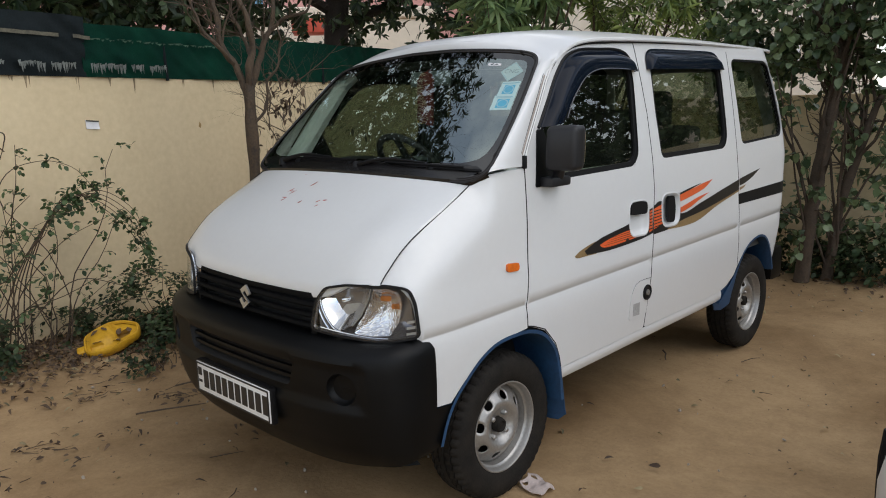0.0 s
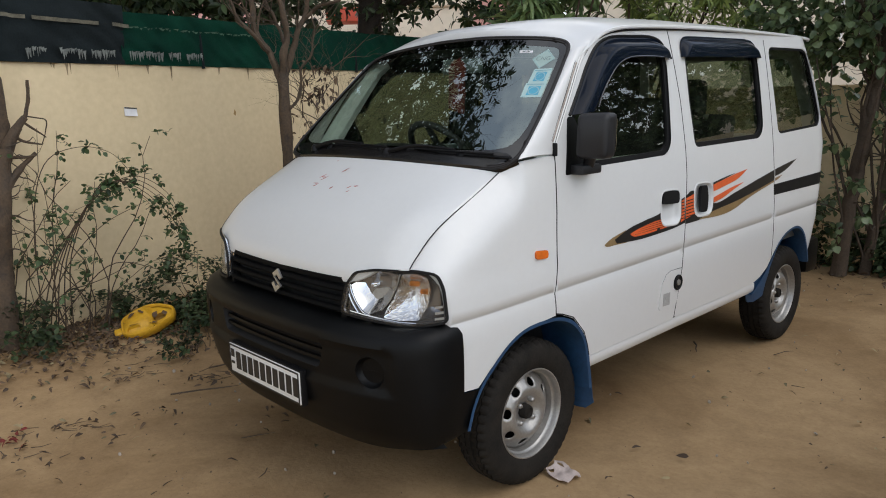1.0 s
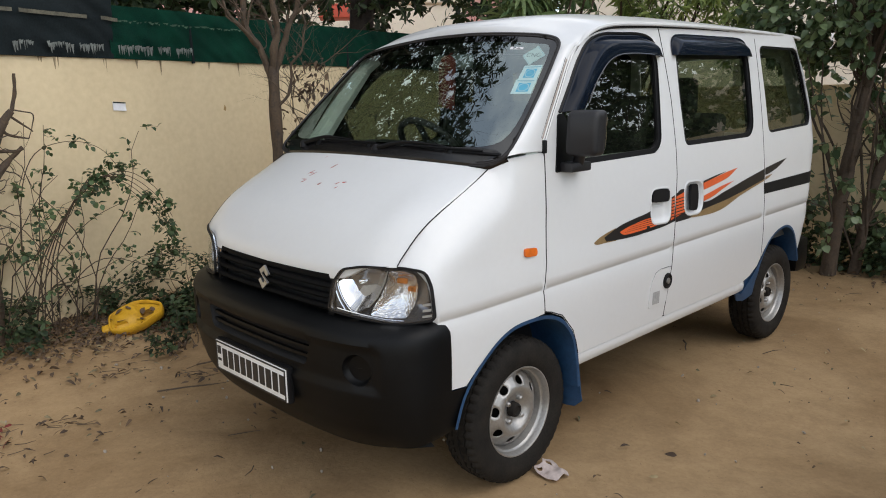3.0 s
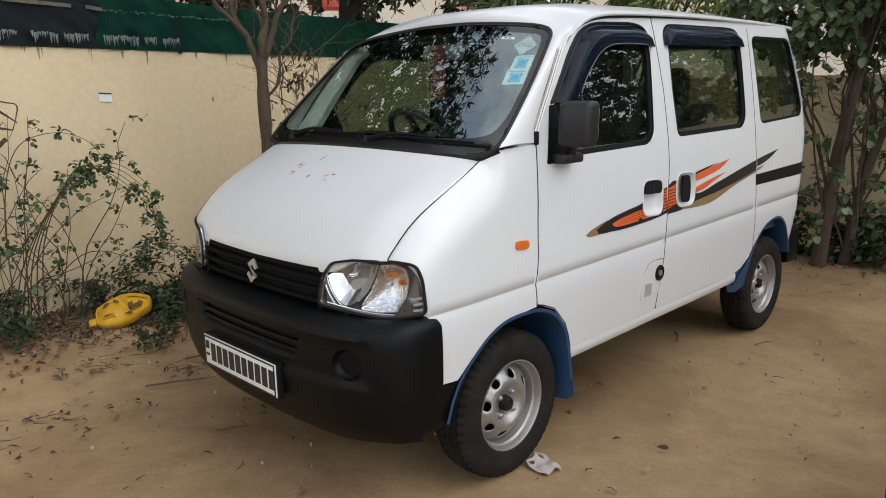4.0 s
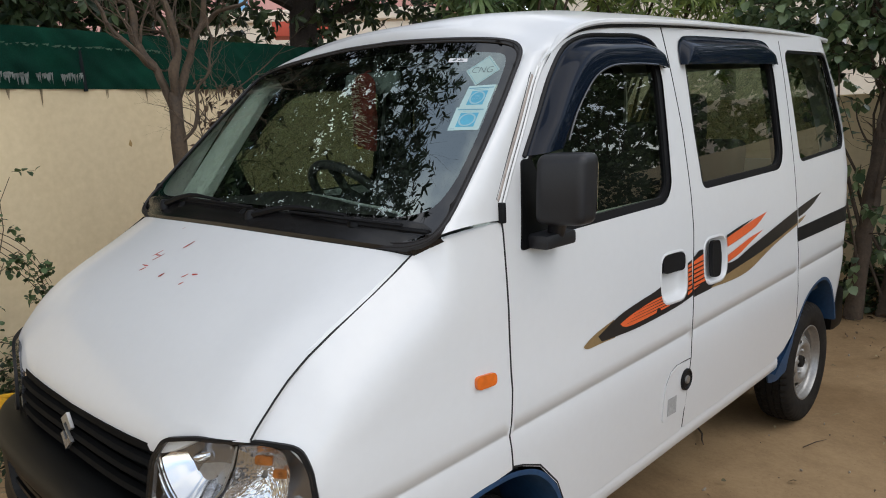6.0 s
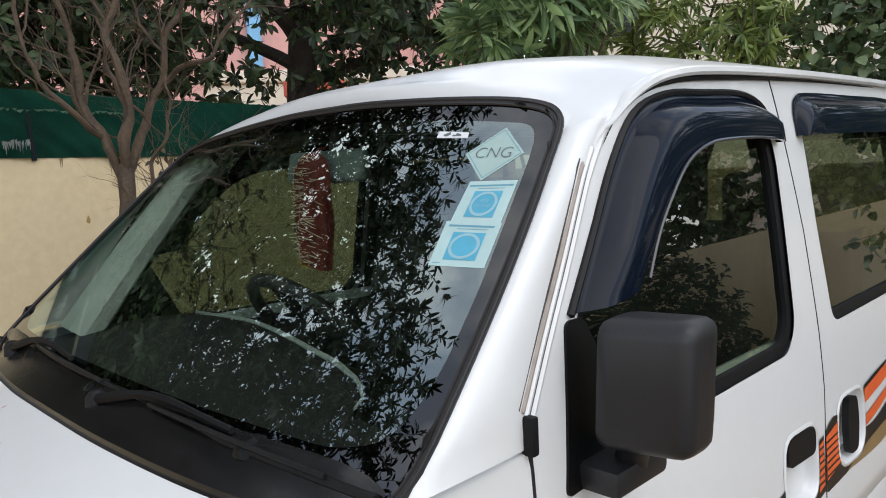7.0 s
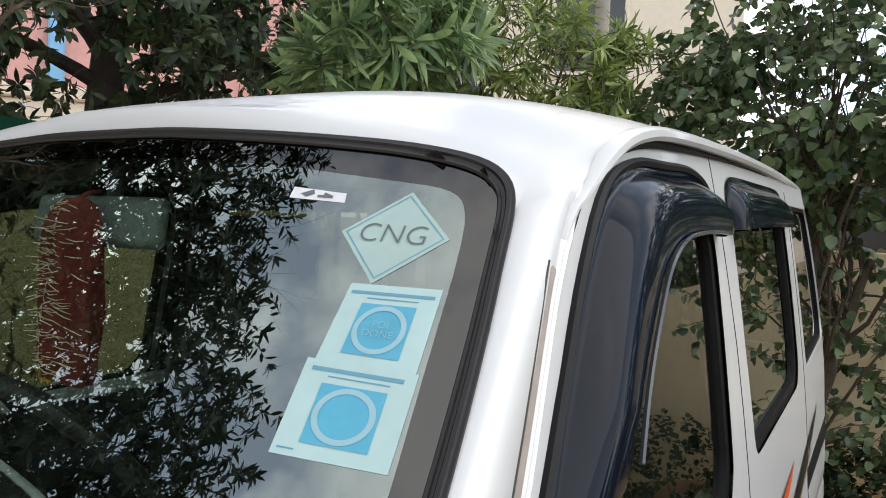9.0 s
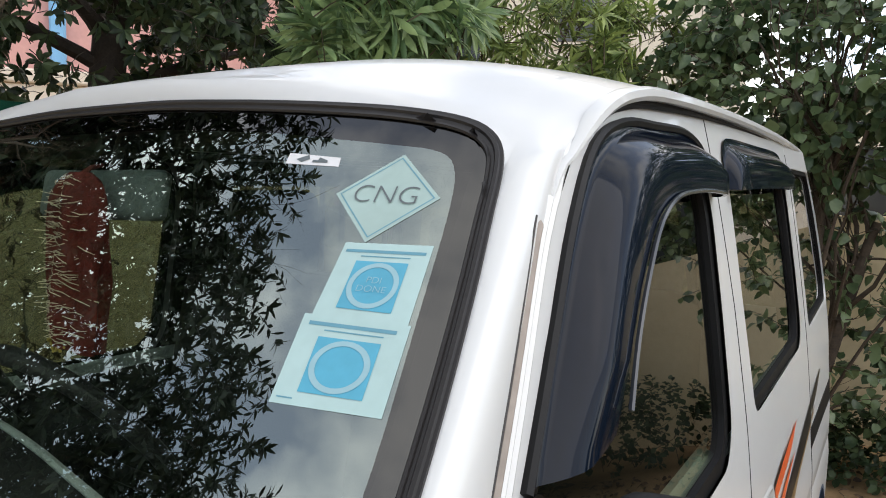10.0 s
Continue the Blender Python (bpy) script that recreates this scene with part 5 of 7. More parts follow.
# tailgate with its window
TG = mirror_poly([(0, 0.46), (0.60, 0.46), (0.655, 0.60), (0.64, 1.15), (0.60, 1.45), (0.54, 1.76), (0, 1.78)])
TW = rounded(mirror_poly([(0, 1.20), (0.54, 1.20), (0.56, 1.25), (0.49, 1.66), (0.46, 1.68), (0, 1.69)]), 0.02)
tail = part("tailgate", panel(TG, lambda x, z: Vector((x, float(np.interp(z, REAR_Z, REAR_Y)) + 0.02 - 0.06 * (x / 0.65) ** 2, z)), [TW], 0.07, thick=0.02, flip=True), M_WHITE, van)
tw = part("window_glass", panel(grow_poly(TW, 0.004), lambda x, z: Vector((x, float(np.interp(z, REAR_Z, REAR_Y)) + 0.012 - 0.06 * (x / 0.65) ** 2, z)), (), 0.07), M_GLASS, tail)
tw.visible_shadow = False
for s_ in (1, -1):
    rows = []
    for z in np.linspace(0.80, 1.14, 12):
        yb = float(np.interp(z, REAR_Z, REAR_Y))
        edge = 0.018 * min(1.0, 8 * (z - 0.80) / 0.34, 8 * (1.14 - z) / 0.34)
        rows.append([Vector((s_ * (side_x(yb - d, z) + h), yb - d, z)) for d, h in ((0.022 + edge, 0.001), (0.020 + edge, 0.006), (0.020, 0.008), (0.0, 0.008), (-0.015, 0.0))])
    part("tail_lamp", grid(rows), mat("dark_red_lens", (0.10, 0.012, 0.010), 0.15, var=0.2, scale=40, spec=0.6), van, "dark red tail lamp")
part("rear_bumper", box(-0.70, 2.70, 0.34, 0.70, 2.89, 0.56, 0.04), M_BLACK, van)
part("underbody", joined(box(-0.665, 0.34, 0.355, 0.665, 1.88, 0.425, 0.02), box(-0.50, -0.30, 0.360, 0.50, 0.36, 0.43, 0.02), box(-0.50, 1.86, 0.360, 0.50, 2.62, 0.43, 0.02)), M_DARK, van)
part("drive_line", box(-0.34, -0.40, 0.21, 0.34, 2.58, 0.38, 0.05), M_DARK, van)
# unseen pan, added to deepen the shade below the bumper
part("shade_pan", box(-0.46, -0.60, 0.345, 0.46, -0.28, 0.39, 0.02), M_DARK, van)
part("van_floor", joined(box(-0.69, 0.36, 0.46, 0.69, 1.94, 0.60, 0.01), box(-0.50, 0.05, 0.46, 0.50, 0.37, 0.60, 0.01), box(-0.50, 1.93, 0.46, 0.50, 2.72, 0.60, 0.01)), M_DASH, van)
part("bulkhead", box(-0.66, -0.12, 0.60, 0.66, -0.06, 1.18, 0.01), M_DARK, van)
part("wheel_housing", box(-0.52, -0.42, 0.30, 0.52, 0.36, 0.68, 0.03), M_DARK, van)
part("wheel_housing", box(-0.52, 1.95, 0.30, 0.52, 2.66, 0.70, 0.03), M_DARK, van)


# ---- wheels ----
def wheel():
    hub = new("wheel")
    tyre = [(0.058, 0.168), (0.070, 0.178), (0.081, 0.205), (0.083, 0.232), (0.080, 0.255), (0.073, 0.270), (0.064, 0.279), (0.052, 0.284), (0.048, 0.285), (0.047, 0.277), (0.041, 0.277), (0.040, 0.286), (0.018, 0.287), (0.017, 0.278), (0.011, 0.278), (0.010, 0.287), (-0.010, 0.287), (-0.011, 0.278), (-0.017, 0.278), (-0.018, 0.287), (-0.040, 0.286), (-0.041, 0.277), (-0.047, 0.277), (-0.048, 0.285), (-0.064, 0.279), (-0.080, 0.255), (-0.083, 0.232), (-0.074, 0.182), (-0.062, 0.172)]
    bm = lathe(tyre, 150)
    for v in bm.verts:
        r = math.hypot(v.co.y, v.co.z)
        a = math.atan2(v.co.z, v.co.y)
        k = round(a / (2 * math.pi) * 150)
        if r > 0.265 and k % 3 == (0 if abs(v.co.x) > 0.03 else 1) and abs(v.co.x) > 0.012:
            f = (r - (0.008 if r > 0.275 else 0.005)) / r
            v.co.y *= f
            v.co.z *= f
    part("tyre", bm, M_TYRE, hub, "worn dusty black tyre", sharp=30)
    rim = part("rim", lathe([(-0.062, 0.150), (-0.062, 0.165), (-0.050, 0.170), (0.052, 0.172), (0.066, 0.178), (0.072, 0.1775), (0.0725, 0.173), (0.066, 0.169), (0.052, 0.1665), (0.044, 0.1640), (0.040, 0.158), (0.026, 0.1555), (0.012, 0.153)], 64), M_STEEL, hub, "silver painted steel rim")
    holes = []
    for k in range(8):
        a = 2 * math.pi * (k + 0.3) / 8
        holes.append([(0.119 * math.cos(a) + 0.016 * math.cos(t) * math.cos(a) - 0.019 * (1 - 0.25 * math.cos(t)) * math.sin(t) * math.sin(a), 0.119 * math.sin(a) + 0.016 * math.cos(t) * math.sin(a) + 0.019 * (1 - 0.25 * math.cos(t)) * math.sin(t) * math.cos(a)) for t in np.linspace(0, 2 * math.pi, 13)[:-1]])

    def dish(u, v):
        r = math.hypot(u, v)
        return Vector((float(np.interp(r, [0.0, 0.036, 0.050, 0.062, 0.076, 0.088, 0.100, 0.134, 0.147, 0.158], [0.026, 0.026, 0.028, 0.036, 0.052, 0.058, 0.056, 0.030, 0.018, 0.012])), u, v))
    part("rim_disc", panel(disc_poly(0, 0, 0.1545, 48), dish, [*holes, disc_poly(0, 0, 0.030, 16)], 0.012, thick=0.004), M_STEEL, rim, sharp=0)
    part("brake", lathe([(-0.05, 0.001), (-0.02, 0.001), (-0.02, 0.145), (-0.05, 0.150)], 32), M_DARK, rim)
    part("hub_cap", lathe([(0.020, 0.030), (0.046, 0.028), (0.054, 0.025), (0.056, 0.019), (0.050, 0.015), (0.050, 0.001)], 20), M_TYRE, rim)
    nut = lathe([(0.022, 0.0115), (0.046, 0.0105), (0.051, 0.006), (0.051, 0.001)], 6)
    me = mesh_of(nut, "wheel_nut")
    me.materials.append(M_STEEL)
    for k in range(4):
        a = math.pi / 2 * k + 0.5
        o = new("wheel_nut", me)
        o.parent = rim
        o.location = (0, 0.051 * math.cos(a), 0.051 * math.sin(a))
    return hub


first = wheel()
for x, y, turn in ((0.625, 0.0, 0), (0.625, 2.35, 0), (-0.625, 0.0, 180), (-0.625, 2.35, 180)):
    w = first if (x, y) == (0.625, 0.0) else copy_thing(first, Matrix.Identity(4))
    w.parent = van
    w.matrix_world = pose(x, y, 0.285, 20 + 50 * y, 0, turn)


# ---- inside the van ----
def dash_edge(x):
    """Rear edge of the dashboard's top."""
    return float(np.interp(x, [-0.70, -0.36, -0.09, 0.10, 0.24, 0.33, 0.37, 0.70], [0.365, 0.36, 0.315, 0.268, 0.215, 0.155, 0.10, 0.06]))


def dash():
    rows = []
    xs = np.linspace(-0.68, 0.68, 41)
    for t in np.linspace(0, 1, 12):
        row = []
        for x in xs:
            y0 = -0.115 + 0.10 * (x / 0.7) ** 2
            hood = 0.030 * math.exp(-((x + 0.34) / 0.22) ** 4) * math.exp(-((t - 0.78) / 0.2) ** 2)
            row.append(Vector((x, y0 + (dash_edge(x) - y0) * t, 1.238 + 0.012 * math.sin(math.pi * t) + hood)))
        rows.append(row)
    return grid(rows)


def dash_face():
    rows = []
    for dy, z in ((0.0, 1.236), (0.004, 1.215), (-0.02, 1.17), (-0.05, 1.05), (-0.06, 0.90), (-0.10, 0.80)):
        rows.append([Vector((x, dash_edge(x) + dy, z)) for x in np.linspace(-0.68, 0.68, 33)])
    return grid(rows)


dashboard = part("dashboard", dash(), M_DASH, van, "dark plastic dashboard top")
part("dash_face", dash_face(), M_DASH, dashboard)
# pale tube draws the highlight along the dashboard's rear edge
part("dash_glint", tube([(x, dash_edge(x) + 0.002, 1.241 + 0.030 * math.exp(-((x + 0.34) / 0.22) ** 4) * 0.3) for x in np.linspace(-0.67, 0.36, 32)], [0.0065] * 24 + [0.0065 - 0.0006 * k for k in range(8)], 6), M_TRIM, dashboard, "pale tube drawing the highlight on the dashboard edge")
wheel_at = pose(-0.27, 0.475, 1.220, -50, 0, 0)
bm = lathe([(0.017 * math.sin(a), 0.185 + 0.017 * math.cos(a)) for a in np.linspace(0, 2 * math.pi, 11)], 40, "z")
bm.transform(wheel_at)
steer = part("steering_wheel", bm, M_WHEELGRIP, van, "dark steering wheel")
bm = joined(lathe([(0.012, 0.001), (0.014, 0.05), (0.0, 0.06), (-0.02, 0.055), (-0.20, 0.04)], 20, "z"), tube([(-0.17, 0, 0), (0, -0.01, 0.0), (0.17, 0, 0)], 0.016, 8), tube([(0, 0, 0), (0.02, -0.17, 0)], 0.016, 8))
bm.transform(wheel_at)
part("spokes", bm, M_DASH, steer)


def seat(x0, x1, y, back_z=1.28, rest=True, name="seat"):
    s = part(name, box(x0, y - 0.02, 0.78, x1, y + 0.48, 0.92, 0.05, 3), M_SEAT, van, "dark cloth seat")
    bm = box(x0, y + 0.42, 0.86, x1, y + 0.56, back_z, 0.05, 3)
    for v in bm.verts:
        v.co.y += (v.co.z - 0.86) * 0.22
    part("backrest", bm, M_SEAT, s)
    part("seat_base", box(x0 + 0.04, y + 0.02, 0.58, x1 - 0.04, y + 0.44, 0.80, 0.01), M_DARK, s)
    if rest:
        n = 1 if x1 - x0 < 0.7 else 2
        for k in range(n):
            c = x0 + (x1 - x0) * (k + 0.5) / n
            bm = box(c - 0.12, y + 0.55, back_z - 0.02, c + 0.12, y + 0.66, back_z + 0.19, 0.045, 3)
            part("headrest", bm, M_SEAT, s)


seat(0.10, 0.64, 0.40, 1.46)
seat(-0.62, -0.10, 0.42, 1.44)
seat(-0.58, 0.58, 1.22, 1.36)

both_sides("door_cap", lambda: tube([(0.672, y, 1.205) for y in (0.16, 0.6, 1.0, 1.5, 2.0, 2.6)], 0.022, 8), M_TRIM, van, van, "pale door top lining")

# inner mirror
bm = box(-0.108, -0.012, -0.033, 0.108, 0.014, 0.033, 0.014, 3)
bm.transform(pose(0.022, 0.335, 1.617, -12, 0, 8))
im = part("inner_mirror", bm, M_MIRRORBACK, van, "grey-backed inner mirror")
part("stalk", tube([(0.03, 0.345, 1.615), (0.02, 0.36, 1.665), (0.02, 0.375, 1.712)], 0.010, 8), M_LINING, im)
both_sides("sun_visor", lambda: box(0.08, 0.40, 1.680, 0.50, 0.56, 1.700, 0.006), M_LINING, van, van)

# windscreen stickers, seen from outside


def sticker_at(tl, tr, br, bl):
    """A frame on the windscreen between four (x, z) corners: unit (u, v) to a point."""
    tl, tr, br, bl = (Vector(p) for p in (tl, tr, br, bl))
    return lambda lift: (lambda u, v: screen(*(bl.lerp(br, u).lerp(tl.lerp(tr, u), v)), 0.0043 + lift))


SQ = [(0, 0), (1, 0), (1, 1), (0, 1)]


def service_sticker(at, lines):
    s = part("sticker", panel(SQ, at(0.0), (), 0.3), M_STICKER, windscreen, "pale blue service sticker")
    part("print", panel([(0.22, 0.14), (0.80, 0.14), (0.80, 0.75), (0.22, 0.75)], at(0.0005), (), 0.3), M_STICKBLUE, s)
    part("print_ring", panel(disc_poly(0.51, 0.445, 0.27, 32, 0.285), at(0.0009), [disc_poly(0.51, 0.445, 0.215, 32, 0.228)], 0.1), M_STICKRING, s)
    for u0, u1, v0, v1 in lines:
        part("text_bar", panel([(u0, v0), (u1, v0), (u1, v1), (u0, v1)], at(0.0003), (), 0.3), M_STICKINK, s)
    return s


up_at = sticker_at((0.522, 1.578), (0.603, 1.578), (0.618, 1.522), (0.534, 1.524))
low_at = sticker_at((0.527, 1.526), (0.620, 1.524), (0.634, 1.472), (0.544, 1.472))
up_st = service_sticker(up_at, [(0.05, 0.95, 0.865, 0.905), (0.25, 0.8, 0.81, 0.825)])
service_sticker(low_at, [(0.08, 0.90, 0.875, 0.92), (0.25, 0.8, 0.82, 0.835), (0.05, 0.2, 0.06, 0.075)])


def lettering(text, at, u, v, size, lift, material, parent, name):
    cu = bpy.data.curves.new("letters", "FONT")
    cu.body, cu.size, cu.align_x, cu.align_y, cu.offset = text, 1.0, "CENTER", "CENTER", -0.018
    tmp = new("letters", cu)
    me = bpy.data.meshes.new_from_object(tmp.evaluated_get(bpy.context.evaluated_depsgraph_get()))
    bpy.data.objects.remove(tmp)
    f = at(lift)
    for q in me.vertices:
        q.co = f(u + q.co.x * size, v + q.co.y * size)
    me.name = name
    return link_mesh(name, me, material, parent)


lettering("PDI", up_at, 0.51, 0.50, 0.115, 0.0013, M_STICKRING, up_st, "text")
lettering("DONE", up_at, 0.51, 0.39, 0.115, 0.0013, M_STICKRING, up_st, "text")
cng_at = sticker_at((0.470, 1.657), (0.576, 1.654), (0.593, 1.577), (0.487, 1.580))
DIA = [(0.50, 0.0), (1.0, 0.50), (0.50, 1.0), (0.0, 0.50)]
cng = part("sticker", panel(DIA, cng_at(0.0), (), 0.4), M_CNG, windscreen, "pale diamond fuel sticker reading CNG")
part("print_line", panel(grow_poly(DIA, -0.045), cng_at(0.0003), [grow_poly(DIA, -0.060)], 0.2), M_STICKINK, cng)
lettering("CNG", cng_at, 0.50, 0.50, 0.29, 0.0010, M_GREYINK, cng, "text")
tag_at = sticker_at((0.389, 1.659), (0.455, 1.653), (0.460, 1.644), (0.393, 1.648))
tag = part("tag_sticker", panel(SQ, tag_at(0.0), (), 0.4), M_PAPER, windscreen, "small white tag with dark print at the top of the windscreen")
for poly in ([(0.18, 0.45), (0.40, 0.95), (0.44, 0.55), (0.30, 0.2)], [(0.50, 0.25), (0.78, 0.30), (0.78, 0.55), (0.62, 0.80), (0.60, 0.50), (0.50, 0.50)]):
    part("print", panel(poly, tag_at(0.0005), (), 0.4), M_GREYINK, tag)


# ---- ground and walls ----
def ground():
    n, half = 150, 9.0
    rows = []
    for j in range(n + 1):
        row = []
        for i in range(n + 1):
            x, y = -half + 2 * half * i / n - 0.5, -half + 2 * half * j / n + 1.0
            p = Vector((x, y, 0))
            h = 0.010 * noise.noise(p * 0.9) + 0.006 * noise.noise(p * 3.1) + 0.003 * noise.noise(p * 8.0)
            row.append(Vector((x, y, h - 0.004)))
        rows.append(row)
    return grid(rows)


ground_ob = part("ground", ground(), M_SAND, None, sharp=0)
tagged(ground_ob, "packed sandy earth with leaf litter and tyre marks", "ground", kind="structure")
far = panel([(-900, -900), (900, -900), (900, 900), (-900, 900)], lambda x, y: Vector((x, y, -0.012)), [[(-9.4, -7.9), (8.4, -7.9), (8.4, 9.9), (-9.4, 9.9)]], 400)
tagged(part("ground_far", far, M_SAND, None, smooth=False), "sandy earth beyond the yard", "ground", kind="structure")


def wall_x(y):
    return -3.1 - 0.2 * y


def slab(p, q, z0, z1, t, bevel=0.01):
    """A wall from p to q in plan, t thick to its left."""
    p, q = Vector((*p, 0)), Vector((*q, 0))
    d = (q - p).normalized()
    nrm = Vector((-d.y, d.x, 0)) * t
    bm = bmesh.new()
    lo = [bm.verts.new(v + Vector((0, 0, z0))) for v in (p, q, q + nrm, p + nrm)]
    hi = [bm.verts.new(v + Vector((0, 0, z1))) for v in (p, q, q + nrm, p + nrm)]
    bm.faces.new(lo[::-1])
    bm.faces.new(hi)
    for k in range(4):
        bm.faces.new((lo[k], lo[(k + 1) % 4], hi[(k + 1) % 4], hi[k]))
    bmesh.ops.bevel(bm, geom=bm.edges[:], offset=bevel, segments=2, affect="EDGES")
    return bm


wall_a = part("wall_side", slab((wall_x(-7), -7), (wall_x(5.9), 5.9), -0.3, 1.79, 0.2), M_WALL)
tagged(wall_a, "cream painted plaster boundary wall with damp streaks", "wall", kind="structure")
wall_b = part("wall_rear", slab((-4.15, 4.25 + 0.15), (9, 5.0 + 0.2 * 9), -0.3, 1.52, 0.2), M_WALL)
tagged(wall_b, "cream painted plaster boundary wall behind plants", "wall", kind="structure")


def net(y0, y1, z0, z1, seed, off=0.02):
    rows = []
    n = int((y1 - y0) / 0.022) + 2
    for j in range(17):
        z = z0 + (z1 - z0) * j / 16
        row = []
        for i in range(n):
            y = y0 + (y1 - y0) * i / (n - 1)
            w = 0.026 * noise.noise(Vector((y * 2.8, z * 3, seed))) + 0.020 * noise.noise(Vector((y * 6 + z * 4, z * 7, seed))) + 0.014 * noise.noise(Vector((y * 14 + z * 16, z * 5, seed + 4))) + 0.006 * noise.noise(Vector((y * 30 - z * 22, z * 20, seed + 9)))
            sag = 0.02 * noise.noise(Vector((y * 1.3, 5, seed))) if j == 16 else 0
            row.append(Vector((wall_x(y) + off + w, y + 0.04 * (z - z0), z + sag)))
        rows.append(row)
    bm = grid(rows)
    bmesh.ops.solidify(bm, geom=bm.faces[:], thickness=0.004)
    return bm


fence = thing("net_fence", "green shade net and dark sheet stretched above the wall", "fence", (wall_x(0), 0, 1.79))
part("net", net(0.04, 6.0, 1.775, 2.14, 3), M_NET, fence, "green woven shade net")
part("dark_sheet", net(-7.0, 0.06, 1.775, 2.18, 8, 0.026), M_NETDARK, fence, "dark grey plastic sheet")
for y in (-3.0, -1.2, 0.72, 2.5, 4.2):
    part("fence_post", tube([(wall_x(y) + 0.016, y, 1.76), (wall_x(y) + 0.014, y - 0.02, 2.15)], 0.014, 8), M_NETDARK, fence)


# ---- plants ----
def limb(rng, p, d, length, r, wobble=0.12, n=6, lift=0.0, tip=0.45):
    """A bent branch: its points and radii."""
    p, d = Vector(p), Vector(d).normalized()
    path, rad = [p.copy()], [r]
    for k in range(n):
        d = (d + Vector((rng.gauss(0, wobble), rng.gauss(0, wobble), rng.gauss(0, wobble) + lift))).normalized()
        p = p + d * length / n
        path.append(p.copy())
        rad.append(r * (1 - (1 - tip) * (k + 1) / n))
    return path, rad, d


def branch_out(rng, bm, p, d, length, r, depth, kids=3, spread=0.6, wobble=0.12, lift=0.03, shrink=0.68, ends=None, sides=6):
    path, rad, d2 = limb(rng, p, d, length, r, wobble, 6, lift)
    tube_into(bm, path, rad, max(3, sides))
    if ends is not None:
        ends.append((path[-1], d2))
        if depth == 0:
            ends.append((path[3], d2))
    if depth == 0:
        return
    for k in range(kids):
        i = rng.choice((3, 4, 5, 6, 6)) if k else 6
        side_d = Vector((rng.gauss(0, 1), rng.gauss(0, 1), rng.gauss(0, 0.6))).normalized()
        branch_out(rng, bm, path[i], (d2 + side_d * spread), length * shrink * rng.uniform(0.8, 1.15), rad[i] * 0.68, depth - 1, kids, spread, wobble, lift, shrink, ends, max(4, sides - 1))


def cloud_points(rng, centre, radii, n, gap=1.6, level=-0.05, shell=0.0):
    """Points in an ellipsoid, with holes where a noise is low."""
    out, c = [], Vector(centre)
    tries = 0
    while len(out) < n and tries < n * 30:
        tries += 1
        v = Vector((rng.uniform(-1, 1), rng.uniform(-1, 1), rng.uniform(-1, 1)))
        if not shell < v.length < 1:
            continue
        q = c + Vector((v.x * radii[0], v.y * radii[1], v.z * radii[2]))
        if noise.noise(q * gap) > level:
            out.append((q, v))
    return out


class Leaves:
    """Collects leaves and thin twigs for one crown."""

    def __init__(self, seed):
        self.r = random.Random(seed)
        self.b, self.d, self.u, self.l, self.w = [], [], [], [], []
        self.twigs = bmesh.new()

    def add(self, p, d, up, ln, wd):
        self.b.append(tuple(p))
        self.d.append(tuple(d))
        self.u.append(tuple(up))
        self.l.append(ln)
        self.w.append(wd)

    def twig(self, p, d, length, r=0.003):
        q = [Vector(p), Vector(p) + Vector(d) * length * 0.5 + Vector((0, 0, 0.01)), Vector(p) + Vector(d) * length]
        tube_into(self.twigs, q, [r, r * 0.8, r * 0.5], 3)

    def whorl(self, p, d, n, ln, wd, open_=0.9, droop=0.25):
        r = self.r
        d = Vector(d).normalized()
        a = d.orthogonal().normalized()
        b = d.cross(a)
        for k in range(n):
            t = 2 * math.pi * k / n + r.uniform(-0.3, 0.3)
            o = open_ * r.uniform(0.7, 1.25)
            out = (d * (1.0 - 0.5 * o) + (a * math.cos(t) + b * math.sin(t)) * o + Vector((0, 0, -droop * r.uniform(0.2, 1.2)))).normalized()
            self.add(p + d * r.uniform(-0.02, 0.01), out, d + Vector((0, 0, 0.3)), ln * r.uniform(0.7, 1.15), wd * r.uniform(0.8, 1.15))

    def spray(self, p, d, length, n, ln, wd, droop=0.3, twig_r=0.0025):
        r = self.r
        d = Vector(d).normalized()
        self.twig(p, d, length, twig_r)
        a = d.orthogonal().normalized()
        b = d.cross(a)
        for k in range(n):
            t = (k + 0.7) / n
            th = k * 2.4 + r.uniform(-0.4, 0.4)
            out = (d * 0.55 + (a * math.cos(th) + b * math.sin(th)) * 0.8 + Vector((0, 0, -droop))).normalized()
            self.add(Vector(p) + d * length * t, out, Vector((r.gauss(0, 0.4), r.gauss(0, 0.4), 1)), ln * r.uniform(0.65, 1.15), wd * r.uniform(0.75, 1.15))

    def make(self, material, parent, twig_mat, cup=0.2, wide_at=0.45, name="crown"):
        me = leaf_mesh(name, self.b, self.d, self.u, self.l, self.w, cup, wide_at)
        ob = link_mesh(name, me, material, parent)
        if self.twigs.verts:
            tagged(part("twig_growth", self.twigs, twig_mat, parent), kind="stuff")
        return ob


def rand_dir(r, up=0.3):
    return Vector((r.gauss(0, 1), r.gauss(0, 1), r.gauss(0, 0.7) + up)).normalized()


# thin bare tree beside the side wall
bare = thing("bare_tree", "thin leafless grey-brown tree with many upright stems beside the wall", "tree", (-2.24, 0.82, 0))
r = random.Random(11)
bm = bmesh.new()
trunk = spline([(-2.26, 0.81, -0.05), (-2.24, 0.82, 0.5), (-2.25, 0.825, 1.0), (-2.24, 0.82, 1.45), (-2.25, 0.825, 1.70)], 4)
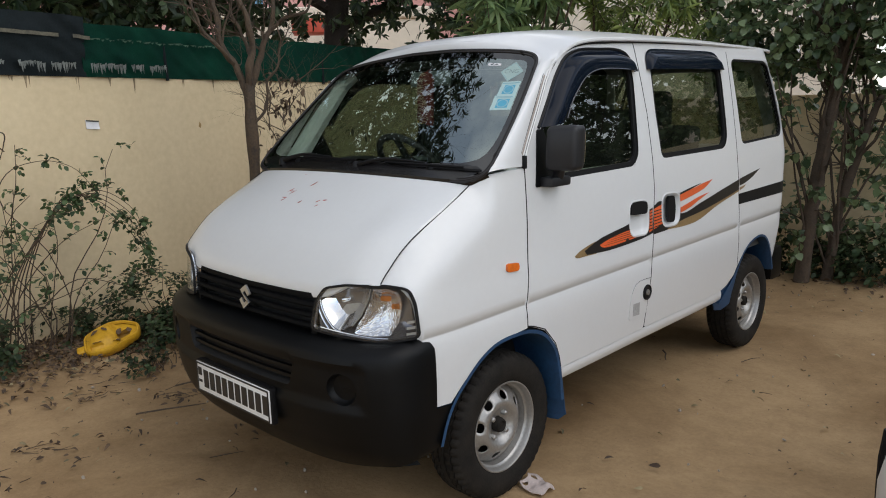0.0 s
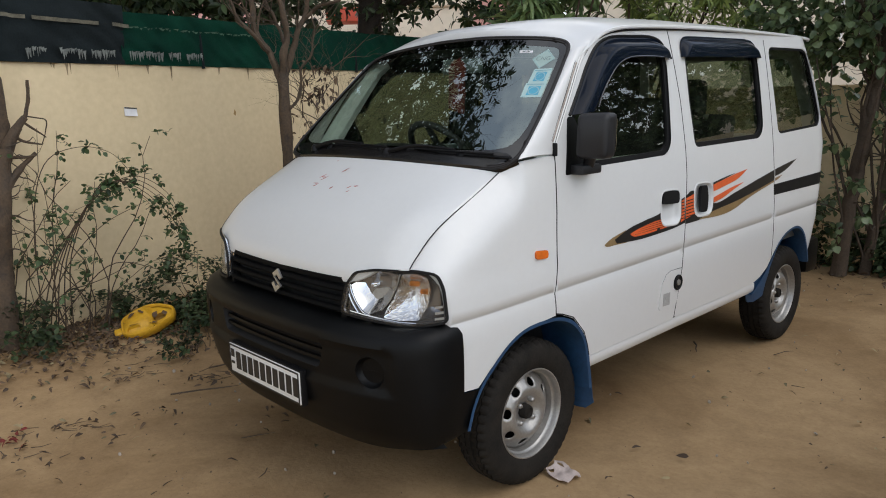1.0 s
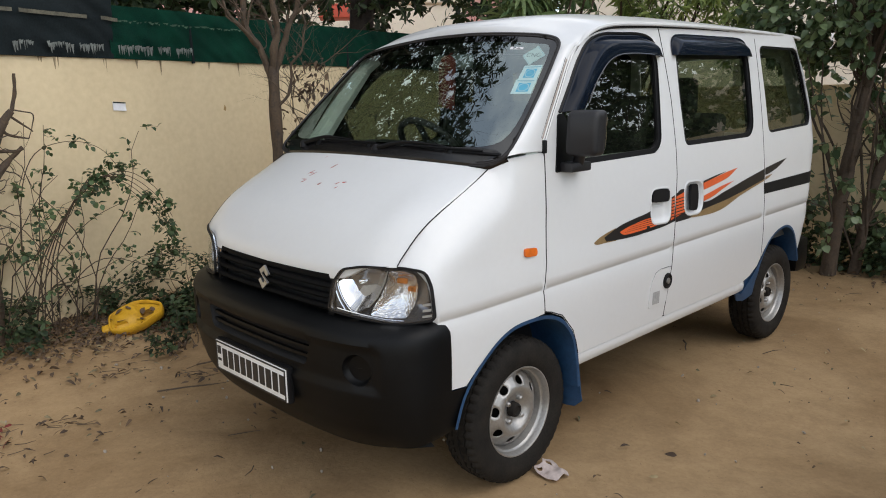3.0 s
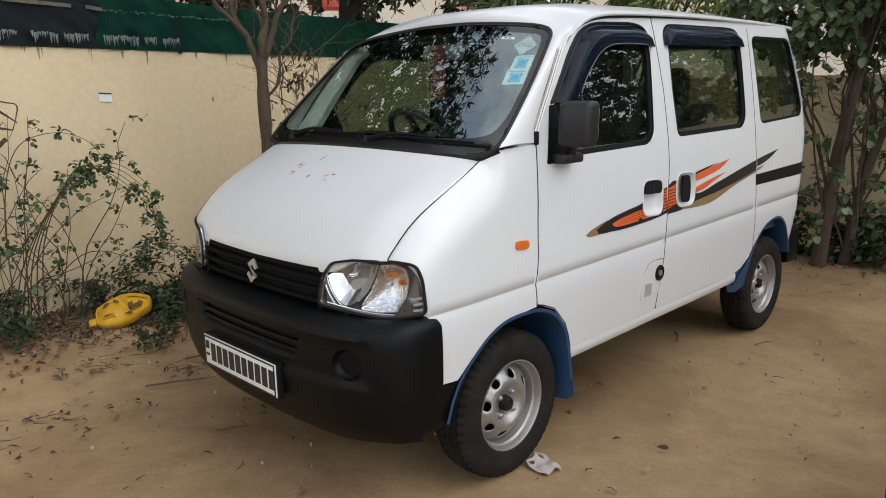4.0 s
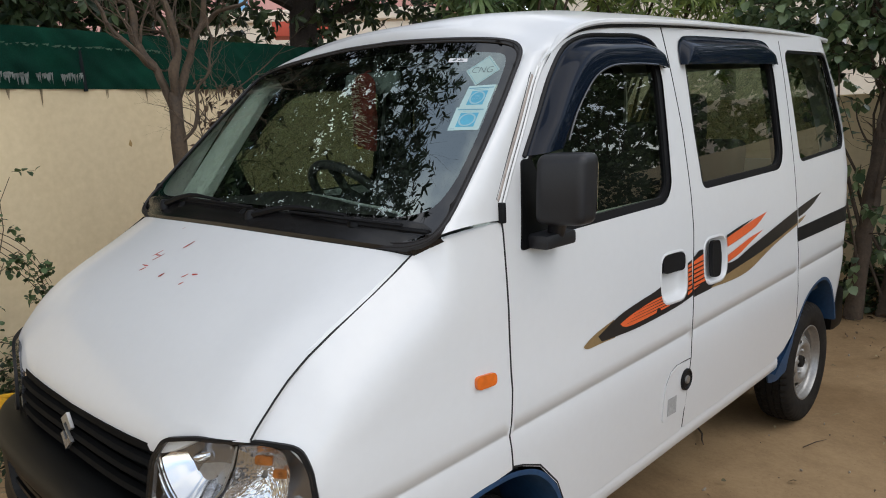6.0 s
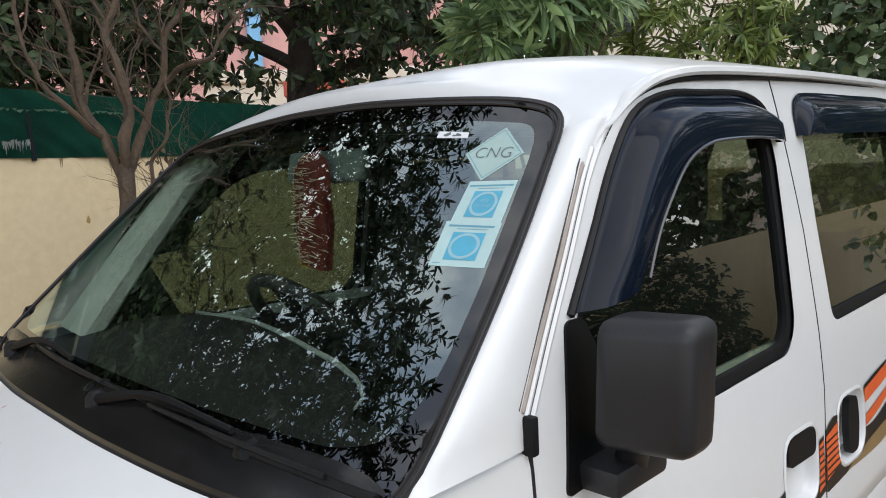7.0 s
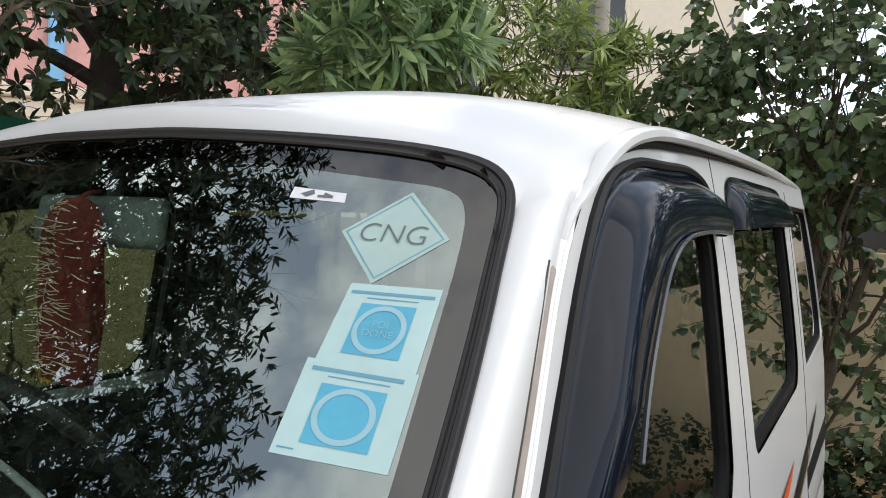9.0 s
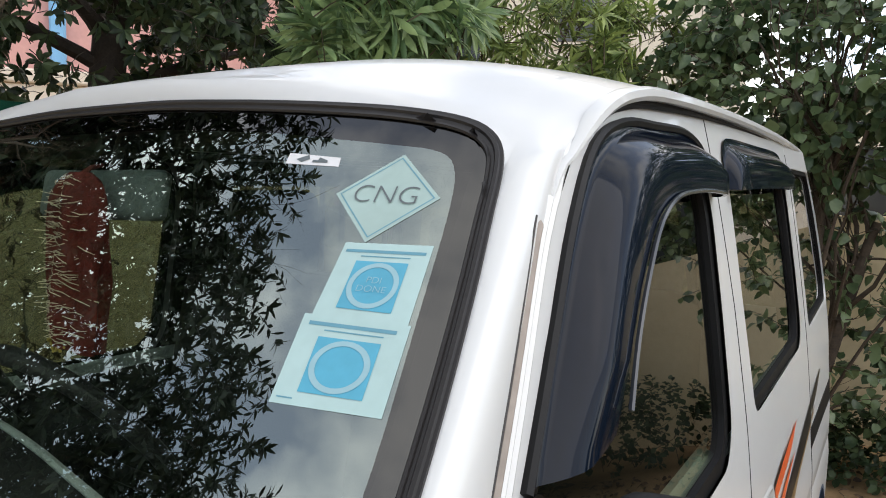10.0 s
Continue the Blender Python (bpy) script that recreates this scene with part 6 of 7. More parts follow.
tube_into(bm, trunk, np.linspace(0.046, 0.040, len(trunk)), 10)
# crooked limbs from the fork: sideways, depth and height from the fork, then the two radii
for line, r0, r1 in (
        (((0, 0, -0.08), (-0.07, 0.02, 0.14), (-0.18, 0.05, 0.31), (-0.17, 0.06, 0.55), (-0.24, 0.05, 0.85), (-0.22, 0.0, 1.2)), 0.028, 0.011),
        (((0, 0, -0.08), (0.02, -0.03, 0.18), (0.05, -0.05, 0.36), (-0.02, -0.04, 0.60), (0.05, 0.0, 0.90), (0.02, 0.05, 1.25)), 0.030, 0.011),
        (((0.01, 0, -0.04), (0.09, 0.05, 0.20), (0.17, 0.08, 0.38), (0.20, 0.06, 0.58), (0.32, 0.08, 0.80), (0.36, 0.1, 1.1)), 0.024, 0.009),
        (((0.17, 0.08, 0.38), (0.27, 0.02, 0.46), (0.42, -0.02, 0.50), (0.50, 0.0, 0.64), (0.62, 0.05, 0.80)), 0.015, 0.006),
        (((-0.07, 0.02, 0.14), (-0.16, -0.10, 0.22), (-0.30, -0.16, 0.44), (-0.34, -0.2, 0.75), (-0.44, -0.2, 1.0)), 0.016, 0.006),
        (((0.02, -0.03, 0.18), (0.0, 0.10, 0.32), (-0.07, 0.20, 0.52), (-0.06, 0.26, 0.85)), 0.018, 0.007),
        (((-0.01, 0, -0.30), (0.08, -0.04, -0.18), (0.14, -0.06, 0.02), (0.22, -0.10, 0.16), (0.24, -0.1, 0.42)), 0.012, 0.005)):
    path = spline([Vector((-2.25, 0.825, 1.68)) + Vector((0.53, 0.85, 0)) * u + Vector((-0.85, 0.53, 0)) * w + Vector((0, 0, h)) for u, w, h in line], 5)
    path = [p + Vector((noise.noise(p * 7), noise.noise(p * 7 + Vector((3, 0, 0))), 0)) * 0.03 for p in path]
    tube_into(bm, path, np.linspace(r0, r1, len(path)), 8)
    for k in range(9):
        i = r.randint(len(path) // 4, len(path) - 1)
        d = (path[i] - path[i - 1]).normalized() * 0.5 + Vector((r.gauss(0, 0.6), r.gauss(0, 0.6), r.gauss(0.25, 0.4)))
        branch_out(r, bm, path[i], d, r.uniform(0.14, 0.42), r1 * r.uniform(0.5, 0.95), 2, 3, 0.75, 0.2, 0.04, 0.74, sides=5)
for v in bm.verts:
    v.co += Vector((noise.noise(v.co * 11), noise.noise(v.co * 11 + Vector((5, 0, 0))), 0)) * 0.014
part("trunk", bm, M_BARK, bare)
bm = bmesh.new()
for k in range(34):
    z = r.uniform(0.3, 1.7)
    branch_out(r, bm, (-2.26 + r.gauss(0, 0.10), 0.96 + abs(r.gauss(0, 0.25)), z), (r.gauss(0, 0.5), r.uniform(-0.2, 0.8), r.uniform(0.2, 1)), r.uniform(0.2, 0.42), 0.005, 2, 3, 0.7, 0.15, 0.02, 0.7, sides=4)
dry = Leaves(12)
for k in range(120):
    dry.spray((-2.28 + r.gauss(0, 0.12), 1.0 + abs(r.gauss(0, 0.28)), r.uniform(0.5, 1.75)), rand_dir(r, 0.0), 0.08, 3, 0.06, 0.024, 0.5, 0.0015)
tagged(dry.make(M_LEAFDRY, bare, M_BARK, 0.3, 0.5, "dry_leaves"), kind="stuff")
tagged(part("twig_tangle", bm, M_BARK, bare, "dry tangled side shoots"), kind="stuff")

# sawn-off tree by the side wall
stump = thing("cut_tree", "grey-brown tree trunk with sawn-off broken branches by the wall", "tree", (-2.74, -1.0, 0))
bm = bmesh.new()
def upright(points, r0, r1, sides=9, x=-2.72, n=4):
    """A limb through (y, z) points, with a slight bend in x."""
    path = spline([(x + 0.02 * math.sin(9 * z), y, z) for y, z in points], n)
    tube_into(bm, path, np.linspace(r0, r1, len(path)), sides)


upright([(-1.00, -0.05), (-0.985, 0.25), (-0.968, 0.53), (-0.945, 0.77), (-0.915, 0.98), (-0.885, 1.15), (-0.862, 1.24)], 0.066, 0.046, 14)
upright([(-0.872, 1.17), (-0.83, 1.28), (-0.785, 1.36), (-0.735, 1.43)], 0.040, 0.020, 10)
upright([(-0.738, 1.42), (-0.712, 1.52), (-0.70, 1.59), (-0.690, 1.655)], 0.013, 0.008, 7)
upright([(-0.865, 1.20), (-0.85, 1.38), (-0.858, 1.60), (-0.88, 1.82), (-0.90, 2.1)], 0.046, 0.034, 10, -2.78)
upright([(-0.900, 0.985), (-0.850, 1.06), (-0.785, 1.13), (-0.748, 1.165), (-0.701, 1.209)], 0.026, 0.013, 8, -2.70)
upright([(-0.855, 1.19), (-0.764, 1.188), (-0.720, 1.192), (-0.694, 1.196)], 0.011, 0.007, 6, -2.69)
upright([(-0.800, 1.310), (-0.706, 1.272), (-0.643, 1.259)], 0.010, 0.005, 6)
upright([(-0.750, 1.405), (-0.666, 1.341), (-0.618, 1.303)], 0.008, 0.004, 6)
upright([(-0.725, 1.436), (-0.66, 1.425), (-0.609, 1.409), (-0.622, 1.34), (-0.642, 1.262)], 0.005, 0.003, 5)
r = random.Random(4)
for k in range(14):
    z = r.uniform(0.6, 1.30)
    branch_out(r, bm, (-2.69, -0.87 - 0.10 * (1.2 - z), z), (r.gauss(0, 0.4), 1, r.uniform(-0.5, 0.4)), r.uniform(0.06, 0.20), r.uniform(0.003, 0.006), 1, 2, 0.9, 0.3, 0, 0.6, sides=5)
for v in bm.verts:
    v.co += Vector((noise.noise(v.co * 16), noise.noise(v.co * 16 + Vector((5, 0, 0))), 0.5 * noise.noise(v.co * 9 + Vector((0, 7, 0))))) * 0.013
part("trunk", bm, M_BARK, stump)

# straggling climber with small leaves in front of the side wall
vine = thing("climbing_shrub", "straggling green shrub with thin arching stems against the wall", "shrub", (-2.85, -0.6, 0))
bm = bmesh.new()
lv = Leaves(21)
r = lv.r
stems = []
for k in range(22):
    y0 = r.uniform(-1.0, -0.35)
    stems.append(((-2.75 + r.uniform(-0.15, 0.12), y0, 0), (r.gauss(0, 0.15), r.uniform(-0.25, 0.6), 1.0), r.uniform(0.8, 1.55)))
for p, d, ln in stems:
    path, rad, dd = limb(r, p, d, ln, r.uniform(0.003, 0.0055), 0.20, 9, -0.05, 0.35)
    part("stem", tube(path, rad, 5), M_BARK, vine)
    for i in range(3, 10):
        for q in range(2):
            dirn = rand_dir(r, 0.0)
            s = path[i] + dd * r.uniform(-0.05, 0.05)
            if r.random() < 0.30:
                lv.spray(s, (dirn + dd * 0.4), r.uniform(0.06, 0.16), r.randint(3, 7), 0.042, 0.030, 0.2, 0.0015)
# denser leafy arch that hangs to one side
for k in range(5):
    path = spline([(-2.76, -0.80 + 0.05 * k, -0.02), (-2.74, -0.68 + 0.03 * k, 0.45 + 0.02 * k), (-2.70, -0.42 + 0.02 * k, 0.86 + 0.03 * k), (-2.66, -0.15, 1.02 - 0.02 * k), (-2.62, 0.06, 0.90 - 0.05 * k), (-2.60, 0.16, 0.68 - 0.05 * k)], 5)
    part("stem", tube(path, np.linspace(0.005, 0.002, len(path)), 4), M_BARK, vine)
    for i in range(9, len(path)):
        for q in range(r.choice((0, 1, 2))):
            lv.spray(path[i] + Vector((r.gauss(0, 0.03), r.gauss(0, 0.04), r.gauss(0, 0.05))), rand_dir(r, -0.1), r.uniform(0.04, 0.09), 5, 0.042, 0.032, 0.2, 0.0015)
for line in ([(-2.74, -0.78, 0.1), (-2.73, -0.76, 0.75), (-2.72, -0.66, 1.13), (-2.71, -0.45, 1.23), (-2.70, -0.25, 1.18), (-2.70, -0.12, 1.02)], [(-2.76, -0.70, 0.05), (-2.75, -0.64, 0.8), (-2.74, -0.58, 1.10), (-2.73, -0.56, 1.34)], [(-2.75, -0.80, 0.05), (-2.74, -0.60, 0.45), (-2.73, -0.35, 0.70), (-2.72, -0.05, 0.83)], [(-2.75, -0.74, 0.05), (-2.72, -0.35, 0.42), (-2.70, -0.05, 0.36), (-2.70, 0.08, 0.27)]):
    path = spline(line, 6)
    part("stem", tube(path, np.linspace(0.0045, 0.0018, len(path)), 4), M_BARK, vine)
    for i in range(len(path) // 2, len(path)):
        if r.random() < 0.5:
            lv.spray(path[i], rand_dir(r, 0.0), r.uniform(0.04, 0.08), 4, 0.040, 0.030, 0.2, 0.0015)
lv.make(M_LEAFVINE, vine, M_BARK, 0.15, 0.5)


def low_bush(name, label, centres, seed, n, leaf=0.045, material=None):
    b = thing(name, label, "bush", centres[0][0])
    lv = Leaves(seed)
    for c, rad in centres:
        for p, v in cloud_points(lv.r, c, rad, n, 4.0, -0.2):
            if p.z > 0.01:
                lv.spray(p, (v + Vector((0, 0, 0.5))), lv.r.uniform(0.05, 0.12), 6, leaf, leaf * 0.65, 0.2, 0.0015)
    bm = bmesh.new()
    for k in range(14):
        c, rad = lv.r.choice(centres)
        path, rd, _ = limb(lv.r, (c[0] + lv.r.gauss(0, rad[0] * 0.3), c[1] + lv.r.gauss(0, rad[1] * 0.4), -0.02), (lv.r.gauss(0, 0.5), lv.r.gauss(0, 0.5), 1), rad[2] * 1.5, 0.0035, 0.2, 6, 0, 0.4)
        tube_into(bm, path, rd, 4)
    tagged(part("stem_growth", bm, M_BARK, b), kind="stuff")
    lv.make(material or M_LEAF, b, M_BARK, 0.15, 0.5)


low_bush("low_bush", "low dark green bush at the foot of the wall", [((-2.72, 0.22, 0.12), (0.30, 0.42, 0.28)), ((-2.45, 0.62, 0.10), (0.40, 0.45, 0.22)), ((-2.25, 0.12, 0.02), (0.28, 0.25, 0.10))], 31, 170)
low_bush("weed", "small green weed sprouting from the sand", [((-1.78, -0.22, 0.05), (0.14, 0.16, 0.10))], 36, 26, 0.040)
low_bush("low_bush", "low dark green bush at the foot of the wall", [((-2.65, -1.05, 0.08), (0.35, 0.42, 0.20)), ((-2.85, -0.55, 0.06), (0.2, 0.4, 0.14))], 32, 110)

# dark spreading tree beyond the side wall
dark = thing("dark_tree", "dark tree with a thick trunk and whorled leaves beyond the wall", "tree", (-4.05, 3.05, 0))
r = random.Random(40)
bm = bmesh.new()
tr = spline([(-4.1, 3.0, -0.1), (-4.07, 3.04, 1.2), (-4.06, 3.06, 2.2), (-4.0, 3.1, 3.0)], 5)
tube_into(bm, tr, np.linspace(0.15, 0.12, len(tr)), 10)
for d, z in (((0.5, 0.9, 0.35), 2.35), ((0.2, 1.0, 0.9), 2.8), ((-0.3, -1.0, 0.5), 2.5), ((0.3, -0.9, 0.7), 2.7), ((0.5, -0.2, 1.0), 2.9), ((-0.8, 0.3, 0.8), 2.7), ((0.7, 0.4, 0.7), 3.0)):
    branch_out(r, bm, (-4.04, 3.07, z), d, 1.3, 0.06, 3, 3, 0.55, 0.12, 0.02, 0.7, sides=7)
part("trunk", bm, M_BARKDARK, dark)
lv = Leaves(41)
for c, rad, n in (((-4.2, 2.6, 3.0), (1.1, 1.9, 1.0), 420), ((-4.1, 0.8, 2.75), (0.8, 1.6, 0.7), 660), ((-3.9, -0.8, 2.75), (0.8, 1.3, 0.7), 680), ((-4.9, -0.2, 2.9), (0.6, 1.6, 0.8), 700), ((-3.6, 4.2, 2.9), (1.0, 1.1, 0.9), 300), ((-2.9, 3.4, 3.2), (0.8, 1.0, 0.7), 160)):
    for p, v in cloud_points(lv.r, c, rad, n, 1.5, -0.12):
        d = (v * 0.6 + rand_dir(lv.r, 0.3)).normalized()
        lv.twig(p - d * 0.14, d, 0.14, 0.004)
        lv.whorl(p, d, lv.r.randint(6, 9), 0.125, 0.042, 0.95, 0.45)
lv.make(M_LEAF, dark, M_BARKDARK, 0.18, 0.6)


def oleander(name, label, base, crowns, seed, ln, wd, material, n_leaf, stem_n=9):
    b = thing(name, label, "shrub", base)
    r = random.Random(seed)
    bm = bmesh.new()
    lv = Leaves(seed + 1)
    pts = []
    for c, rad, n in crowns:
        pts += cloud_points(lv.r, c, rad, n, 2.0, -0.22)
    for k in range(stem_n):
        t = r.choice(pts)[0]
        s = Vector((base[0] + r.gauss(0, 0.12), base[1] + r.gauss(0, 0.15), -0.02))
        path = spline([s, s.lerp(t, 0.5) + Vector((r.gauss(0, 0.06), r.gauss(0, 0.06), 0.25)), t], 6)
        tube_into(bm, path, np.linspace(0.022, 0.006, len(path)), 6)
    for p, v in pts:
        d = (v * 0.7 + rand_dir(lv.r, 0.55)).normalized()
        lv.twig(p - d * 0.2, d, 0.2, 0.004)
        lv.whorl(p, d, n_leaf, ln, wd, 0.85, 0.45)
        lv.whorl(p - d * 0.06, d, n_leaf - 2, ln * 0.95, wd, 1.15, 0.85)
    tagged(part("stem_growth", bm, M_BARK, b), kind="stuff")
    lv.make(material, b, M_BARK, 0.16, 0.5)


oleander("flowering_shrub", "tall fresh green shrub with long narrow leaves beside the wall", (-1.6, 2.75, 0), [((-1.3, 2.7, 2.45), (0.50, 0.60, 0.60), 120)], 50, 0.20, 0.034, M_LEAFGREEN, 11)
oleander("flowering_shrub", "fine-leaved green shrub in the far corner of the yard", (-1.5, 3.9, 0), [((-0.95, 3.85, 2.62), (0.60, 0.55, 0.62), 150), ((-0.5, 4.2, 2.3), (0.4, 0.35, 0.6), 80)], 60, 0.13, 0.021, M_LEAFFINE, 9)


# broad-leaved trees along the rear wall
def broad_tree(label, base, path, rads, crowns, seed, leaf=0.085, shoots=14):
    b = thing("broad_leaved_tree", label, "tree", base)
    r = random.Random(seed)
    bm = bmesh.new()
    tr = spline(path, 5)
    tube_into(bm, tr, np.linspace(rads[0], rads[1], len(tr)), 10)
    top = tr[-1]
    for k in range(shoots):
        q = tr[r.randint(len(tr) * 2 // 3, len(tr) - 1)]
        branch_out(r, bm, q, (r.gauss(0, 0.5), r.gauss(0, 0.5), 1.0), r.uniform(0.5, 0.9), 0.016, 2, 2, 0.5, 0.1, 0.05, 0.75, sides=6)
    for k in range(18):
        q = tr[r.randint(3, len(tr) - 3)]
        branch_out(r, bm, q, (r.gauss(0, 0.8), r.gauss(-0.3, 0.6), r.uniform(0.0, 1.0)), r.uniform(0.12, 0.34), r.uniform(0.006, 0.012), 1, 2, 0.7, 0.16, 0.02, 0.7, sides=5)
    for k in range(7):
        q = tr[r.randint(0, 6)]
        path2, rd, _ = limb(r, q, (r.gauss(0.1, 0.16), r.gauss(0, 0.12), 1.0), r.uniform(1.1, 2.0), r.uniform(0.009, 0.017), 0.10, 9, 0.03, 0.5)
        tube_into(bm, path2, rd, 6)
    for v in bm.verts:
        v.co += Vector((noise.noise(v.co * 9), noise.noise(v.co * 9 + Vector((5, 0, 0))), 0)) * 0.018
    part("trunk", bm, M_BARKBROWN, b)
    lv = Leaves(seed + 1)
    for c, rad, n in crowns:
        for p, v in cloud_points(lv.r, c, rad, n, 1.7, -0.16):
            if p.z < 0.05:
                continue
            d = (v * 0.5 + rand_dir(lv.r, 0.1)).normalized()
            lv.spray(p, d, lv.r.uniform(0.15, 0.32), lv.r.randint(6, 9), leaf, leaf * 0.84, 0.55, 0.003)
    lv.make(M_LEAFBROAD, b, M_BARK, 0.2, 0.40)


broad_tree("pruned grey-trunked tree with broad dark leaves by the rear wall", (0.41, 4.28, 0), [(0.38, 4.27, -0.05), (0.43, 4.28, 0.6), (0.49, 4.30, 1.15), (0.54, 4.32, 1.6), (0.57, 4.32, 1.92)], (0.060, 0.042),
           [((0.6, 4.3, 2.2), (1.05, 0.6, 0.55), 430), ((0.0, 4.35, 2.3), (0.45, 0.4, 0.45), 115), ((0.42, 4.4, 2.9), (0.6, 0.4, 0.45), 95), ((1.75, 4.35, 2.9), (0.85, 0.7, 0.8), 300), ((1.0, 4.4, 1.45), (0.55, 0.25, 0.75), 55), ((0.60, 4.08, 1.15), (0.55, 0.10, 0.75), 16), ((0.15, 4.55, 1.85), (0.45, 0.3, 0.35), 60)], 70, 0.078)
broad_tree("slim leaning tree with broad dark leaves by the rear wall", (0.55, 4.42, 0), [(0.53, 4.42, -0.05), (0.58, 4.43, 0.5), (0.68, 4.46, 1.0), (0.82, 4.50, 1.5)], (0.040, 0.026),
           [((1.1, 4.72, 1.0), (0.45, 0.22, 0.75), 45), ((1.0, 4.70, 0.5), (0.5, 0.2, 0.45), 45), ((2.0, 5.9, 2.0), (1.0, 0.35, 0.55), 150), ((0.2, 4.65, 0.35), (0.5, 0.2, 0.35), 60)], 74, 0.076, 6)
broad_tree("leafy tree with broad dark leaves beyond the rear wall", (4.3, 6.6, 0), [(4.3, 6.6, -0.05), (4.3, 6.6, 0.8), (4.35, 6.6, 1.9)], (0.08, 0.06),
           [((2.7, 6.3, 2.5), (1.1, 0.45, 1.1), 240), ((4.5, 6.8, 2.3), (1.7, 0.6, 2.2), 1500), ((6.5, 7.2, 2.9), (1.5, 0.6, 1.6), 460), ((8.4, 7.5, 2.8), (1.4, 0.6, 1.5), 320)], 78, 0.095, 8)
low_bush("low_bush", "low dark bush and weeds at the foot of the rear wall", [((0.9, 4.65, 0.08), (0.9, 0.28, 0.22)), ((2.5, 5.12, 0.22), (1.1, 0.26, 0.44))], 33, 380, 0.06)
# out of direct view, added to darken what the front side window reflects
low_bush("bush", "dense dark bush added out of view for the side window to reflect", [((3.15, 4.55, 0.75), (0.72, 0.35, 0.85)), ((4.3, 4.7, 0.8), (0.8, 0.35, 0.9))], 35, 900, 0.07)

TALL_CROWNS = [((-4.5, 2.3, 5.2), (1.68, 1.54, 1.68), 441),
               ((-4.3, 0.62, 4.95), (1.68, 1.54, 1.75), 546),
               ((-4.08, -1.2, 5.09), (1.68, 1.68, 1.68), 546),
               ((-4.01, -3.02, 4.95), (1.68, 1.68, 1.54), 483),
               ((-4.08, -5.12, 4.95), (1.68, 1.68, 1.54), 399),
               ((-6.6, 2.3, 5.23), (1.4, 1.96, 1.68), 378),
               ((-6.46, -0.08, 4.53), (1.4, 1.96, 1.68), 441),
               ((-6.46, -2.74, 4.39), (1.4, 1.96, 1.54), 441),
               ((-6.46, -5.4, 4.39), (1.4, 1.96, 1.54), 357),
               # unseen crown, added to throw shade on the ground by the wall
               ((-2.6, -6.4, 5.0), (1.9, 1.5, 1.3), 360)]
# tall fine-leaved tree whose crown hangs over the wall and the yard
tall = thing("tall_tree", "tall tree with narrow leaves whose crown overhangs the wall", "tree", (-5.4, 0.3, 0))
r = random.Random(90)
bm = bmesh.new()
tr = spline([(-5.4, 0.3, -0.1), (-5.35, 0.35, 1.5), (-5.2, 0.4, 3.4), (-5.0, 0.4, 5.0)], 5)
tube_into(bm, tr, np.linspace(0.10, 0.06, len(tr)), 9)
for d, z in (((1, 0.2, 0.5), 3.2), ((0.8, 0.9, 0.6), 3.4), ((0.6, -0.8, 0.7), 3.6), ((-0.5, 0.8, 0.7), 3.3), ((1, 0.4, 0.9), 4.0), ((0.2, -0.2, 1), 4.1)):
    branch_out(r, bm, (-5.15, 0.4, z + 0.6), d, 1.3, 0.05, 3, 3, 0.55, 0.12, 0.02, 0.7, sides=6)
part("trunk", bm, M_BARKDARK, tall)
lv = Leaves(91)
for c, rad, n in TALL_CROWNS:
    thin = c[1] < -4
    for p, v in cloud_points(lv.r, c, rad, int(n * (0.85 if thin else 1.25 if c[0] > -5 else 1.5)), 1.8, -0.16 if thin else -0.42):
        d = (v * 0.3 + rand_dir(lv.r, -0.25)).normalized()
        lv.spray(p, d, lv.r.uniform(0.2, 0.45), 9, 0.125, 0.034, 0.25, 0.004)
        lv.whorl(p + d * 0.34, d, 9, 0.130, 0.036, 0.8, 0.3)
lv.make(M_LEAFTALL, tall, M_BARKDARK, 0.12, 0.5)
# unseen copies of the dark tree, added to block low skylight round the yard
for x, y, turn in ((12.5, 2.0, 180), (2.8, -10.5, 90)):
    copy_thing(dark, pose(x, y, 0, 0, 0, turn))


# ---- buildings beyond the wall ----
def building(name, label, centre, yaw, w, d, h, wall_mat, windows=(), band=None):
    b = thing(name, label, "building", centre)
    m = pose(*centre, 0, 0, yaw)

    def put(nm, bm, mt, par=b, lab="", smooth=False):
        bm.transform(m)
        return part(nm, bm, mt, par, lab, smooth=smooth)
    put("wall", box(-w / 2, -d / 2, 0, w / 2, d / 2, h, 0.03, 1), wall_mat)
    put("parapet", box(-w / 2 - 0.1, -d / 2 - 0.1, h, w / 2 + 0.1, d / 2 + 0.1, h + 0.25, 0.03, 1), wall_mat)
    for x, z, ww, hh in windows:
        f = put("window", box(x - ww / 2 - 0.08, -d / 2 - 0.06, z - 0.08, x + ww / 2 + 0.08, -d / 2 + 0.02, z + hh + 0.08, 0.01, 1), M_CREAMWALL)
        put("pane", box(x - ww / 2, -d / 2 - 0.075, z, x + ww / 2, -d / 2 - 0.03, z + hh), M_PINDOW, f)
    if band:
        put("band", box(-w / 2 - 0.12, -d / 2 - 0.14, band[0], w / 2 + 0.12, d / 2 + 0.1, band[1], 0.02, 1), band[2])
    return b, put


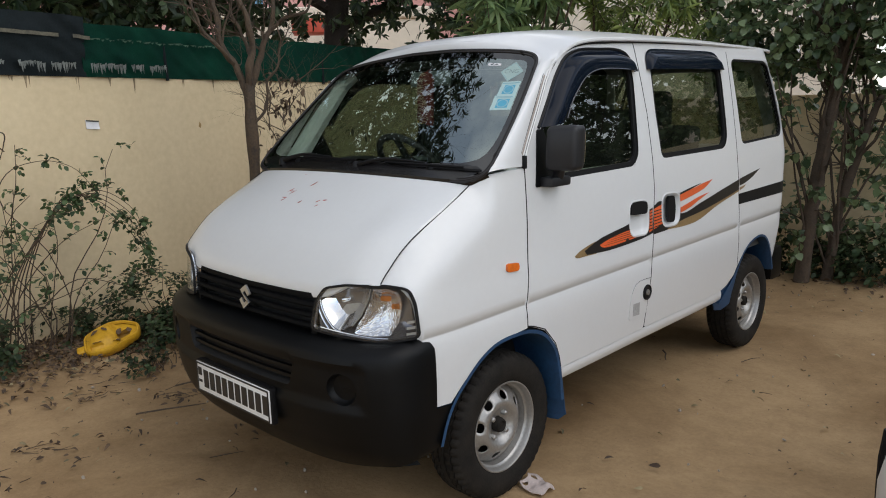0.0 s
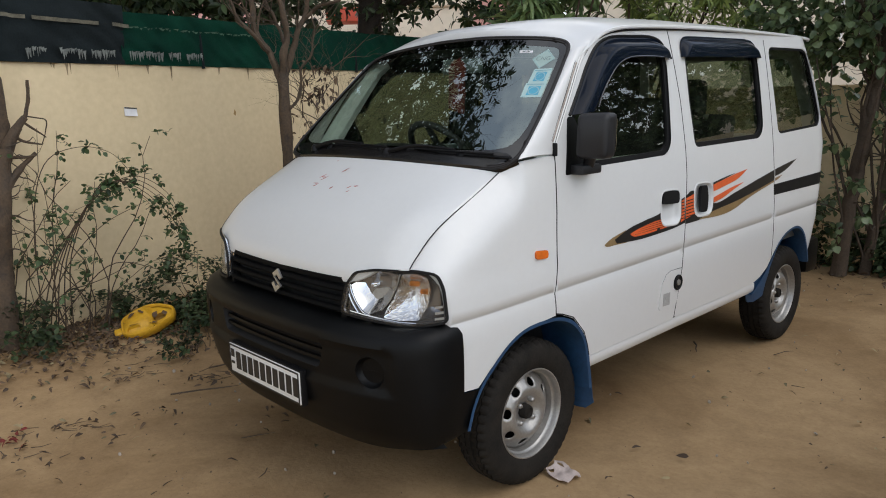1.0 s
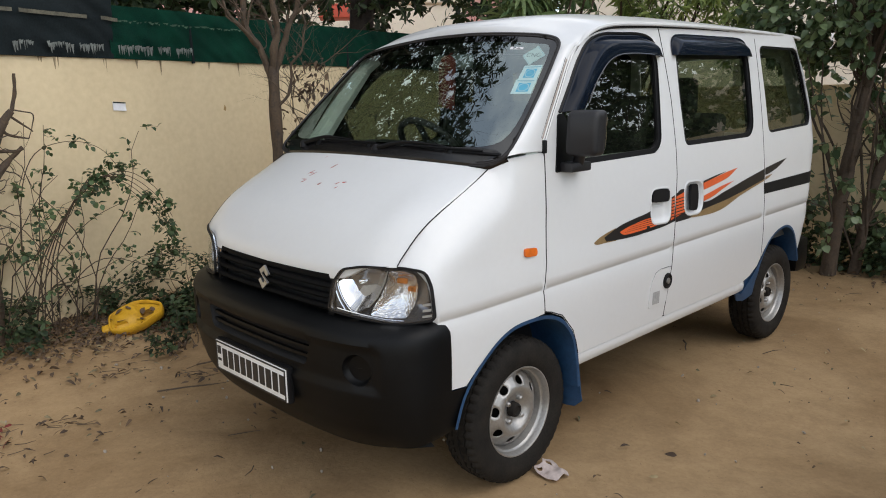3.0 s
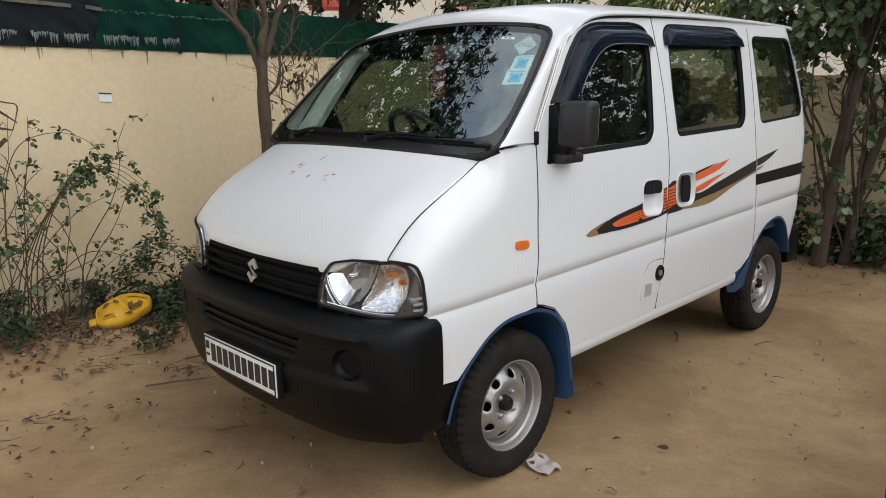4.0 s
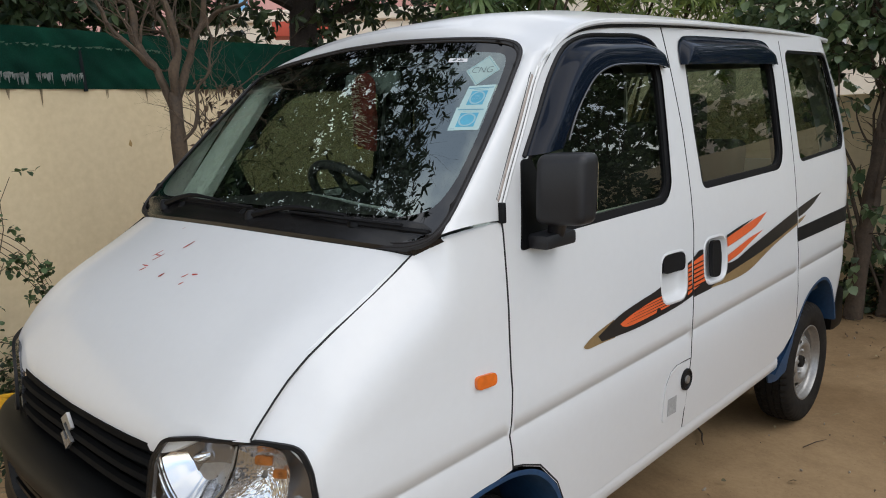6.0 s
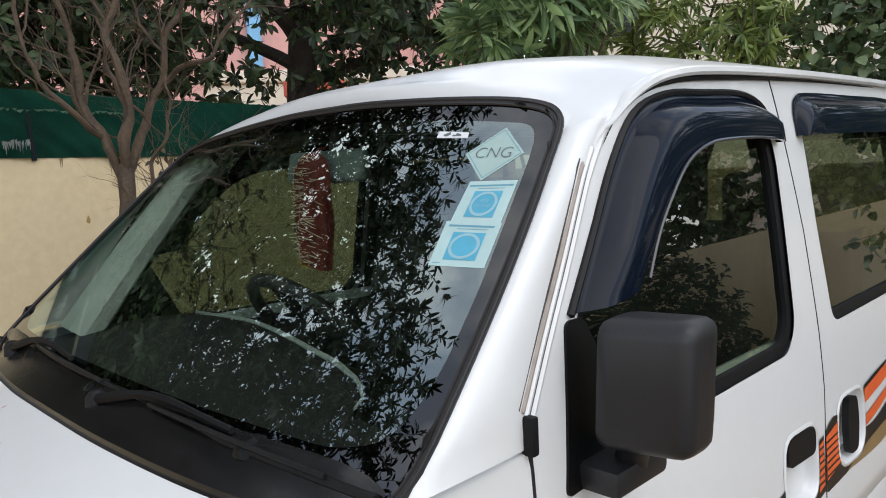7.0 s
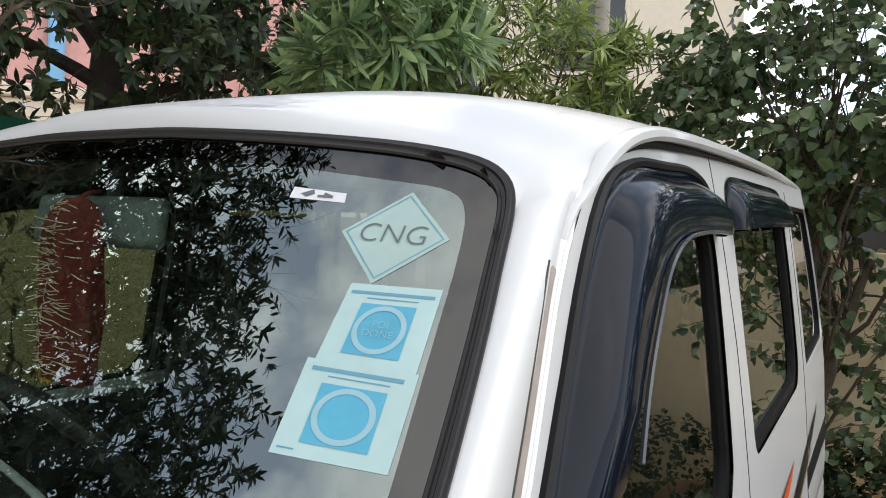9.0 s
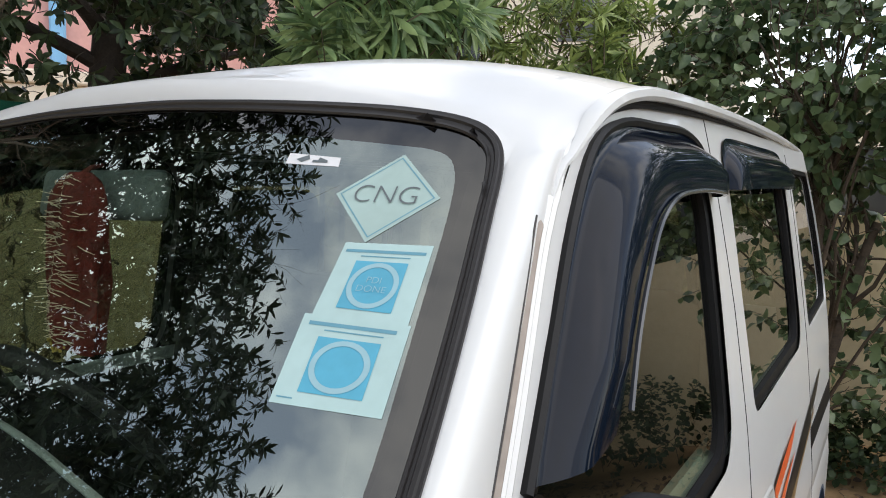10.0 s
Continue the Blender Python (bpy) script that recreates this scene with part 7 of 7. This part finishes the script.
b, put = building("house", "pink rendered house with a blue pipe beyond the trees", (-18.6, 11.5, 0), 57, 14, 6, 9.0, M_PINKWALL, [(-4.5, 1.2, 1.4, 1.5), (-1.0, 1.2, 1.4, 1.5), (4.2, 1.2, 1.4, 1.5)])
put("drain_pipe", box(-0.15, -3.28, 0, 0.20, -3.0, 8.8, 0.05, 1), M_PIPE, b, "pale blue drain pipe")
building("house", "pale rendered house with a red band beyond the trees", (-12.5, 9.6, 0), 52, 5.0, 3, 3.55, M_CREAMWALL, [(-1.2, 1.1, 1.0, 1.2), (1.0, 1.1, 1.0, 1.2)])
part("awning", box(-0.55, -0.4, 0, 0.55, 0.3, 0.27, 0.02), M_REDROOF, bpy.data.objects["house.001"], "red awning").matrix_world = pose(-10.35, 7.65, 3.08, 0, 0, 52)
b, put = building("house", "cream rendered house with a flat roof beyond the yard", (-5.4, 14.6, 0), 22, 6.5, 5, 8.0, M_CREAMWALL, [(-2.0, 3.9, 1.2, 1.3), (0.6, 4.4, 1.2, 1.3), (-2.0, 1.0, 1.2, 1.4)])
for k in range(7):
    put("balcony_bar", box(1.9 + 0.14 * k, -2.75, 2.2, 1.95 + 0.14 * k, -2.70, 3.35), M_PAPER, b)
post = part("utility_post", tube([(-1.85, 7.4, -0.1), (-1.85, 7.4, 6.5)], [0.09, 0.07], 10), mat("weathered_post", (0.36, 0.33, 0.28), 0.9, var=0.15, scale=6, bump=0.2))
tagged(post, "tall weathered grey post beyond the rear wall", "post")
building("house", "cream rendered house beyond the rear wall", (3.5, 17.5, 0), -12, 9, 5, 3.6, M_CREAMWALL, [(-2.5, 1.2, 1.4, 1.4), (1.5, 1.2, 1.4, 1.4)])


# ---- small things ----
# moulded yellow plastic toy lying on the ground
toy = thing("plastic_toy", "moulded yellow plastic toy seat lying upside down by the bush", "toy", (-2.42, -0.12, 0))
tm = pose(-2.38, -0.26, 0.085, 26, -15, 66)
PLAN = rounded([(-0.150, -0.070), (-0.105, -0.105), (-0.03, -0.122), (0.05, -0.112), (0.175, -0.058), (0.190, 0.025), (0.11, 0.095), (0.03, 0.128), (-0.06, 0.112), (-0.145, 0.070)], 0.03)


def toy_top(u, v):
    """The moulded upper face: a hump at one end, a ridge across, a dip at the other end."""
    hump = 0.034 * math.exp(-((u + 0.055) / 0.075) ** 4 - ((v - 0.02) / 0.085) ** 4)
    ridge = 0.016 * math.exp(-((u - 0.03 + 0.25 * v) / 0.016) ** 2) * (abs(v) < 0.115)
    return Vector((u, v, 0.012 + hump + ridge - 0.010 * (u > 0.05)))


def toy_part(name, bm, material, parent):
    bm.transform(tm)
    return part(name, bm, material, parent)


PIT, SLOTS = rounded([(0.055, -0.045), (0.130, -0.030), (0.125, 0.030), (0.045, 0.020)], 0.012), rounded([(-0.120, -0.075), (-0.035, -0.085), (-0.035, -0.052), (-0.118, -0.042)], 0.012)
shell = toy_part("shell", panel(grow_poly(PLAN, -0.010), toy_top, [PIT, SLOTS], 0.014), M_YELLOW, toy)
for loop, depth, colour in ((PIT, 0.030, M_YELLOWSHADE), (SLOTS, 0.016, M_YELLOW)):
    wall_rows = [[toy_top(u, v) + Vector((0, 0, -dz)) for u, v in grow_poly(loop, g)] for g, dz in ((0.001, 0.0), (-0.003, depth), (-0.012, depth), (-0.020, depth + 0.001))]
    toy_part("pocket", grid(wall_rows, closed=True), colour, toy)
    toy_part("pocket_floor", panel(grow_poly(loop, -0.012), lambda u, v: toy_top(u, v) - Vector((0, 0, depth + 0.001)), (), 0.02), colour, toy)
toy_part("skirt", grid([[Vector((u, v, z)) for u, v in grow_poly(PLAN, g)] for g, z in ((-0.012, 0.010), (-0.006, 0.022), (0.003, 0.024), (0.008, 0.016), (0.009, 0.0), (0.006, -0.030), (0.000, -0.036), (-0.01, -0.036))], closed=True), M_YELLOW, toy)
toy_part("lug", box(-0.205, -0.050, -0.030, -0.145, 0.010, 0.012, 0.012, 3), M_YELLOW, toy)
for k, (x, y) in enumerate(((-0.10, -0.04), (0.0, 0.03), (0.08, 0.05), (0.02, -0.06), (0.13, -0.02), (-0.05, 0.06), (-0.14, 0.03), (0.06, -0.01))):
    top = toy_top(x, y).z + 0.006
    me = leaf_mesh("fallen_leaf", [tm @ Vector((x, y, top))], [tm.to_3x3() @ Vector((math.cos(k * 2), math.sin(k * 2), 0))], [(0, 0, 1)], [0.060], [0.034], 0.05)
    tagged(link_mesh("fallen_leaf", me, M_LEAFDRY), "dry brown leaf fallen on the yellow toy", "leaf", "leaves on the toy")

# small cloth garment with two strap loops, by the front wheel
def rag_at(u, v):
    p = Vector((0.775, 0.105, 0)) + Vector((0.69, 0.725, 0)) * u + Vector((-0.725, 0.69, 0)) * v
    z = 0.010 + 0.016 * (0.5 + noise.noise(Vector((u * 26, v * 18, 1.5)))) + 0.005 * math.sin(70 * u + 40 * v) + 0.12 * max(0.0, v - 0.06)
    return Vector((p.x, p.y, max(0.005, z)))


bm = panel(rounded([(-0.059, 0.0), (-0.026, -0.036), (0.003, -0.055), (0.030, -0.026), (0.0625, -0.008), (0.060, 0.018), (0.035, 0.036), (0.028, 0.075), (0.010, 0.108), (-0.012, 0.118), (-0.028, 0.105), (-0.030, 0.074), (-0.040, 0.070), (-0.062, 0.066), (-0.070, 0.040)], 0.007),
           rag_at, [rounded([(-0.019, 0.072), (0.010, 0.070), (0.003, 0.096), (-0.014, 0.105)], 0.006), rounded([(-0.058, 0.040), (-0.034, 0.044), (-0.035, 0.058), (-0.059, 0.056)], 0.005)], 0.007, thick=0.003)
tagged(part("rag", bm, M_RAG), "crumpled pale pink rag beside the front wheel", "rag")

# paper stuck on the side wall
bm = panel([(0.02, 1.415), (0.115, 1.41), (0.118, 1.47), (0.018, 1.478)], lambda y, z: Vector((wall_x(y) + 0.008 + 0.012 * max(0, (y - 0.07) / 0.05) * max(0, (1.44 - z) / 0.03), y, z)), (), 0.015, thick=0.002)
note = part("paper_notice", bm, M_PAPER)
tagged(note, "small white paper notice with a dark top strip on the wall", "notice")
part("strip", panel([(0.020, 1.468), (0.116, 1.462), (0.117, 1.470), (0.019, 1.477)], lambda y, z: Vector((wall_x(y) + 0.0125, y, z)), (), 0.05), M_INK, note)

# whitewash runs on the sheet and the net, damp runs on the wall
r = random.Random(17)


def runs(y0, y1, n, z_top, drop, off, material, name, owner, wide=0.02):
    bm = bmesh.new()
    for k in range(n):
        y = y0 + (y1 - y0) * (k + r.uniform(0, 0.9)) / n
        w = wide * r.uniform(0.3, 1.3)
        d = drop * r.uniform(0.3, 1.0)
        zt = z_top + r.uniform(-0.008, 0.008)
        pts = [(y - w, zt), (y + w, zt + 0.004), (y + w * 0.55, zt - d * 0.4), (y + w * 0.2, zt - d), (y - w * 0.1, zt - d * 0.95), (y - w * 0.5, zt - d * 0.5)]
        bm.faces.new([bm.verts.new((wall_x(p[0]) + off, p[0], p[1])) for p in reversed(pts)])
    tagged(part(name, bm, material, owner, smooth=False), kind="stuff")


for y0, y1, n in ((-0.62, -0.50, 5), (-0.40, -0.24, 7), (-0.20, -0.02, 8), (0.09, 0.36, 14), (0.40, 0.50, 5), (0.55, 0.70, 8), (-1.6, -0.9, 12)):
    runs(y0, y1, n * 2, 1.862, 0.070, 0.062, M_STAIN, "whitewash_run", fence, 0.010)
for y0, y1, z in ((-0.92, -0.60, 2.060), (-0.56, -0.12, 2.052), (-0.02, 0.10, 2.045)):
    strip = panel(resample([(y0, z - 0.012), (y1, z - 0.020), (y1, z + 0.004), (y0, z + 0.012)], 0.04), lambda y, zz: Vector((wall_x(y) + 0.056 + 0.006 * noise.noise(Vector((y * 20, zz * 40, 1))), y, zz + 0.006 * noise.noise(Vector((y * 30, 2, 3))))), (), 0.03)
    part("batten", strip, mat("weathered_batten", (0.15, 0.14, 0.10), 0.9, var=0.3, scale=14), fence, "weathered pale batten")
runs(0.10, 1.30, 40, 2.035, 0.016, 0.050, mat("faint_wash", (0.06, 0.13, 0.08), 0.9, var=0.3, scale=20), "whitewash_run", fence, 0.022)
for y in (-0.47, -0.36, -0.02, 0.22, 0.42, 0.86, 1.15):
    runs(y, y + 0.03, 2, 1.775, 0.15 * r.uniform(0.4, 1), 0.003, M_STAINDARK, "damp_run", wall_a, 0.010)
chip = part("chip", panel(rounded([(0.98, 1.40), (0.995, 1.44), (1.01, 1.41), (1.0, 1.385)], 0.006), lambda y, z: Vector((wall_x(y) + 0.003, y, z)), (), 0.02), mat("bare_plaster", (0.42, 0.27, 0.10), 0.9, var=0.2, scale=40), wall_a)


# ---- litter on the ground ----
def litter(name, label, n, place, seed, ln, wd, material=M_LEAFDRY):
    q = random.Random(seed)
    b, d, u, l, w = [], [], [], [], []
    while len(b) < n:
        x, y = place(q)
        if -0.8 < x < 0.8 and -0.6 < y < 2.7 and q.random() < 0.8:
            continue
        a = q.uniform(0, 6.28)
        b.append((x, y, 0.012 + q.uniform(0, 0.012)))
        d.append((math.cos(a), math.sin(a), q.uniform(-0.1, 0.25)))
        u.append((q.gauss(0, 0.7), q.gauss(0, 0.7), 1))
        l.append(ln * q.uniform(0.5, 1.3))
        w.append(wd * q.uniform(0.5, 1.2))
    tagged(link_mesh(name, leaf_mesh(name, b, d, u, l, w, 0.45), material), label, "leaf litter", kind="stuff")


litter("leaf_litter", "dry brown leaves scattered on the sandy ground", 190, lambda q: (q.uniform(-2.6, 3.2), q.uniform(-2.2, 4.6)), 1, 0.042, 0.019)
litter("leaf_litter", "pale dry leaves and chaff scattered on the sandy ground", 330, lambda q: (q.uniform(-2.6, 3.2), q.uniform(-2.2, 4.6)), 11, 0.036, 0.015, M_LEAFPALE)
litter("leaf_litter", "pale dry leaves among the dark ones by the wall", 420, lambda q: (wall_x(0) + 0.2 + abs(q.gauss(0, 0.55)), q.uniform(-2.4, 2.4)), 12, 0.045, 0.02, M_LEAFPALE)
CLUMPS = [(-1.30, -0.40), (-1.10, -1.09), (-0.94, -1.34), (-1.25, -1.36), (-1.62, -0.72), (-0.96, -0.77), (-0.58, -0.50), (-1.72, -0.25)]
litter("leaf_litter", "small heaps of curled dry leaves on the sandy ground", 95, lambda q: [c + q.gauss(0, 0.075) for c in q.choice(CLUMPS)], 14, 0.040, 0.017)
litter("leaf_litter", "dull red dry leaves lying together on the ground", 12, lambda q: (-1.24 + q.gauss(0, 0.06), -1.37 + q.gauss(0, 0.06)), 15, 0.045, 0.018, M_RED)
litter("leaf_litter", "tiny dark flecks of leaf on the sandy ground", 900, lambda q: (q.uniform(-2.6, 3.2), q.uniform(-2.2, 4.6)), 9, 0.014, 0.009)
litter("leaf_litter", "dry brown leaves gathered along the foot of the wall", 1700, lambda q: (wall_x(0) + 0.15 + abs(q.gauss(0, 0.5)), q.uniform(-2.4, 2.4)), 2, 0.05, 0.026)
litter("leaf_litter", "dark leaf mould and chaff round the toy and the bush", 1500, lambda q: (-2.55 + q.gauss(0, 0.28), q.gauss(-0.2, 0.55)), 4, 0.034, 0.018)
litter("leaf_litter", "dry leaves and chaff gathered below the rear plants", 700, lambda q: (q.uniform(-1.5, 4.0), 4.75 - abs(q.gauss(0, 0.30))), 3, 0.05, 0.028)
bm = bmesh.new()
q = random.Random(6)
for k in range(90):
    near = q.random() < 0.5
    x, y = (wall_x(0) + 0.2 + abs(q.gauss(0, 0.55)), q.uniform(-1.8, 1.5)) if near else (q.uniform(-2.4, 3.0), q.uniform(-1.8, 4.6))
    a = q.uniform(0, 6.28)
    ln = q.uniform(0.04, 0.16)
    p = Vector((x, y, 0.012))
    e = Vector((math.cos(a), math.sin(a), 0)) * ln
    tube_into(bm, [p, p + e * 0.5 + Vector((0, 0, q.uniform(0.002, 0.012))) + Vector((-e.y, e.x, 0)) * q.uniform(-0.2, 0.2), p + e], [0.0025, 0.0022, 0.001], 4)
for cx, cy, n, ln in ((-1.30, -0.38, 11, 0.12), (-1.10, -1.09, 7, 0.09), (-0.96, -1.33, 4, 0.08), (-1.25, -1.34, 5, 0.07), (-1.66, -0.62, 9, 0.10), (-0.36, -0.99, 2, 0.08)):
    for j in range(n):
        p = Vector((cx + q.gauss(0, 0.07), cy + q.gauss(0, 0.06), q.uniform(0.004, 0.025)))
        a = q.gauss(0.9, 0.7)
        e = Vector((math.cos(a), math.sin(a), q.uniform(-0.05, 0.12))) * ln * q.uniform(0.3, 1.2)
        tube_into(bm, [p, p + e * 0.5 + Vector((-e.y, e.x, 0)) * q.uniform(-0.25, 0.25), p + e], [0.0022, 0.0018, 0.0008], 4)
# two longer sticks
for p, e in ((Vector((-1.20, -0.62, 0.012)), Vector((0.16, 0.30, 0.006))), (Vector((0.36, 1.93, 0.012)), Vector((0.10, -0.16, 0.004))), (Vector((-1.42, -0.30, 0.012)), Vector((0.10, 0.34, 0.01)))):
    tube_into(bm, [p, p + e * 0.4 + Vector((0.01, 0, 0.006)), p + e * 0.7, p + e], [0.005, 0.0045, 0.004, 0.002], 5)
tagged(part("twig_litter", bm, M_BARK), "thin dry twigs scattered on the ground", "twigs", kind="stuff")
bm = bmesh.new()
for k in range(150):
    x, y = q.uniform(-2.4, 3.2), q.uniform(-2.0, 4.6)
    s = q.uniform(0.004, 0.013) * (1.8 if q.random() < 0.08 else 1)
    m4 = Matrix.Translation((x, y, s * 0.25)) @ Euler((q.uniform(0, 3), q.uniform(0, 3), q.uniform(0, 3))).to_matrix().to_4x4() @ Matrix.Diagonal((s, s * q.uniform(0.6, 1), s * q.uniform(0.4, 0.8), 1))
    bmesh.ops.create_icosphere(bm, subdivisions=1, radius=1, matrix=m4)
tagged(part("pebbles", bm, M_STONE), "small pale pebbles and clods on the sand", "pebbles", kind="stuff")

# red cloth with gold tinsel hanging from the inner mirror
charm = thing("hanging_charm", "red cloth charm with gold tinsel hanging from the inner mirror", "charm", (0.03, 0.30, 1.60))
CLOTH_T, CLOTH_W = [0.0, 0.06, 0.15, 0.33, 0.42, 0.62, 0.9, 1.0], [0.012, 0.027, 0.034, 0.033, 0.032, 0.035, 0.034, 0.030]


def drape(t, a):
    """A point on the folded cloth: t down its length, a round it."""
    w = float(np.interp(t, CLOTH_T, CLOTH_W)) * (1 + 0.17 * math.sin(5 * a + t * 2.5) + 0.09 * math.sin(9 * a - t * 6))
    return Vector((0.03 + 0.95 * w * math.cos(a) - 0.004 * t, 0.300 + 0.95 * w * math.sin(a) - 0.010 * t, 1.645 - 0.222 * t - 0.012 * t * math.sin(a + 1.0)))


rows = [[drape(k / 24, a) for a in np.linspace(0, 2 * math.pi, 41)[:-1]] for k in range(25)]
rows.append([p.lerp(sum(rows[-1], Vector()) / 40, 0.9) + Vector((0, 0, 0.004)) for p in rows[-1]])
part("cloth", grid(rows, closed=True), M_RED, charm)
part("cord", tube([(0.03, 0.300, 1.643), (0.028, 0.315, 1.652), (0.022, 0.335, 1.655)], 0.003, 6), M_RED, charm)
bm = bmesh.new()
for k in range(46):
    p = drape(1.0, 3.5 + 1.7 * k / 46) + Vector((q.gauss(0, 0.002), q.gauss(0, 0.002), q.gauss(0, 0.003)))
    bmesh.ops.create_icosphere(bm, subdivisions=1, radius=q.uniform(0.0012, 0.0026), matrix=Matrix.Translation(p))
tagged(part("bead_trim", bm, M_GOLDBEAD, charm, "yellow bead trim"), kind="stuff")
bm = bmesh.new()
for k in range(64):
    a = 4.6 + q.gauss(0, 0.65)
    p = drape(q.uniform(0.02, 0.98), a)
    d = Vector((math.cos(a) + q.gauss(0, 0.4), math.sin(a) + q.gauss(0, 0.4), q.gauss(0, 0.25))).normalized()
    tube_into(bm, [p, p + d * q.uniform(0.005, 0.018)], [0.0008, 0.0004], 3)
for k in range(150):
    a, t = 4.6 + q.gauss(0, 0.7), q.uniform(0.02, 0.98)
    line = [drape(min(1.0, t + 0.02 * (j - 1) * q.uniform(-1, 1)), a + 0.28 * (j - 1)) for j in range(3)]
    line = [p + (p - Vector((0.03, 0.300, p.z))).normalized() * 0.002 for p in line]
    tube_into(bm, line, [0.0005, 0.0009, 0.0005], 3)
tagged(part("tinsel", bm, M_TINSEL, charm), kind="stuff")


# ---- second parked car ----
def parked_car(x0, y0):
    """A white hatchback; its nearer front corner at (x0, y0), its nose towards -y."""
    c = thing("car", "white parked hatchback with dark windows beside the van", "car", (x0 + 1.62, y0 + 1.2, 0))
    m = pose(x0, y0, 0, 0, 0, -30) @ Matrix.Translation((0.80, 0, 0))
    # half width and height of the section along the length: sill, waist, bonnet or roof line
    ys = [0.0, 0.06, 0.20, 0.55, 0.95, 1.25, 1.70, 2.40, 3.00, 3.40, 3.62, 3.70]
    hw = [0.56, 0.66, 0.745, 0.785, 0.795, 0.80, 0.80, 0.80, 0.79, 0.765, 0.71, 0.64]
    waist = [0.62, 0.72, 0.80, 0.88, 0.94, 0.97, 0.985, 1.00, 1.02, 1.03, 1.00, 0.90]
    rows = []
    for y, w, z in zip(ys, hw, waist):
        half = [(0.0, z + 0.05), (w * 0.5, z + 0.045), (w * 0.82, z + 0.02), (w * 0.95, z - 0.03), (w, z - 0.16), (w, 0.50), (w * 0.985, 0.32), (w * 0.93, 0.24), (0.0, 0.22)]
        rows.append([Vector((-a, y, b)) for a, b in half[:0:-1]] + [Vector((a, y, b)) for a, b in half])
    bm = grid(rows)
    bm.faces.new([v for v in bm.verts[:len(rows[0])]])
    bm.faces.new([v for v in bm.verts[-len(rows[0]):]][::-1])
    bm.transform(m)
    part("body", bm, M_WHITE, c)
    # glass house and roof
    gy = [0.95, 1.62, 1.95, 2.6, 3.15, 3.58]
    gz = [0.97, 1.42, 1.48, 1.49, 1.45, 1.06]
    gw = [0.70, 0.58, 0.56, 0.56, 0.55, 0.66]
    rows = []
    for y, z, w in zip(gy, gz, gw):
        rows.append([Vector((-0.76, y, 0.96)), Vector((-w - 0.03, y, z - 0.06)), Vector((-w * 0.8, y, z)), Vector((0, y, z + 0.02)), Vector((w * 0.8, y, z)), Vector((w + 0.03, y, z - 0.06)), Vector((0.76, y, 0.96))])
    bm = grid(rows)
    bm.transform(m)
    part("glass_house", bm, M_PINDOW, c, "dark car windows")
    rows = [[Vector((s * (w + 0.035), y, z - 0.05 + 0.085 * (1 - abs(s) ** 3))) for s in np.linspace(-1, 1, 13)] for y, z, w in zip(gy[1:5], gz[1:5], gw[1:5])]
    bm = grid(rows)
    bm.transform(m)
    part("roof", bm, M_WHITE, c)
    for s in (-1, 1):
        for y, w0, w1 in ((1.62, 0.70, 0.60), (2.45, 0.755, 0.60), (3.25, 0.75, 0.58)):
            bm = tube([(s * 0.765, y - (0.62 if y < 2 else 0.0), 0.97), (s * 0.615, y, 1.42)], 0.028, 8)
            bm.transform(m)
            part("pillar", bm, M_WHITE, c)
        bm = box(s * 0.42 - 0.13, 0.0, 0.60, s * 0.42 + 0.13, 0.16, 0.71, 0.03)
        bm.transform(m)
        part("headlight", bm, M_LAMPCHROME, c)
        for y in (0.66, 3.02):
            bm = lathe([(-0.08, 0.20), (0.07, 0.20), (0.085, 0.24), (0.07, 0.285), (-0.07, 0.285), (-0.08, 0.20)], 36, "x", (s * 0.725, y, 0.285))
            bm.transform(m)
            w = part("tyre", bm, M_TYRE, c)
            bm = lathe([(s * 0.02, 0.20), (s * 0.06, 0.19), (s * 0.05, 0.10), (s * 0.07, 0.04), (s * 0.07, 0.001)], 36, "x", (s * 0.725, y, 0.285))
            bm.transform(m)
            part("rim", bm, M_STEEL, w)
            bm = lathe([(s * 0.076, 0.345), (s * 0.080, 0.32), (s * 0.05, 0.30)], 36, "x", (s * 0.725, y, 0.30))
            bm.transform(m)
            part("arch", bm, M_BLACK, c)
    bm = tube([(-0.706, 0.130, 0.26), (-0.712, 0.130, 0.34), (-0.716, 0.130, 0.50), (-0.716, 0.130, 0.58), (-0.706, 0.130, 0.66)], 0.008, 6)
    bm.transform(m)
    part("corner_strip", bm, M_RUBBER, c)
    bm = box(-0.50, -0.02, 0.34, 0.50, 0.04, 0.52, 0.02)
    bm.transform(m)
    part("grille", bm, M_BLACK, c)


parked_car(1.815, -0.10)
